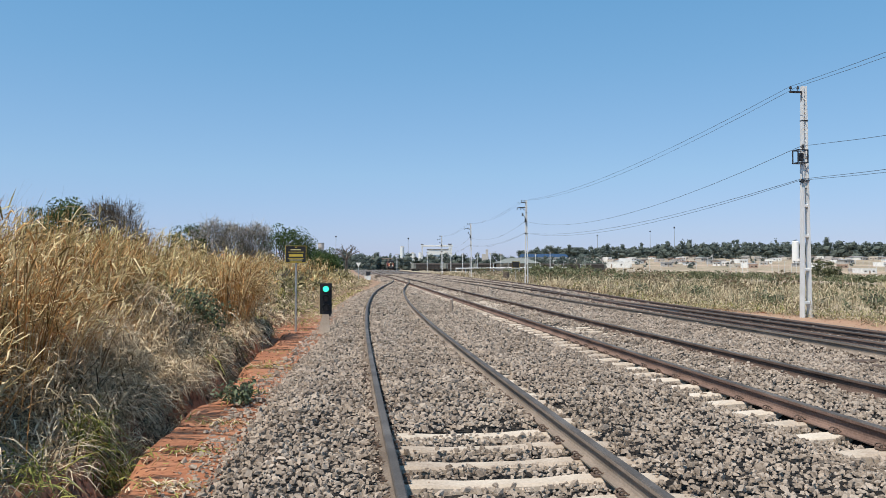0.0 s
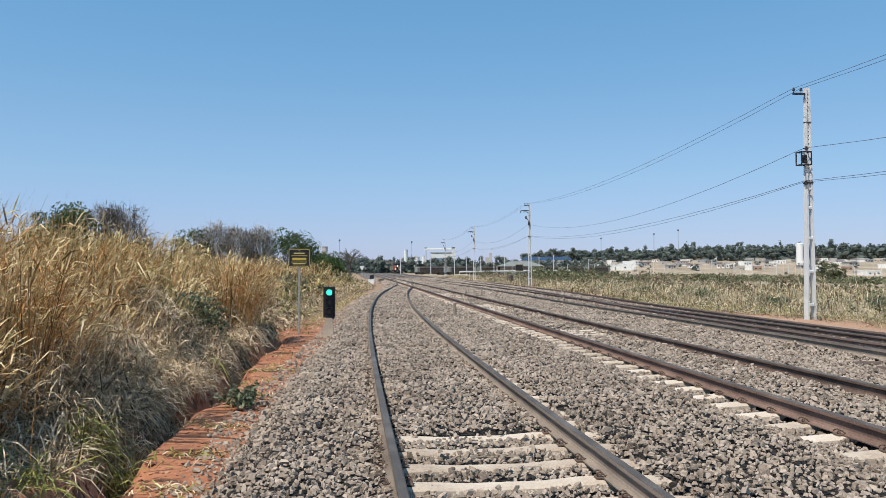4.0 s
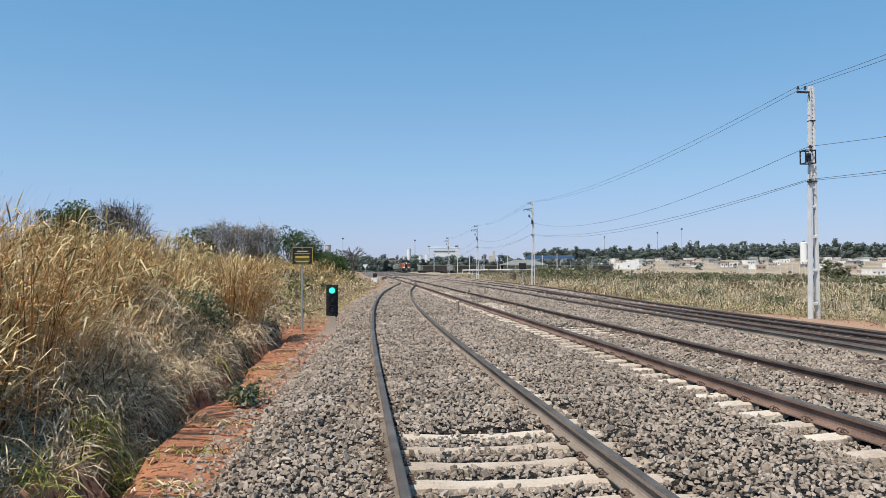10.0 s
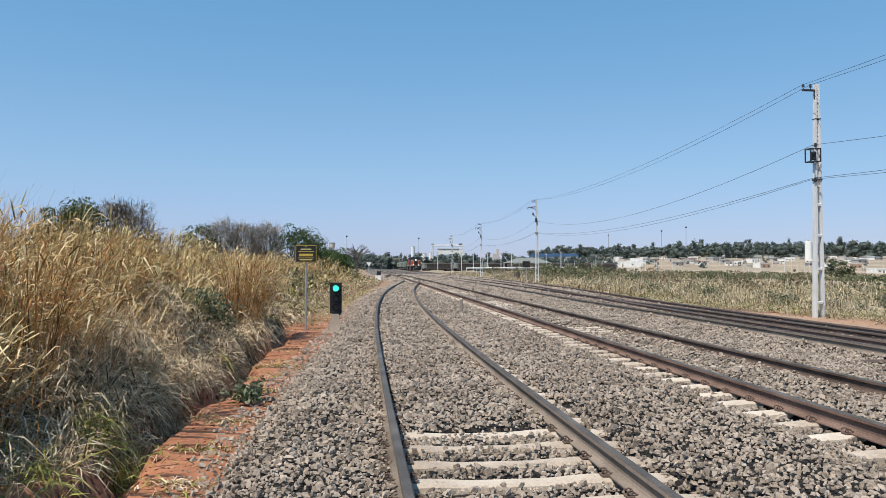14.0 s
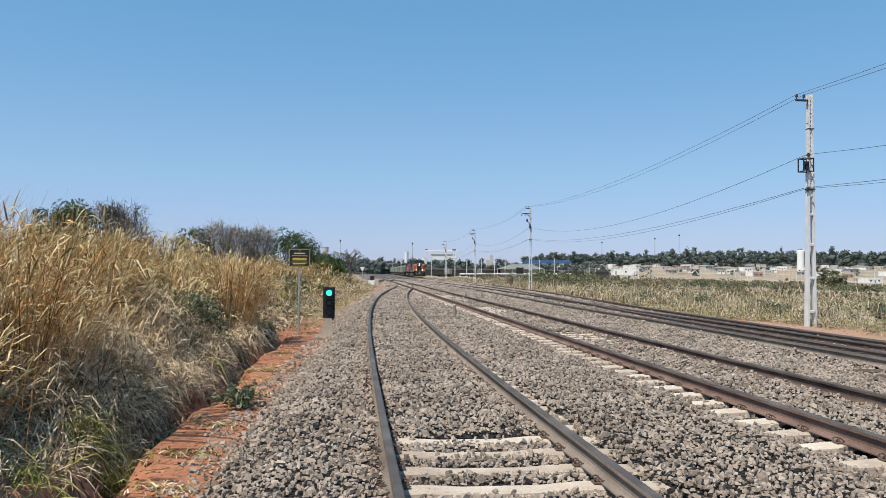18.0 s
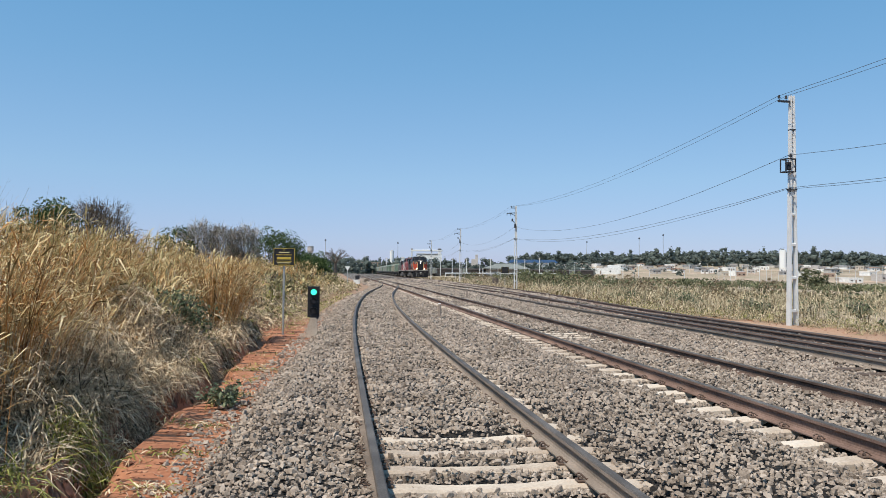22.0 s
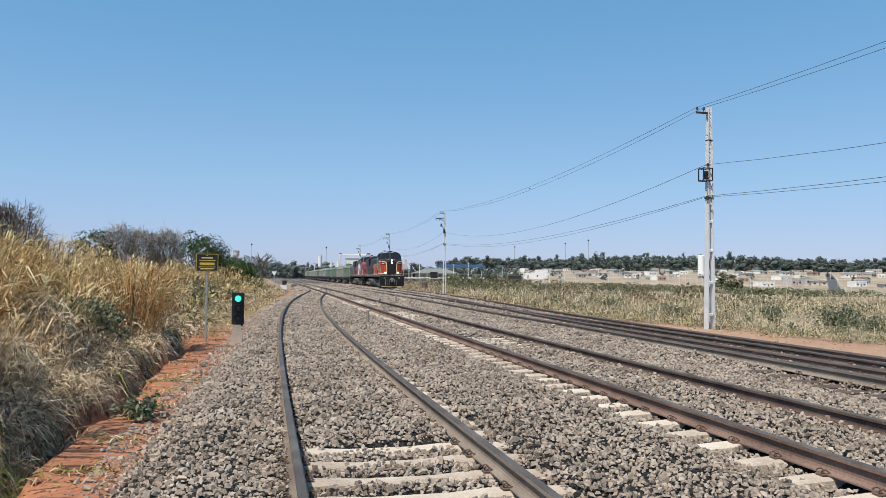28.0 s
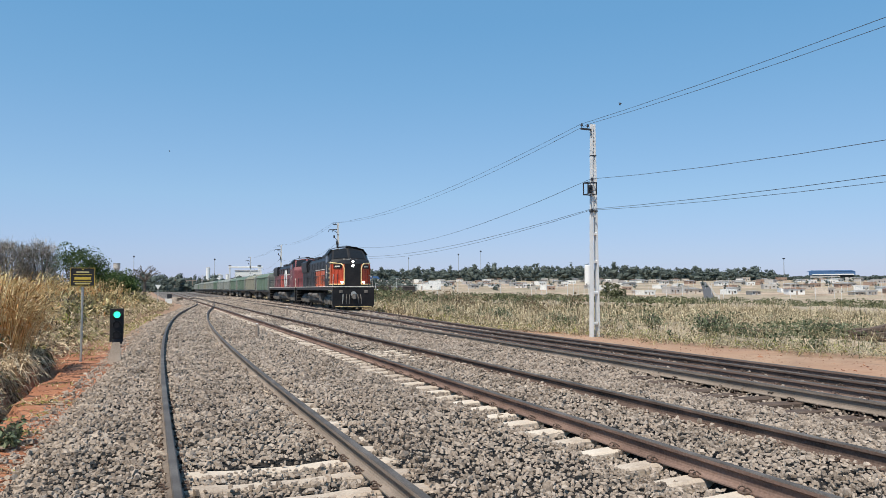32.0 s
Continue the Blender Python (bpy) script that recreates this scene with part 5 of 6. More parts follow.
def fallen_branches(x, y):
    """Cut palm-like branches lying over one another."""
    g = float(ground_z(np.array(x), np.array(y)))
    t = thing("cut_branches", "heap of cut branches with drooping leaves beside the track", "branches", pose(x, y, g))
    for k in range(7):
        b = Build()
        a = rng.uniform(-0.5, 3.6)
        d = Vector((math.cos(a), math.sin(a) * 0.5, 0))
        base = Vector((rng.uniform(-0.8, 0.8), rng.uniform(-0.4, 0.4), 0.05))
        pts = [tuple(base + d * s * 2.0 + Vector((0, 0, 0.3 * math.sin(s * 2.6)))) for s in (0, 0.25, 0.5, 0.75, 1.0)]
        b.path(pts, 0.014, 5)
        b.part("branch", M_BARK, t)
    P = np.stack([rng.uniform(-1.6, 1.6, 1100), rng.uniform(-0.7, 0.7, 1100), 0.05 + 0.5 * rng.uniform(0, 1, 1100) ** 1.6], 1)
    put("foliage", leaf_cloud(P, 0.12, M_BUSH), t)
    n = 260
    x, y = rng.uniform(-1.8, 1.8, n), rng.uniform(-0.8, 0.8, n)
    put("dead_fronds", drooping(x, y, rng.uniform(0.05, 0.45, n), rng.uniform(0.3, 0.8, n), 0.011, [M_FIELD], None, (0.0, 1.2), (0.3, 0.9)), t, "straw-coloured dead fronds")


fallen_branches(19.6, 25.4)
fallen_branches(23.4, 26.2)


def log_pile(x, y):
    g = float(ground_z(np.array(x), np.array(y)))
    t = thing("log_pile", "pile of old dark timber sleepers in the weeds", "timber pile", pose(x, y, g, 0, 0, -25))
    for r in range(3):
        for k in range(6 - 2 * r):
            Build().box((rng.uniform(-0.35, 0.35), -0.7 + 0.27 * k + 0.2 * r, 0.1 + 0.17 * r), (rng.uniform(1.2, 2.4), 0.19, 0.15), 0.025, Matrix.Rotation(rng.uniform(-0.7, 0.7), 3, "Z") @ Matrix.Rotation(rng.uniform(-0.14, 0.14), 3, "Y")).part("timber", M_TIMBER, t)


log_pile(23.5, 24.3)
for k in range(16):
    y = 27 + 2.9 * k
    left = float(toes(np.array(y))[0])
    bush(left - rng.uniform(2.0, 4.2), y, rng.uniform(0.8, 1.7), 420, 0.17, M_YELLOWGREEN, "yellow-green leafy shrub on the bank")
x, y, d = patch(9000, 23, 80, 0.9, 5)
tagged(new("bank_herbs", drooping(x, y, ground_z(x, y) + rng.uniform(0, 0.45, len(x)), rng.uniform(0.25, 0.6, len(x)), 0.02 + 0.015 * smooth(40, 80, y), [M_LITTER, M_YELLOWGREEN], (rng.uniform(0, 1, len(x)) > 0.6).astype(int), (0.1, 1.3))), "low mixed herbs and dead grass on the bank", "grass", kind="stuff")


def weed_clumps():
    """Leafy and dry weeds dotted over the field beside the line."""
    for m, n, h, size, word in ((M_SCRUB, 230, 0.55, 0.11, "grey-green"), (M_BUSH, 150, 0.5, 0.11, "green"), (M_BROWNWEED, 130, 0.6, 0.09, "dry brown")):
        x, y, d = patch(n * 3, 14, 120, 2.0, 26, 1)
        road = 4.6 * (1 - smooth(12, 40, y)) + 1.2
        keep = (d > road) & (x < y * 1.05 + 4)
        x, y = x[keep][:n], y[keep][:n]
        i = np.repeat(np.arange(len(x)), 70)
        hh = h * rng.uniform(0.5, 1.6, len(x))[i]
        P = np.stack([x[i] + rng.normal(0, 0.3, len(i)) * hh, y[i] + rng.normal(0, 0.3, len(i)) * hh, np.zeros(len(i))], 1)
        P[:, 2] = ground_z(P[:, 0], P[:, 1]) + hh * rng.uniform(0, 1, len(i))
        tagged(new("field_weeds", leaf_cloud(P, size, m, "field_weeds")), word + " weeds dotted over the field", "weeds", kind="stuff")


weed_clumps()


# ---- distance: woods on the ridge, town, structures ----
ICO = bmesh.new()
bmesh.ops.create_icosphere(ICO, subdivisions=1, radius=1)
ICO_V = np.array([tuple(v.co) for v in ICO.verts])
ICO_F = [tuple(v.index for v in f.verts) for f in ICO.faces]
ICO.free()


def woods(name, spots, label, m=M_WOODS, per=160, fine=0.105, mass=True):
    """Far woods: each tree four uneven lumps, covered with leaf sprays."""
    C, R, W = [], [], []
    for x, y, h, w in spots:
        g = float(ground_z(np.array(float(x)), np.array(float(y))))
        for j in range(4):
            k = (0.40, 0.36, 0.30, 0.2)[j] * rng.uniform(0.8, 1.2)
            C.append((x + rng.normal(0, w * (0.12, 0.22, 0.2, 0.12)[j]), y + rng.normal(0, w * 0.2), g + h * (0.12, 0.34, 0.58, 0.78)[j]))
            R.append((w * k, w * k, h * (0.2, 0.21, 0.2, 0.16)[j]))
            W.append(w)
    C, R, W = np.array(C), np.array(R), np.array(W)
    i = np.repeat(np.arange(len(C)), per // 4)
    off = rng.normal(0, 1, (len(i), 3))
    off /= np.linalg.norm(off, axis=1)[:, None]
    P = C[i] + off * R[i] * rng.uniform(0.82, 1.14, (len(i), 1))
    v = np.einsum("kij,nj->kni", turns(len(P)), LEAF_Q) * (W[i] * fine * rng.uniform(0.6, 1.4, len(i)))[:, None, None] + P[:, None]
    tagged(new(name, soup(name, v, [(0, 1, 2, 3)], [m])), label, "woods", kind="stuff")
    if mass:
        body = ICO_V[None] * rng.uniform(0.5, 1.0, (len(C), len(ICO_V), 1)) * R[:, None] + C[:, None]
        tagged(new(name + "_mass", soup(name, body, ICO_F, [m])), label + ", inner mass", "woods", kind="stuff")


def polar(az, r):
    return r * math.sin(radians(az)), r * math.cos(radians(az))


ridge = []
for az in np.arange(6, 50, 0.28):
    for row, r in enumerate((800, 850, 910)):
        a = az + rng.uniform(-0.2, 0.2)
        x, y = polar(a, r + rng.uniform(-25, 25))
        tall = float(np.interp(az, (6, 13, 18, 28, 33.5, 36.5, 39.0, 46), (14, 15, 18.5, 18.5, 13, 14.5, 3.5, 3.5)))
        ridge.append((x, y, tall * rng.uniform(0.58, 0.98) * (1.2 if rng.uniform() < 0.16 else 1.0), rng.uniform(10, 18)))
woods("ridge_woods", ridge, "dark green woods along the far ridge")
low = []
for az in np.arange(-11, 12, 0.22):
    for r in (430, 520):
        x, y = polar(az + rng.uniform(-0.1, 0.1), r + rng.uniform(-30, 30))
        low.append((x, y, rng.uniform(5.5, 12) * (0.74 if az > 5 else 0.95), rng.uniform(6, 10)))
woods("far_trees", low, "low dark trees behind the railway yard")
scrub = []
for i in range(240):
    az = rng.uniform(8, 34) if i < 180 else rng.uniform(34, 48)
    x, y = polar(az, rng.uniform(150, 205))
    scrub.append((x, y, rng.uniform(0.8, 1.9), rng.uniform(2.5, 5)))
brown = []
for i in range(120):
    y = rng.uniform(50, 190)
    (scrub if i % 5 < 2 else brown).append((float(FAR(y)) + rng.uniform(6, 22) + y * 0.03, y, rng.uniform(1.0, 1.9), rng.uniform(2, 4)))
for i in range(40):
    x, y = polar(rng.uniform(6.6, 11.0), rng.uniform(105, 140))
    scrub.append((x, y, rng.uniform(1.6, 2.6), rng.uniform(3, 5)))
woods("scrub", scrub, "grey-green scrub across the field", M_SCRUB, 170, 0.085, False)
woods("dry_scrub", brown, "dry brown weeds along the far line", M_BROWNWEED, 200, 0.06, False)

M_WALL = [mat("wall_white", (0.78, 0.76, 0.72), scale=1.5, bump=0.05), mat("wall_grey", (0.46, 0.43, 0.40), scale=1.5, bump=0.05), mat("wall_brick", (0.36, 0.25, 0.19), scale=1.5, bump=0.1), mat("wall_cream", (0.52, 0.46, 0.39), scale=1.5, bump=0.05)]
M_TILE = mat("roof_tile", (0.30, 0.19, 0.14), scale=2, bump=0.2)
M_METALROOF = mat("roof_metal", (0.33, 0.325, 0.315), rough=0.75, metal=0.0, scale=2, bump=0.05)
M_TRUCKGREY = mat("grey_steel", (0.16, 0.16, 0.165), rough=0.6, scale=2, bump=0.05)
M_GLASS = mat("dark_window", (0.015, 0.016, 0.018), rough=0.2, bump=0, spec=0.3)
M_BLUE = mat("blue_cladding", (0.06, 0.13, 0.26), rough=0.5, scale=1, bump=0.05)
M_NAVY = mat("blue_roof", (0.08, 0.17, 0.34), rough=0.5, scale=1, bump=0.05)


def house(x, y, w, d, h, wall, roof, turn, label, flat=False):
    g = float(ground_z(np.array(float(x)), np.array(float(y))))
    t = thing("house", label, "house", pose(x, y, g - 0.3, 0, 0, turn), "houses of the far estate")
    Build().box((0, 0, h / 2), (w, d, h), 0.05).part("wall", wall, t)
    if flat:
        b = Build()
        for s in (-1, 1):
            b.box((0, s * d / 2, h + 0.2), (w + 0.1, 0.16, 0.55)).box((s * w / 2, 0, h + 0.2), (0.16, d + 0.1, 0.55))
        b.part("parapet", wall, t)
        Build().box((0, 0, h + 0.06), (w - 0.2, d - 0.2, 0.1)).part("roof", roof, t)
    else:
        Build().prism([(-w / 2 - 0.5, h), (w / 2 + 0.5, h), (w / 2 + 0.5, h + 0.12), (0, h + w * 0.09), (-w / 2 - 0.5, h + 0.12)], -d / 2 - 0.5, d / 2 + 0.5).part("roof", roof, t)
    for dx in (-0.3, 0.27):
        Build().box((dx * w, -d / 2, h * 0.58), (1.0, 0.12, h * 0.28)).part("window", M_GLASS, t)
    Build().box((0.0, -d / 2, h * 0.36), (0.8, 0.14, h * 0.68)).part("door", M_POST, t)


for i in range(170):
    az = 9.5 + 38 * ((i * 0.6180339) % 1.0)
    r = 410 + 70 * (1 - float(smooth(24, 30, az))) + 370 * rng.uniform() ** 0.9
    if abs(az - 33.6) < 0.8:
        az += 1.6
    x, y = polar(az, r)
    k = (0, 0, 1, 1, 2, 3, 0, 3)[rng.integers(0, 8)]
    house(x, y, rng.uniform(4.0, 8.5), rng.uniform(5, 8), rng.uniform(1.9, 3.2), M_WALL[k], M_TILE if rng.uniform() < 0.3 else M_METALROOF, rng.uniform(-30, 30),
          ("white", "unpainted grey", "bare brick", "cream")[k] + " low house on the far estate", flat=rng.uniform() < 0.55)
x, y = polar(12.6, 505)
house(x, y, 23, 9, 3.6, M_WALL[0], M_METALROOF, -10, "long white flat-roofed building at the field's edge", True)
x, y = polar(13.6, 512)
house(x, y, 8, 8, 5.6, M_WALL[0], M_METALROOF, -10, "white block with a raised roof at the field's edge", True)

tank_x, tank_y = polar(25.1, 640)
tz = float(ground_z(np.array(tank_x), np.array(tank_y)))
tank = thing("water_tower", "tall white cylindrical water tower on the estate", "water tower", pose(tank_x, tank_y, tz))
Build().tube((0, 0, -1), (0, 0, 15.6), 2.5, n=24).part("shell", M_WHITE, tank, smooth=False)
Build().tube((0, 0, 15.6), (0, 0, 16.2), 2.6, 1.9, n=24).part("cap", M_WHITE, tank)


def thin_poles():
    for i in range(96):
        az = 8 + 40 * ((i * 0.7548777) % 1.0)
        x, y = polar(az, rng.uniform(300, 620))
        if 37 < i < 52:
            r = 285 + 26 * (i - 38)
            x, y = polar(33.8 - 0.55 * (r - 268) / 442, r)
            x += 3.6
        g = float(ground_z(np.array(x), np.array(y)))
        t = thing("street_pole", "thin pale street light pole on the far estate", "pole", pose(x, y, g), "estate poles")
        top = 1.7 if 37 < i < 52 else rng.uniform(4.5, 7.8)
        Build().tube((0, 0, -0.3), (0, 0, top), 0.11, 0.07, 6).part("shaft", M_POLE, t)
        Build().box((top * 0.08, 0, top - 0.2), (top * 0.16, 0.1, 0.1)).part("arm", M_POLE, t)


thin_poles()


def mast(az, r, h, label, rad=0.35):
    x, y = polar(az, r)
    g = float(ground_z(np.array(x), np.array(y)))
    t = thing("mast", label, "mast", pose(x, y, g))
    Build().tube((0, 0, 0), (0, 0, h), rad, rad * 0.5, 6).part("shaft", M_GALV, t)
    Build().box((0, 0, h * 0.96), (rad * 4, rad * 4, h * 0.04)).part("head", M_DARK, t)


mast(15.4, 860, 30, "thin lattice radio mast on the ridge")
mast(17.1, 860, 34, "thin radio mast on the ridge")

mast(11.6, 860, 26, "thin radio mast on the ridge")
mast(38.6, 840, 22, "lattice power pylon on the far hill", 0.5)

# stadium-like hall with blue cladding
x, y = polar(41.4, 830)
hz = float(ground_z(np.array(x), np.array(y)))
hall = thing("hall", "large hall with dark blue cladding on the far hill", "building", pose(x, y, hz - 2.6, 0, 0, -41))
Build().box((-4, 0, 3.0), (26, 22, 6), 0.3).part("wall", M_WALL[1], hall)
Build().box((14, 2, 3.6), (13, 20, 7.2), 0.3).part("annexe", M_DARK, hall, "dark glazed annexe")
Build().box((2, 0, 8.2), (40, 22.6, 3.6), 0.3).part("cladding", M_BLUE, hall, "dark blue metal cladding")
Build().prism([(-20, 10), (22, 10), (19, 11.2), (-16, 11.2)], -11.5, 11.5).part("roof", M_NAVY, hall)
Build().box((3, -11.6, 7.2), (36, 0.4, 1.0), 0.05).part("fascia", M_WHITE, hall, "white fascia band")

# road climbing the hill
rb = Build()
for i in range(17):
    r0, r1 = 268 + i * 26, 268 + (i + 1) * 26
    q = []
    for r, s in ((r0, -1), (r0, 1), (r1, 1), (r1, -1)):
        x, y = polar(33.8 - 0.55 * (r - 268) / 442, r)
        x += s * 2.9
        q.append((x, y, float(ground_z(np.array(x), np.array(y))) + 0.25))
    rb.add(q, [(0, 1, 2, 3)])
M_ASPHALT = mat("asphalt", (0.09, 0.085, 0.085), rough=0.9, scale=2, bump=0.1)
tagged(rb.part("road", M_ASPHALT), "grey asphalt road climbing the far hill", kind="structure")

# earth streets of the estate, lying across the slope
M_STREET = mat("earth_street", (0.46, 0.34, 0.25), rough=0.95, scale=0.5, fine=6, bump=0.2)
for r in (214, 262, 340, 430, 540, 640):
    sb = Build()
    az = np.arange(9, 52, 0.5)
    for i, a in enumerate(az):
        for q in (-1, 1):
            x, y = polar(a, r + q * r * 0.012 + 3 * math.sin(a * 0.4))
            sb.v.append((x, y, float(ground_z(np.array(x), np.array(y))) + 0.1))
    for i in range(len(az) - 1):
        sb.f.append((2 * i, 2 * i + 2, 2 * i + 3, 2 * i + 1))
        sb.s.append(0)
    tagged(sb.part("street", M_STREET), "pale earth street across the far estate", kind="structure")
scat = []
for i in range(60):
    x, y = polar(rng.uniform(9, 48), rng.uniform(480, 780))
    scat.append((x, y, rng.uniform(2, 4.5), rng.uniform(2.5, 5)))
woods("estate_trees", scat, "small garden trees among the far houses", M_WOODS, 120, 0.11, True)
x, y = polar(27.0, 175)
tree(x, y, 4.6, 2600, 0.38, "lone low tree in the field", M_SCRUB, w=6.0, low=0.1)

# industry beyond the yard
x, y = polar(-0.4, 460)
plant = thing("silo_plant", "white loading plant with a gantry beyond the yard", "building", pose(x, y, 0))
Build().box((1, 8, 9.5), (15, 10, 5), 0.2).part("wall", M_WHITE, plant)
Build().box((1, 8, 12.2), (15.6, 10.6, 0.5), 0.1).part("roof", M_METALROOF, plant)
Build().box((-9.5, 0, 7), (0.9, 0.9, 14), 0.1).part("column", M_POLE, plant)
for q in (-1, 1):
    Build().add([(7.6 + q * 1.6 - 0.5, -0.5, 0), (7.6 + q * 1.6 + 0.5, -0.5, 0), (7.6 + q * 1.6 + 0.5, 0.5, 0), (7.6 + q * 1.6 - 0.5, 0.5, 0), (7.2 + q * 0.4, -0.5, 14), (8.0 + q * 0.4, -0.5, 14), (8.0 + q * 0.4, 0.5, 14), (7.2 + q * 0.4, 0.5, 14)],
                [(0, 1, 5, 4), (1, 2, 6, 5), (2, 3, 7, 6), (3, 0, 4, 7), (4, 5, 6, 7)]).part("leg", M_WHITE, plant, "white slanting leg")
Build().box((-0.5, 0, 14.2), (19.5, 1.2, 1.0), 0.1).part("gantry_beam", M_WHITE, plant)
Build().box((7.4, 0, 15.1), (2.2, 1.4, 0.9), 0.1).part("crane_cab", M_TRUCKGREY, plant)
Build().box((-9.5, 0, 15.0), (1.6, 1.2, 0.7), 0.1).part("winch_box", M_TRUCKGREY, plant)
for az, r, rad, h in ((-3.1, 455, 1.2, 14.5), (-2.3, 470, 2.0, 10.5), (-1.75, 470, 1.0, 11.0)):
    x, y = polar(az, r)
    s = thing("silo", "pale cylindrical silo beyond the yard", "silo", pose(x, y, -1), "silos")
    Build().tube((0, 0, 0), (0, 0, h), rad, n=16).part("shell", M_WHITE, s)
    Build().tube((0, 0, h), (0, 0, h + rad * 0.5), rad * 1.03, 0.3, 16).part("cap", M_METALROOF, s)
mast(-2.65, 440, 19, "thin mast among the silos", 0.2)
mast(-8.1, 300, 13.5, "thin lamp mast behind the trees", 0.14)
x, y = polar(-9.2, 330)
wt = thing("water_tank", "grey water tank on a column beyond the trees", "water tower", pose(x, y, 1.2))
Build().tube((0, 0, 0), (0, 0, 8), 0.75, n=12).tube((0, 0, -2), (0, 0, 0), 0.8, n=12).part("column", M_TRUCKGREY, wt)
Build().tube((0, 0, 7.6), (0, 0, 8.6), 0.8, 1.35, 14, False).tube((0, 0, 8.6), (0, 0, 10.2), 1.35, 1.35, 14).part("vessel", M_WALL[1], wt)
Build().tube((0, 0, 10.2), (0, 0, 10.6), 1.45, 1.2, 14).part("lid", M_TRUCKGREY, wt, "dark lid of the tank")


# yard behind the far line: road rail, shed, portal frames
M_SHED = mat("shed_roof", (0.20, 0.21, 0.19), rough=0.6, scale=1, bump=0.05)
gx0, gy0, gx1, gy1 = 4.0, 232.0, 44.0, 268.0
gr = thing("guard_rail", "long pale guard rail on posts behind the far line", "guard rail", pose(0, 0, 0))
Build().path([(gx0, gy0, 0.9), (gx1, gy1, 1.2)], 0.22, 6).part("beam", M_WHITE, gr)
for i in range(14):
    k = i / 13
    Build().box((gx0 + (gx1 - gx0) * k, gy0 + (gy1 - gy0) * k, 0.2), (0.25, 0.25, 1.6), 0.02).part("post", M_POLE, gr)
x, y = polar(5.6, 330)
shed = thing("shed", "open shed with a pale hipped roof beyond the yard", "shed", pose(x, y, -0.2, 0, 0, -6))
Build().add([(-10.5, -6, 3.2), (10.5, -6, 3.2), (10.5, 6, 3.2), (-10.5, 6, 3.2), (-4, 0, 5.4), (4, 0, 5.4)], [(0, 1, 5, 4), (1, 2, 5), (2, 3, 4, 5), (3, 0, 4), (0, 3, 2, 1)]).part("roof", M_SHED, shed)
for dx in (-10, -3.5, 3.5, 10):
    for dy in (-5.2, 5.2):
        Build().box((dx, dy, 1.6), (0.4, 0.4, 3.4), 0.02).part("post", M_POLE, shed)
Build().box((0, 3, 1.4), (18, 0.3, 2.8)).part("back_wall", M_WALL[1], shed)
for i in range(6):
    x, y = polar(-5.2 + 0.42 * i, 425 + 4 * i)
    pf = thing("portal_frame", "grey concrete portal frame over the yard", "frame", pose(x, y, 0), "portal frames")
    for s in (-1, 1):
        Build().box((s * 1.5, 0, 3.0), (0.35, 0.35, 6.2), 0.03).part("column", M_POST, pf)
    Build().box((0, 0, 6.1), (3.6, 0.4, 0.4), 0.03).part("beam", M_POST, pf)
for az, r, h in ((-3.5, 300, 7), (-1.2, 310, 8), (0.6, 300, 7.5), (1.5, 290, 7), (2.6, 300, 7), (3.6, 310, 7.5), (4.4, 295, 7), (7.0, 300, 7), (8.1, 290, 7.5)):
    x, y = polar(az, r)
    yp = thing("yard_pole", "thin concrete pole in the yard", "pole", pose(x, y, -0.3), "yard poles")
    Build().tube((0, 0, 0), (0, 0, h), 0.16, 0.11, 6).part("shaft", M_POLE, yp)
    Build().box((0, 0, h - 0.4), (1.3, 0.12, 0.12)).part("arm", M_POST, yp)
x, y = polar(3.2, 480)
tw = thing("tower", "pale square loading tower on the skyline", "tower", pose(x, y, 0))
Build().box((0, 0, 4.5), (4, 4, 10), 0.1).part("wall", M_WALL[1], tw)
Build().box((1.2, 0, 10.5), (1.6, 2, 4), 0.1).part("head", M_WALL[1], tw)
x, y = polar(7.6, 560)
bw = thing("warehouse", "long warehouse with a blue roof on the skyline", "building", pose(x, y, float(ground_z(np.array(x), np.array(y))), 0, 0, -8))
Build().box((0, 0, 3), (34, 16, 6), 0.1).part("wall", M_WHITE, bw)
Build().prism([(-18, 6), (18, 6), (16, 8.2), (-16, 8.2)], -9, 9).part("roof", M_BLUE, bw)

# ---- train ----
M_BLACK = mat("loco_black", (0.013, 0.012, 0.0125), (0.008, 0.007, 0.007), (0.034, 0.03, 0.029), rough=0.45, spec=0.3, scale=2, fine=30, bump=0.04)
M_LRED = mat("loco_red", (0.46, 0.065, 0.03), (0.32, 0.042, 0.02), (0.55, 0.11, 0.055), rough=0.5, scale=1.5, fine=25, bump=0.04)
M_LORANGE = mat("loco_orange", (0.54, 0.10, 0.032), (0.38, 0.062, 0.02), (0.64, 0.16, 0.06), rough=0.5, scale=1.5, fine=25, bump=0.04)
M_LYELLOW = mat("loco_yellow", (0.80, 0.58, 0.28), rough=0.5, scale=3, bump=0.02)
M_MAROON = mat("loco_maroon", (0.185, 0.05, 0.055), (0.085, 0.024, 0.028), (0.32, 0.13, 0.13), rough=0.5, scale=1.5, fine=25, bump=0.04)
M_CREAM = mat("loco_cream", (0.66, 0.60, 0.52), rough=0.5, scale=3, bump=0.02)
M_TRUCK = mat("truck_grime", (0.15, 0.135, 0.12), (0.05, 0.045, 0.04), (0.30, 0.27, 0.24), rough=0.85, scale=4, fine=40, bump=0.2)
M_WHEEL = mat("wheel_steel", (0.09, 0.075, 0.065), rough=0.6, metal=0.6, scale=6, bump=0.1)
M_HEADLAMP = glow("headlamp", (1.0, 0.96, 0.88), 5.0)
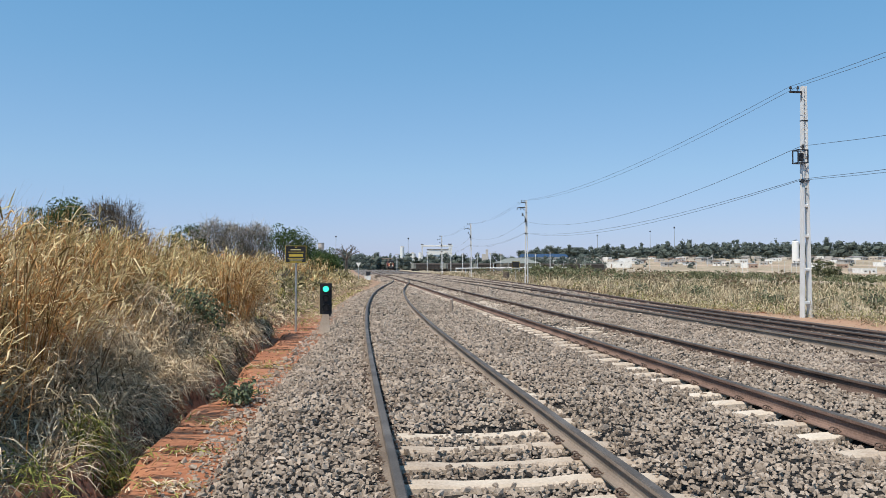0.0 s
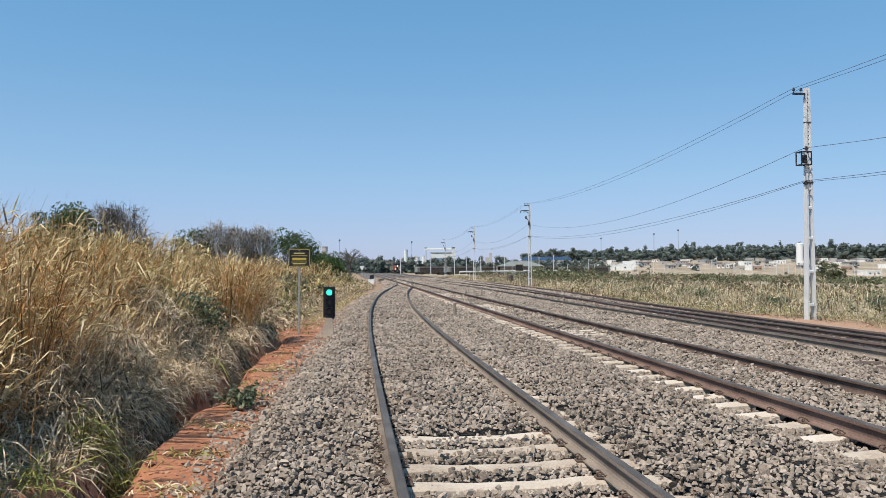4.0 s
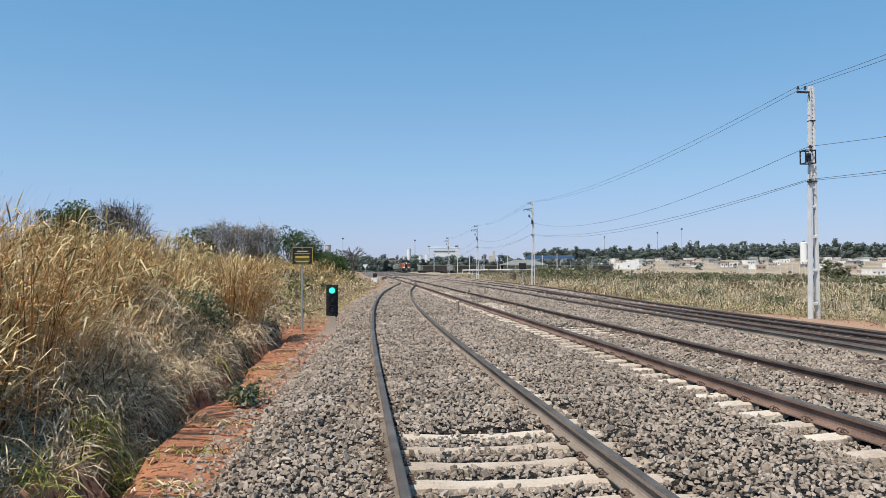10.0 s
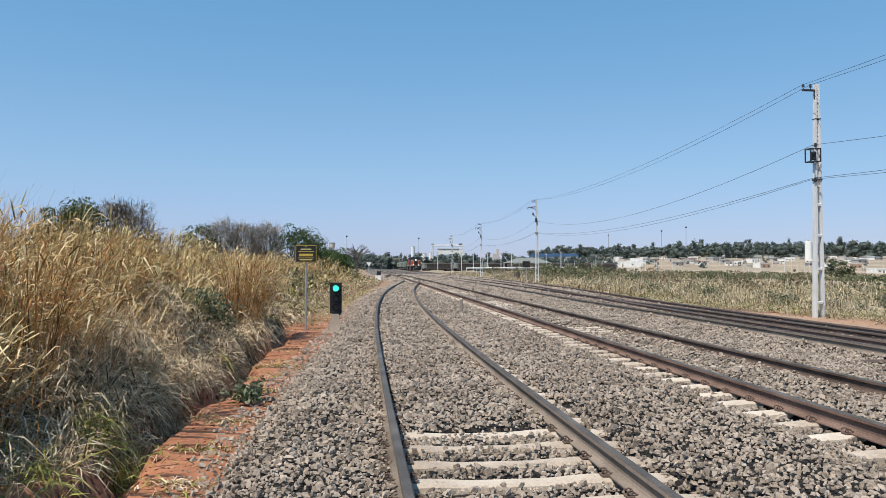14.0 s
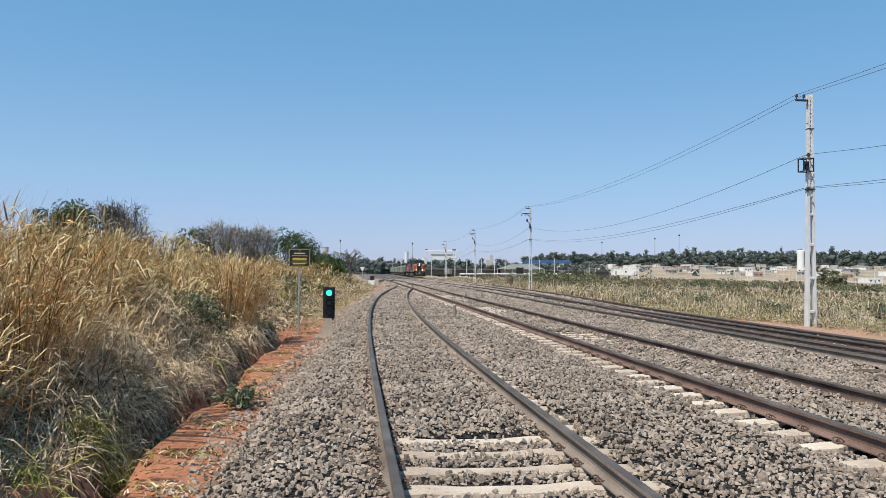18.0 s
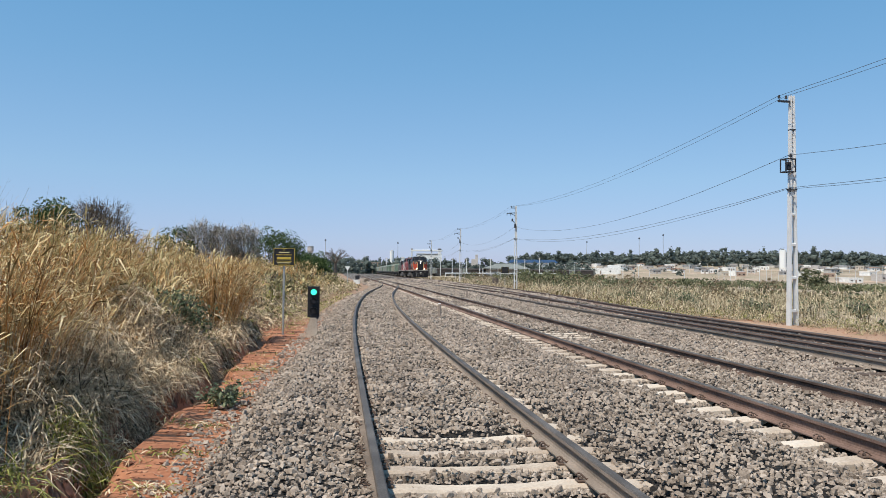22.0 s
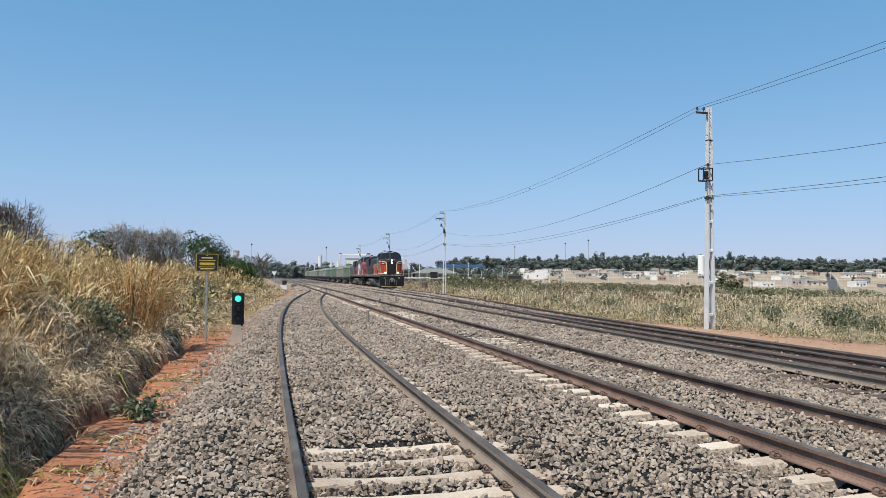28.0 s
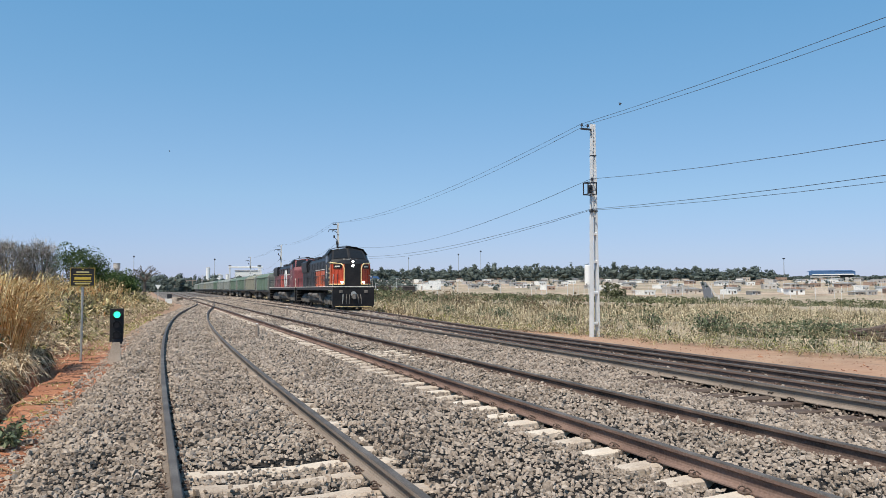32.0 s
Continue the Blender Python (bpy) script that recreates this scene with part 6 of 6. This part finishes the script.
M_WGREEN = mat("wagon_green", (0.125, 0.18, 0.125), (0.065, 0.10, 0.07), (0.21, 0.265, 0.20), rough=0.7, scale=1.2, fine=14, bump=0.08, rand=0.2)
M_WGREY = mat("wagon_grey", (0.25, 0.265, 0.235), (0.13, 0.145, 0.12), (0.36, 0.37, 0.33), rough=0.75, scale=1.2, fine=14, bump=0.08, rand=0.2)
M_WYELLOW = mat("wagon_yellow", (0.27, 0.255, 0.185), (0.16, 0.155, 0.11), (0.37, 0.35, 0.27), rough=0.7, scale=1.2, fine=14, bump=0.08)
WHEELS = []


def wheelset(y, parent, turning):
    b = Build()
    for s in (-1, 1):
        b.tube((s * 0.74, 0, 0), (s * 0.875, 0, 0), 0.5, n=20).tube((s * 0.72, 0, 0), (s * 0.74, 0, 0), 0.53, n=20)
        for k in range(6):
            a = k * math.pi / 3
            b.box((s * 0.885, 0.27 * math.cos(a), 0.27 * math.sin(a)), (0.02, 0.12, 0.06), 0.0, Matrix.Rotation(a, 3, "X"))
    b.tube((-0.9, 0, 0), (0.9, 0, 0), 0.09, n=10)
    w = b.part("wheelset", M_WHEEL, parent, "steel wheels on an axle", pose(0, y, 0.5))
    if turning:
        WHEELS.append((w, y))


def truck(y, parent, axles, turning):
    """A bogie: side frames with spring nests and axle boxes, and its wheelsets."""
    t = Build()
    span = axles[-1] - axles[0]
    for s in (-1, 1):
        t.box((s * 1.02, 0, 0.72), (0.16, span + 0.9, 0.24), 0.04)
        t.box((s * 1.02, 0, 0.95), (0.2, span * 0.5, 0.2), 0.04)
        for a in axles:
            t.box((s * 1.06, a, 0.5), (0.2, 0.36, 0.42), 0.04)
            t.tube((s * 1.16, a, 0.5), (s * 1.2, a, 0.5), 0.13, n=10)
        for a, c in zip(axles, axles[1:]):
            for q in (-0.13, 0.13):
                t.tube((s * 1.06, (a + c) / 2 + q, 0.38), (s * 1.06, (a + c) / 2 + q, 0.66), 0.09, n=8)
            t.box((s * 1.06, (a + c) / 2, 0.34), (0.14, 0.6, 0.08), 0.02)
            t.tube((s * 1.1, a + 0.3, 0.95), (s * 1.1, a + 0.62, 0.55), 0.05, n=6)
    t.box((0, 0, 0.8), (1.9, 0.5, 0.3), 0.04)
    ob = t.part("truck", M_TRUCK, parent, "grimy three-axle truck frame" if len(axles) == 3 else "grimy two-axle truck frame", pose(0, y, 0))
    for a in axles:
        wheelset(a, ob, turning)


def handrail(b, pts, r=0.02):
    b.path(pts, r, 5)


def locomotive(lead):
    """A wide-nosed diesel, front towards +y, 21 m long."""
    loco = thing("locomotive", "black diesel locomotive with red and orange panels and lit headlamps" if lead else "maroon diesel locomotive with a white roundel on its side", "locomotive")
    panel = M_LORANGE if lead else M_MAROON
    truck(6.6, loco, (-2.0, 0, 2.0), True)
    truck(-6.6, loco, (-2.0, 0, 2.0), True)
    Build().box((0, 0, 1.5), (2.95, 20.0, 0.24), 0.03).part("underframe", M_BLACK, loco)
    Build().box((0, 0, 1.64), (3.02, 20.3, 0.06), 0.01).part("sill_stripe", M_CREAM, loco, "thin pale stripe along the sill")
    Build().prism([(-0.85, 0.25), (0.85, 0.25), (1.25, 0.55), (1.25, 1.15), (-1.25, 1.15), (-1.25, 0.55)], -3.1, 3.1).part("fuel_tank", M_TRUCK, loco)
    for s in (-1, 1):
        for y0, y1, z, r in ((-2.6, -0.6, 1.0, 0.17), (0.2, 2.4, 0.95, 0.2)):
            Build().tube((s * 1.3, y0, z), (s * 1.3, y1, z), r, n=10).part("air_tank", M_TRUCK, loco)
    # pilot and couplers at both ends
    for s in (-1, 1):
        p = Build()
        p.prism([(-1.42, 0.16), (1.42, 0.16), (1.5, 0.4), (1.5, 1.61), (-1.5, 1.61), (-1.5, 0.4)], s * 9.9, s * 10.12)
        p.part("pilot", M_BLACK, loco, "black end plate")
        Build().box((0, s * 10.3, 0.95), (0.26, 0.5, 0.28), 0.05).tube((0, s * 10.5, 0.78), (0, s * 10.5, 1.14), 0.13, n=10).part("coupler", M_TRUCK, loco)
        for q in (-0.5, -0.3, 0.3, 0.5, 0.75):
            Build().path([(q, s * 10.12, 1.1), (q * 1.05, s * 10.3, 0.8), (q * 1.1, s * 10.27, 0.45)], 0.028, 5).part("brake_hose", M_GALV if q > 0.6 else M_TRUCK, loco)
        for q in (-1, 1):
            for k in range(4):
                Build().box((q * 1.28, s * 9.75, 0.35 + 0.28 * k), (0.42, 0.3, 0.04), 0.008).part("step", M_TRUCK, loco)
            Build().box((q * 0.9, s * 10.15, 1.3), (0.24, 0.06, 0.2), 0.02).part("receptacle", M_TRUCK, loco)
    if lead:
        Build().box((0, 10.14, 0.24), (2.6, 0.06, 0.05), 0.01).part("pilot_stripe", M_LYELLOW, loco, "pale stripe on the pilot's lower edge")
        Build().tube((0.0, 10.12, 1.12), (0, 10.2, 1.12), 0.2, n=16).part("coupler_plate", M_GALV, loco)
    # nose: flat front with chamfered corners
    nose = [(-1.42, 8.3), (1.42, 8.3), (1.42, 9.0), (0.55, 9.85), (-0.55, 9.85), (-1.42, 9.0)]
    n = Build().prism(nose, 1.6, 3.3, axis="z")
    o = len(n.v)
    top = [(x * 0.96, y if y < 8.5 else 8.3 + (y - 8.3) * 0.72, 3.62) for x, y in nose]
    n.add([(x, y, 3.3) for x, y in nose] + top, [(i, (i + 1) % 6, 6 + (i + 1) % 6, 6 + i) for i in range(6)] + [tuple(range(6, 12))])
    n.part("nose", M_BLACK if lead else M_MAROON, loco, "black rounded nose" if lead else "")
    # cab: arched roof, windscreen sloping down to the nose
    ring = lambda y, zs, xs: [(-1.45, y, 1.5), (1.45, y, 1.5), (1.45, y, zs[0]), (xs, y, zs[1]), (0, y, zs[2]), (-xs, y, zs[1]), (-1.45, y, zs[0])]
    r0, r1, r2 = ring(6.5, (4.0, 4.4, 4.58), 1.12), ring(7.75, (3.98, 4.38, 4.55), 1.12), ring(8.5, (3.42, 3.6, 3.72), 1.28)
    Build().prism([(-1.5, 4.02), (-1.16, 4.42), (-0.6, 4.58), (0, 4.63), (0.6, 4.58), (1.16, 4.42), (1.5, 4.02), (1.5, 4.05), (1.18, 4.46), (0.6, 4.62), (0, 4.66), (-0.6, 4.62), (-1.18, 4.46), (-1.5, 4.05)], 6.4, 7.82).part("cab_roof", M_BLACK, loco, "arched black cab roof")
    fs = [(k * 7 + i, k * 7 + (i + 1) % 7, k * 7 + 7 + (i + 1) % 7, k * 7 + 7 + i) for k in (0, 1) for i in range(7)]
    Build().add(r0 + r1 + r2, fs + [tuple(range(7))[::-1], tuple(range(14, 21))]).part("cab", M_BLACK if lead else M_MAROON, loco, "dark cab with an arched roof")

    def pane(a, b, c, e, lift):
        """A pane on the plane of four corners (top pair a b, bottom pair c e), inset and proud."""
        q = [Vector(p) for p in (a, b, e, c)]
        mid = sum(q, Vector()) / 4
        nrm = (q[1] - q[0]).cross(q[3] - q[0]).normalized() * lift
        o = [mid + (p - mid) * 0.82 for p in q]
        return Build().add([tuple(p + nrm) for p in o] + [tuple(p - nrm) for p in o], [(0, 1, 2, 3), (4, 7, 6, 5), (0, 4, 5, 1), (1, 5, 6, 2), (2, 6, 7, 3), (3, 7, 4, 0)])

    for i, k in ((4, 3), (4, 5)):
        pane(r1[i], r1[k], r2[i], r2[k], 0.02).part("windscreen", M_GLASS, loco, "dark glass pane")
    for i, k in ((3, 2), (5, 6)):
        pane(r1[i], r1[k], r2[i], r2[k], 0.02).part("quarter_window", M_GLASS, loco, "dark glass pane")
    for s in (-1, 1):
        Build().box((s * 1.455, 7.25, 3.68), (0.03, 0.9, 0.5), 0.008).part("side_window", M_GLASS, loco)
        Build().box((s * 1.475, 7.2, 2.75), (0.02, 0.14, 1.0)).box((s * 1.475, 7.4, 2.7), (0.02, 0.5, 0.1)).part("emblem", M_CREAM, loco, "pale emblem on the cab's side")
    Build().tube((0.5, 6.2, 4.6), (0.5, 6.2, 4.85), 0.05, n=6).box((-0.4, 6.0, 4.72), (0.3, 0.5, 0.14), 0.03).part("horn", M_DARK, loco)
    # engine hood
    hd = Build().prism([(-0.95, 1.5), (0.95, 1.5), (0.95, 3.72), (0.72, 3.98), (-0.72, 3.98), (-0.95, 3.72)], -9.6, 6.5)
    hood = hd.part("hood", M_BLACK if lead else M_MAROON, loco)
    for s in (-1, 1):
        for k in range(9):
            Build().box((s * 0.965, 5.5 - 1.6 * k, 3.4), (0.04, 1.2, 0.5), 0.01).part("grille", M_BLACK, loco, "black air grille")
    Build().prism([(-1.1, 3.0), (1.1, 3.0), (1.14, 3.4), (1.14, 3.9), (0.95, 4.06), (-0.95, 4.06), (-1.14, 3.9), (-1.14, 3.4)], -9.3, -5.9).part("radiator", M_BLACK, loco, "flared radiator housing")
    Build().box((0, 1.2, 4.12), (1.3, 2.4, 0.34), 0.05).box((0, -2.6, 4.1), (1.5, 2.2, 0.28), 0.05).tube((0, -0.7, 3.95), (0, -0.7, 4.4), 0.35, n=12).part("roof_gear", M_DARK, loco)
    Build().box((0, 5.3, 4.05), (1.7, 1.8, 0.36), 0.06).part("blower", M_BLACK, loco)
    for s in (-1, 1):
        for k in range(11):
            y = 5.8 - k * 1.3
            m = panel if k < 6 else M_BLACK
            if not lead:
                m = M_LRED if k in (6, 7) else M_MAROON
            if not lead and k in (3, 4):
                m = M_MAROON
            pn = Build().box((s * 0.965, y, 2.3), (0.05, 1.1, 1.3), 0.012).part("hood_door", m, hood, "red-orange hood door" if lead and k < 6 else "")
            if k % 3 != 1:
                lv = Build()
                for j in range(7):
                    lv.box((s * 0.995, y, 1.95 + 0.1 * j), (0.02, 0.8, 0.045), 0.004)
                lv.part("louvre", M_BLACK, pn)
        Build().box((s * 0.985, 2.6, 3.03), (0.07, 7.7, 0.06), 0.01).part("hood_stripe", M_CREAM, loco)
        Build().box((s * 0.985, 2.6, 1.66), (0.07, 7.7, 0.05), 0.01).part("hood_stripe", M_CREAM, loco)
        Build().box((s * 0.985, 4.5, 2.35), (0.07, 0.06, 1.3), 0.01).part("hood_stripe", M_CREAM, loco)
    if lead:
        brow = Build()
        brow.path([(-1.42, 8.52, 3.4), (-1.28, 8.56, 3.52), (-0.6, 8.6, 3.62), (0, 8.62, 3.66), (0.6, 8.6, 3.62), (1.28, 8.56, 3.52), (1.42, 8.52, 3.4)], 0.035, 6)
        brow.part("brow_stripe", M_CREAM, loco, "thin pale line under the windscreen")
        for s in (-1, 1):
            # painted side of the cab and the panels on the nose, framed in yellow
            Build().box((s * 1.46, 7.4, 2.35), (0.025, 1.7, 1.45), 0.006).part("cab_panel", M_BLACK, loco)
            a = [Vector((s * 0.60, 9.80, 0)), Vector((s * 1.40, 9.02, 0))]
            out = Vector((s * 0.70, 0.714, 0)) * 0.012
            pq = Build()
            p4 = [(a[0], 1.85), (a[1], 1.85), (a[1], 3.28), (a[0], 3.28)]
            pq.add([tuple(v + out + Vector((0, 0, z))) for v, z in p4] + [tuple(v - out + Vector((0, 0, z))) for v, z in p4], [(0, 1, 2, 3), (4, 7, 6, 5), (0, 4, 5, 1), (1, 5, 6, 2), (2, 6, 7, 3), (3, 7, 4, 0)])
            pq.part("nose_panel", M_LRED, loco, "red panel on the nose's corner")
            sp = Build().box((s * 1.43, 8.7, 2.55), (0.03, 0.75, 1.4), 0.006)
            sp.part("nose_panel", M_LORANGE, loco, "orange panel on the nose's side")
            fr = Build()
            o = out * 2.2
            pts = [tuple(a[0] + o + Vector((0, 0, 1.82))), tuple(a[0] + o + Vector((0, 0, 2.95))), tuple(a[0] * 0.92 + a[1] * 0.08 + o + Vector((0, 0, 3.15))), tuple(a[0] * 0.75 + a[1] * 0.25 + o + Vector((0, 0, 3.3))), tuple(a[1] + o + Vector((0, 0, 3.36))), (s * 1.45, 8.35, 3.36)]
            fr.path(pts, 0.045, 6)
            fr.path([tuple(a[0] + o + Vector((0, 0, 1.82))), tuple(a[1] + o + Vector((0, 0, 1.82))), (s * 1.45, 8.35, 1.82)], 0.04, 6)
            fr.part("nose_trim", M_LYELLOW, loco, "curved yellow trim line")
            for k in range(4):
                Build().box((s * 1.46, 8.36, 2.0 + 0.32 * k), (0.03, 0.2, 0.14), 0.004).part("dash", M_LYELLOW, loco)
            Build().tube((s * 0.78, 9.82, 1.96), (s * 0.78, 9.93, 1.96), 0.085, n=14).part("ditch_lamp", M_HEADLAMP, loco, "lit ditch lamp")
        hb = Build().box((0, 9.5, 3.3), (0.36, 0.6, 0.66), 0.06)
        hb.part("headlamp_box", M_BLACK, loco)
        for z in (3.15, 3.45):
            Build().tube((0, 9.8, z), (0, 9.86, z), 0.095, n=14).part("headlamp", M_HEADLAMP, loco, "lit headlamp")
        for s in (-1, 1):
            turn = Matrix.Rotation(-s * 0.77, 3, "Z")
            board = Build().box((s * 1.03, 9.44, 3.1), (0.72, 0.05, 0.3), 0.015, turn).part("number_board", M_BLACK, loco, "black number board over the red panel")
            Build().box((s * 1.05, 9.47, 3.1), (0.44, 0.03, 0.1), 0.0, turn).part("number_bar", M_CREAM, board)
            for k in range(3):
                x, y = s * (0.76 + 0.23 * k), 9.68 - 0.22 * k
                Build().box((x, y, 2.4), (0.05, 0.05, 0.95), 0.01, turn).part("panel_rib", M_LRED, loco, "dark red rib on the nose panel")
            Build().path([(s * 1.38, 9.9, 1.7), (s * 1.4, 9.98, 2.5), (s * 1.15, 10.0, 2.55), (s * 1.12, 10.0, 1.7)], 0.022, 5).part("nose_rail", M_DARK, loco, "dark steel handrail before the nose")
    else:
        Build().prism([(-0.98, 3.7), (0.98, 3.7), (0.74, 4.02), (-0.74, 4.02)], -9.5, 5.4).part("hood_top", M_BLACK, loco, "black hood top")
        for s in (-1, 1):
            Build().tube((s * 0.99, 0.2, 2.6), (s * 1.03, 0.2, 2.6), 0.95, n=28).part("roundel", M_WHITE, loco, "large white roundel")
            Build().box((s * 1.034, 0.2, 2.6), (0.01, 0.3, 0.9), 0.0).box((s * 1.034, 0.5, 2.6), (0.01, 0.3, 0.3)).part("emblem", M_MAROON, loco)
    # walkway railings
    for s in (-1, 1):
        r = Build()
        handrail(r, [(s * 1.42, 6.3, 2.5), (s * 1.42, -9.6, 2.5)])
        for k in range(8):
            handrail(r, [(s * 1.42, 5.0 - 2.05 * k, 1.5), (s * 1.42, 5.0 - 2.05 * k, 2.5)], 0.018)
        r.part("handrail", M_DARK, loco)
        g = Build()
        handrail(g, [(s * 1.44, 9.8, 0.5), (s * 1.44, 9.9, 2.3), (s * 1.3, 9.2, 2.5)], 0.02)
        g.part("grab_rail", M_CREAM, loco)
    return loco


def hopper(colour, word):
    """A covered hopper wagon, 15 m long, with ribbed sides curving in at the top."""
    w = thing("hopper_wagon", word + " covered hopper wagon with ribbed sides", "wagon", None, "wagons of the train")
    truck(5.2, w, (-0.9, 0.9), False)
    truck(-5.2, w, (-0.9, 0.9), False)
    sec = [(-1.45, 1.35), (1.45, 1.35), (1.45, 2.95), (1.25, 3.3), (0.5, 3.5), (-0.5, 3.5), (-1.25, 3.3), (-1.45, 2.95)]
    Build().prism(sec, -6.6, 6.6).part("body", colour, w)
    Build().box((0, 0, 1.22), (2.7, 14.4, 0.26), 0.03).part("underframe", M_TRUCK, w)
    h = Build()
    for y in (-2.6, 0, 2.6):
        h.add([(-1.2, y - 1.15, 1.15), (1.2, y - 1.15, 1.15), (1.2, y + 1.15, 1.15), (-1.2, y + 1.15, 1.15), (-0.35, y - 0.4, 0.42), (0.35, y - 0.4, 0.42), (0.35, y + 0.4, 0.42), (-0.35, y + 0.4, 0.42)],
              [(0, 1, 5, 4), (1, 2, 6, 5), (2, 3, 7, 6), (3, 0, 4, 7), (4, 5, 6, 7), (0, 3, 2, 1)])
    h.part("chute", M_TRUCK, w)
    for s in (-1, 1):
        for k in range(9):
            y = -6.4 + 1.6 * k
            Build().box((s * 1.475, y, 2.15), (0.07, 0.11, 1.55), 0.012).part("rib", colour, w)
        Build().box((s * 1.47, 0, 2.96), (0.1, 13.3, 0.1), 0.02).part("top_rail", colour, w)
        e = Build()
        for q in (-1, 1):
            for k in range(6):
                e.box((q * 1.1, s * 6.68, 1.45 + 0.3 * k), (0.5, 0.03, 0.03))
            e.box((q * 0.86, s * 6.68, 2.2), (0.04, 0.04, 1.8)).box((q * 1.34, s * 6.68, 2.2), (0.04, 0.04, 1.8))
        e.part("ladder", M_TRUCK, w)
        Build().box((0, s * 7.1, 1.2), (2.6, 0.5, 0.1), 0.02).part("end_platform", M_TRUCK, w)
        Build().box((0, s * 7.35, 0.95), (0.24, 0.6, 0.26), 0.05).part("coupler", M_TRUCK, w)
    for s in (-1, 1):
        Build().prism([(u * 1.025, 1.3 + (z - 1.35) * 1.02) for u, z in sec], s * 5.75, s * 6.64).part("end_cap", M_WGREY, w, "rounded grey end")
    Build().box((0, 0, 3.54), (0.7, 12.8, 0.1), 0.02).part("hatch_row", colour, w)
    return w


TRAIN = [(locomotive(True), 10.4, 6.6), (locomotive(False), 31.6, 6.6)]
kinds = [hopper(M_WGREEN, "green"), hopper(M_WYELLOW, "faded yellow"), hopper(M_WGREY, "grey-green")]
order = [0, 1, 0, 0, 2, 2, 0, 2, 2, 1, 2, 2, 0, 2, 2, 2]
for i, k in enumerate(order):
    w = kinds[k] if k in order[i:] and order.index(k) == i else copy_thing(kinds[k], pose(0, 0, 0))
    TRAIN.append((w, 42.6 + 7.7 + 15.3 * i, 5.2))

M_WBROWN = mat("wagon_brown", (0.075, 0.06, 0.05), (0.04, 0.032, 0.028), (0.13, 0.105, 0.09), rough=0.8, scale=1.2, fine=14, bump=0.08)
parked = hopper(M_WBROWN, "dark brown")
parked.matrix_basis = pose(-7, 318, -0.6, 0, 0, -60)
tagged(parked, group="parked wagons")
for i in range(1, 7):
    copy_thing(parked, pose(-7 + 13.3 * i, 318 + 7.7 * i, -0.6, 0, 0, -60))

SPEED, FRONT = 9.95, 53.4


def along(t, back):
    """Where on the far line a point stands that is so many metres behind the train's front."""
    y = FRONT + SPEED * (32 - t) + back * 0.995
    return Vector((float(FAR(y)), y, 0))


def vehicle_pose(t, centre, half):
    a, b = along(t, centre - half), along(t, centre + half)
    d = (a - b).normalized()
    m = Matrix((d.cross(Vector((0, 0, 1))), d, Vector((0, 0, 1)))).transposed().to_4x4()
    m.translation = (a + b) / 2
    return m


def bird(span):
    b = thing("bird", "small dark bird in flight", "bird")
    Build().tube((0, -0.22 * span, 0), (0, 0.0, 0), 0.02 * span, 0.085 * span, 8).tube((0, 0, 0), (0, 0.26 * span, 0.01), 0.085 * span, 0.03 * span, 8).part("body", M_DARK, b)
    wings = []
    for s in (-1, 1):
        w = Build().add([(0, 0.09 * span, 0), (s * 0.26 * span, 0.13 * span, 0), (s * 0.5 * span, -0.04 * span, 0), (s * 0.24 * span, -0.09 * span, 0), (0, -0.10 * span, 0),
                         (0, 0.09 * span, 0.012 * span), (s * 0.26 * span, 0.13 * span, 0.008 * span), (s * 0.5 * span, -0.04 * span, 0.003 * span), (s * 0.24 * span, -0.09 * span, 0.006 * span), (0, -0.10 * span, 0.012 * span)],
                        [(0, 1, 2, 3, 4), (9, 8, 7, 6, 5), (0, 5, 6, 1), (1, 6, 7, 2), (2, 7, 8, 3), (3, 8, 9, 4), (4, 9, 5, 0)]).part("wing", M_DARK, b)
        wings.append((w, s))
    return b, wings


def fly(b, wings, rows):
    key = []
    for (t, *p), (t2, *p2) in zip(rows, rows[1:]):
        d = Vector(p2) - Vector(p)
        key.append((t, pose(*p, math.degrees(math.atan2(d.z, d.xy.length)), 0, math.degrees(math.atan2(-d.x, d.y)))))
    last = key[-1][1].copy()
    last.translation = rows[-1][1:]
    walk(b, key + [(rows[-1][0], last)])
    for w, s in wings:
        walk(w, [(i / 10, pose(0, 0, 0, 0, -s * 38 * math.sin(i * 1.9), 0)) for i in range(321)])


BIRD_A, BIRD_B = bird(0.62), bird(0.6)


def motions():
    fly(*BIRD_A, [(0, 330.0, -160.0, 9.0), (15, 190.0, -55.0, 11.0), (28, 71.5, 31.5, 14.2), (31.0, 44.6, 52.3, 15.23), (31.2, 42.7, 53.81, 15.44), (31.5, 38.78, 56.56, 16.02), (31.8, 34.51, 58.94, 17.25), (32, 31.65, 60.32, 17.98)])
    fly(*BIRD_B, [(0, 310.0, 150.0, 12.0), (15, 157.0, 140.0, 15.0), (30, 8.0, 130.0, 18.8), (31.5, -8.27, 128.17, 21.9), (32, -13.05, 127.5, 23.7)])
    times = [2.0 * i for i in range(17)]
    for ob, centre, half in TRAIN:
        walk(ob, [(t, vehicle_pose(t, centre, half)) for t in times])
    turn = math.degrees(SPEED * 1.005 / 0.5)
    for w, y in WHEELS:
        walk(w, [(i / 15, pose(0, y, 0.5, -turn * i / 15)) for i in range(481)])


motions()
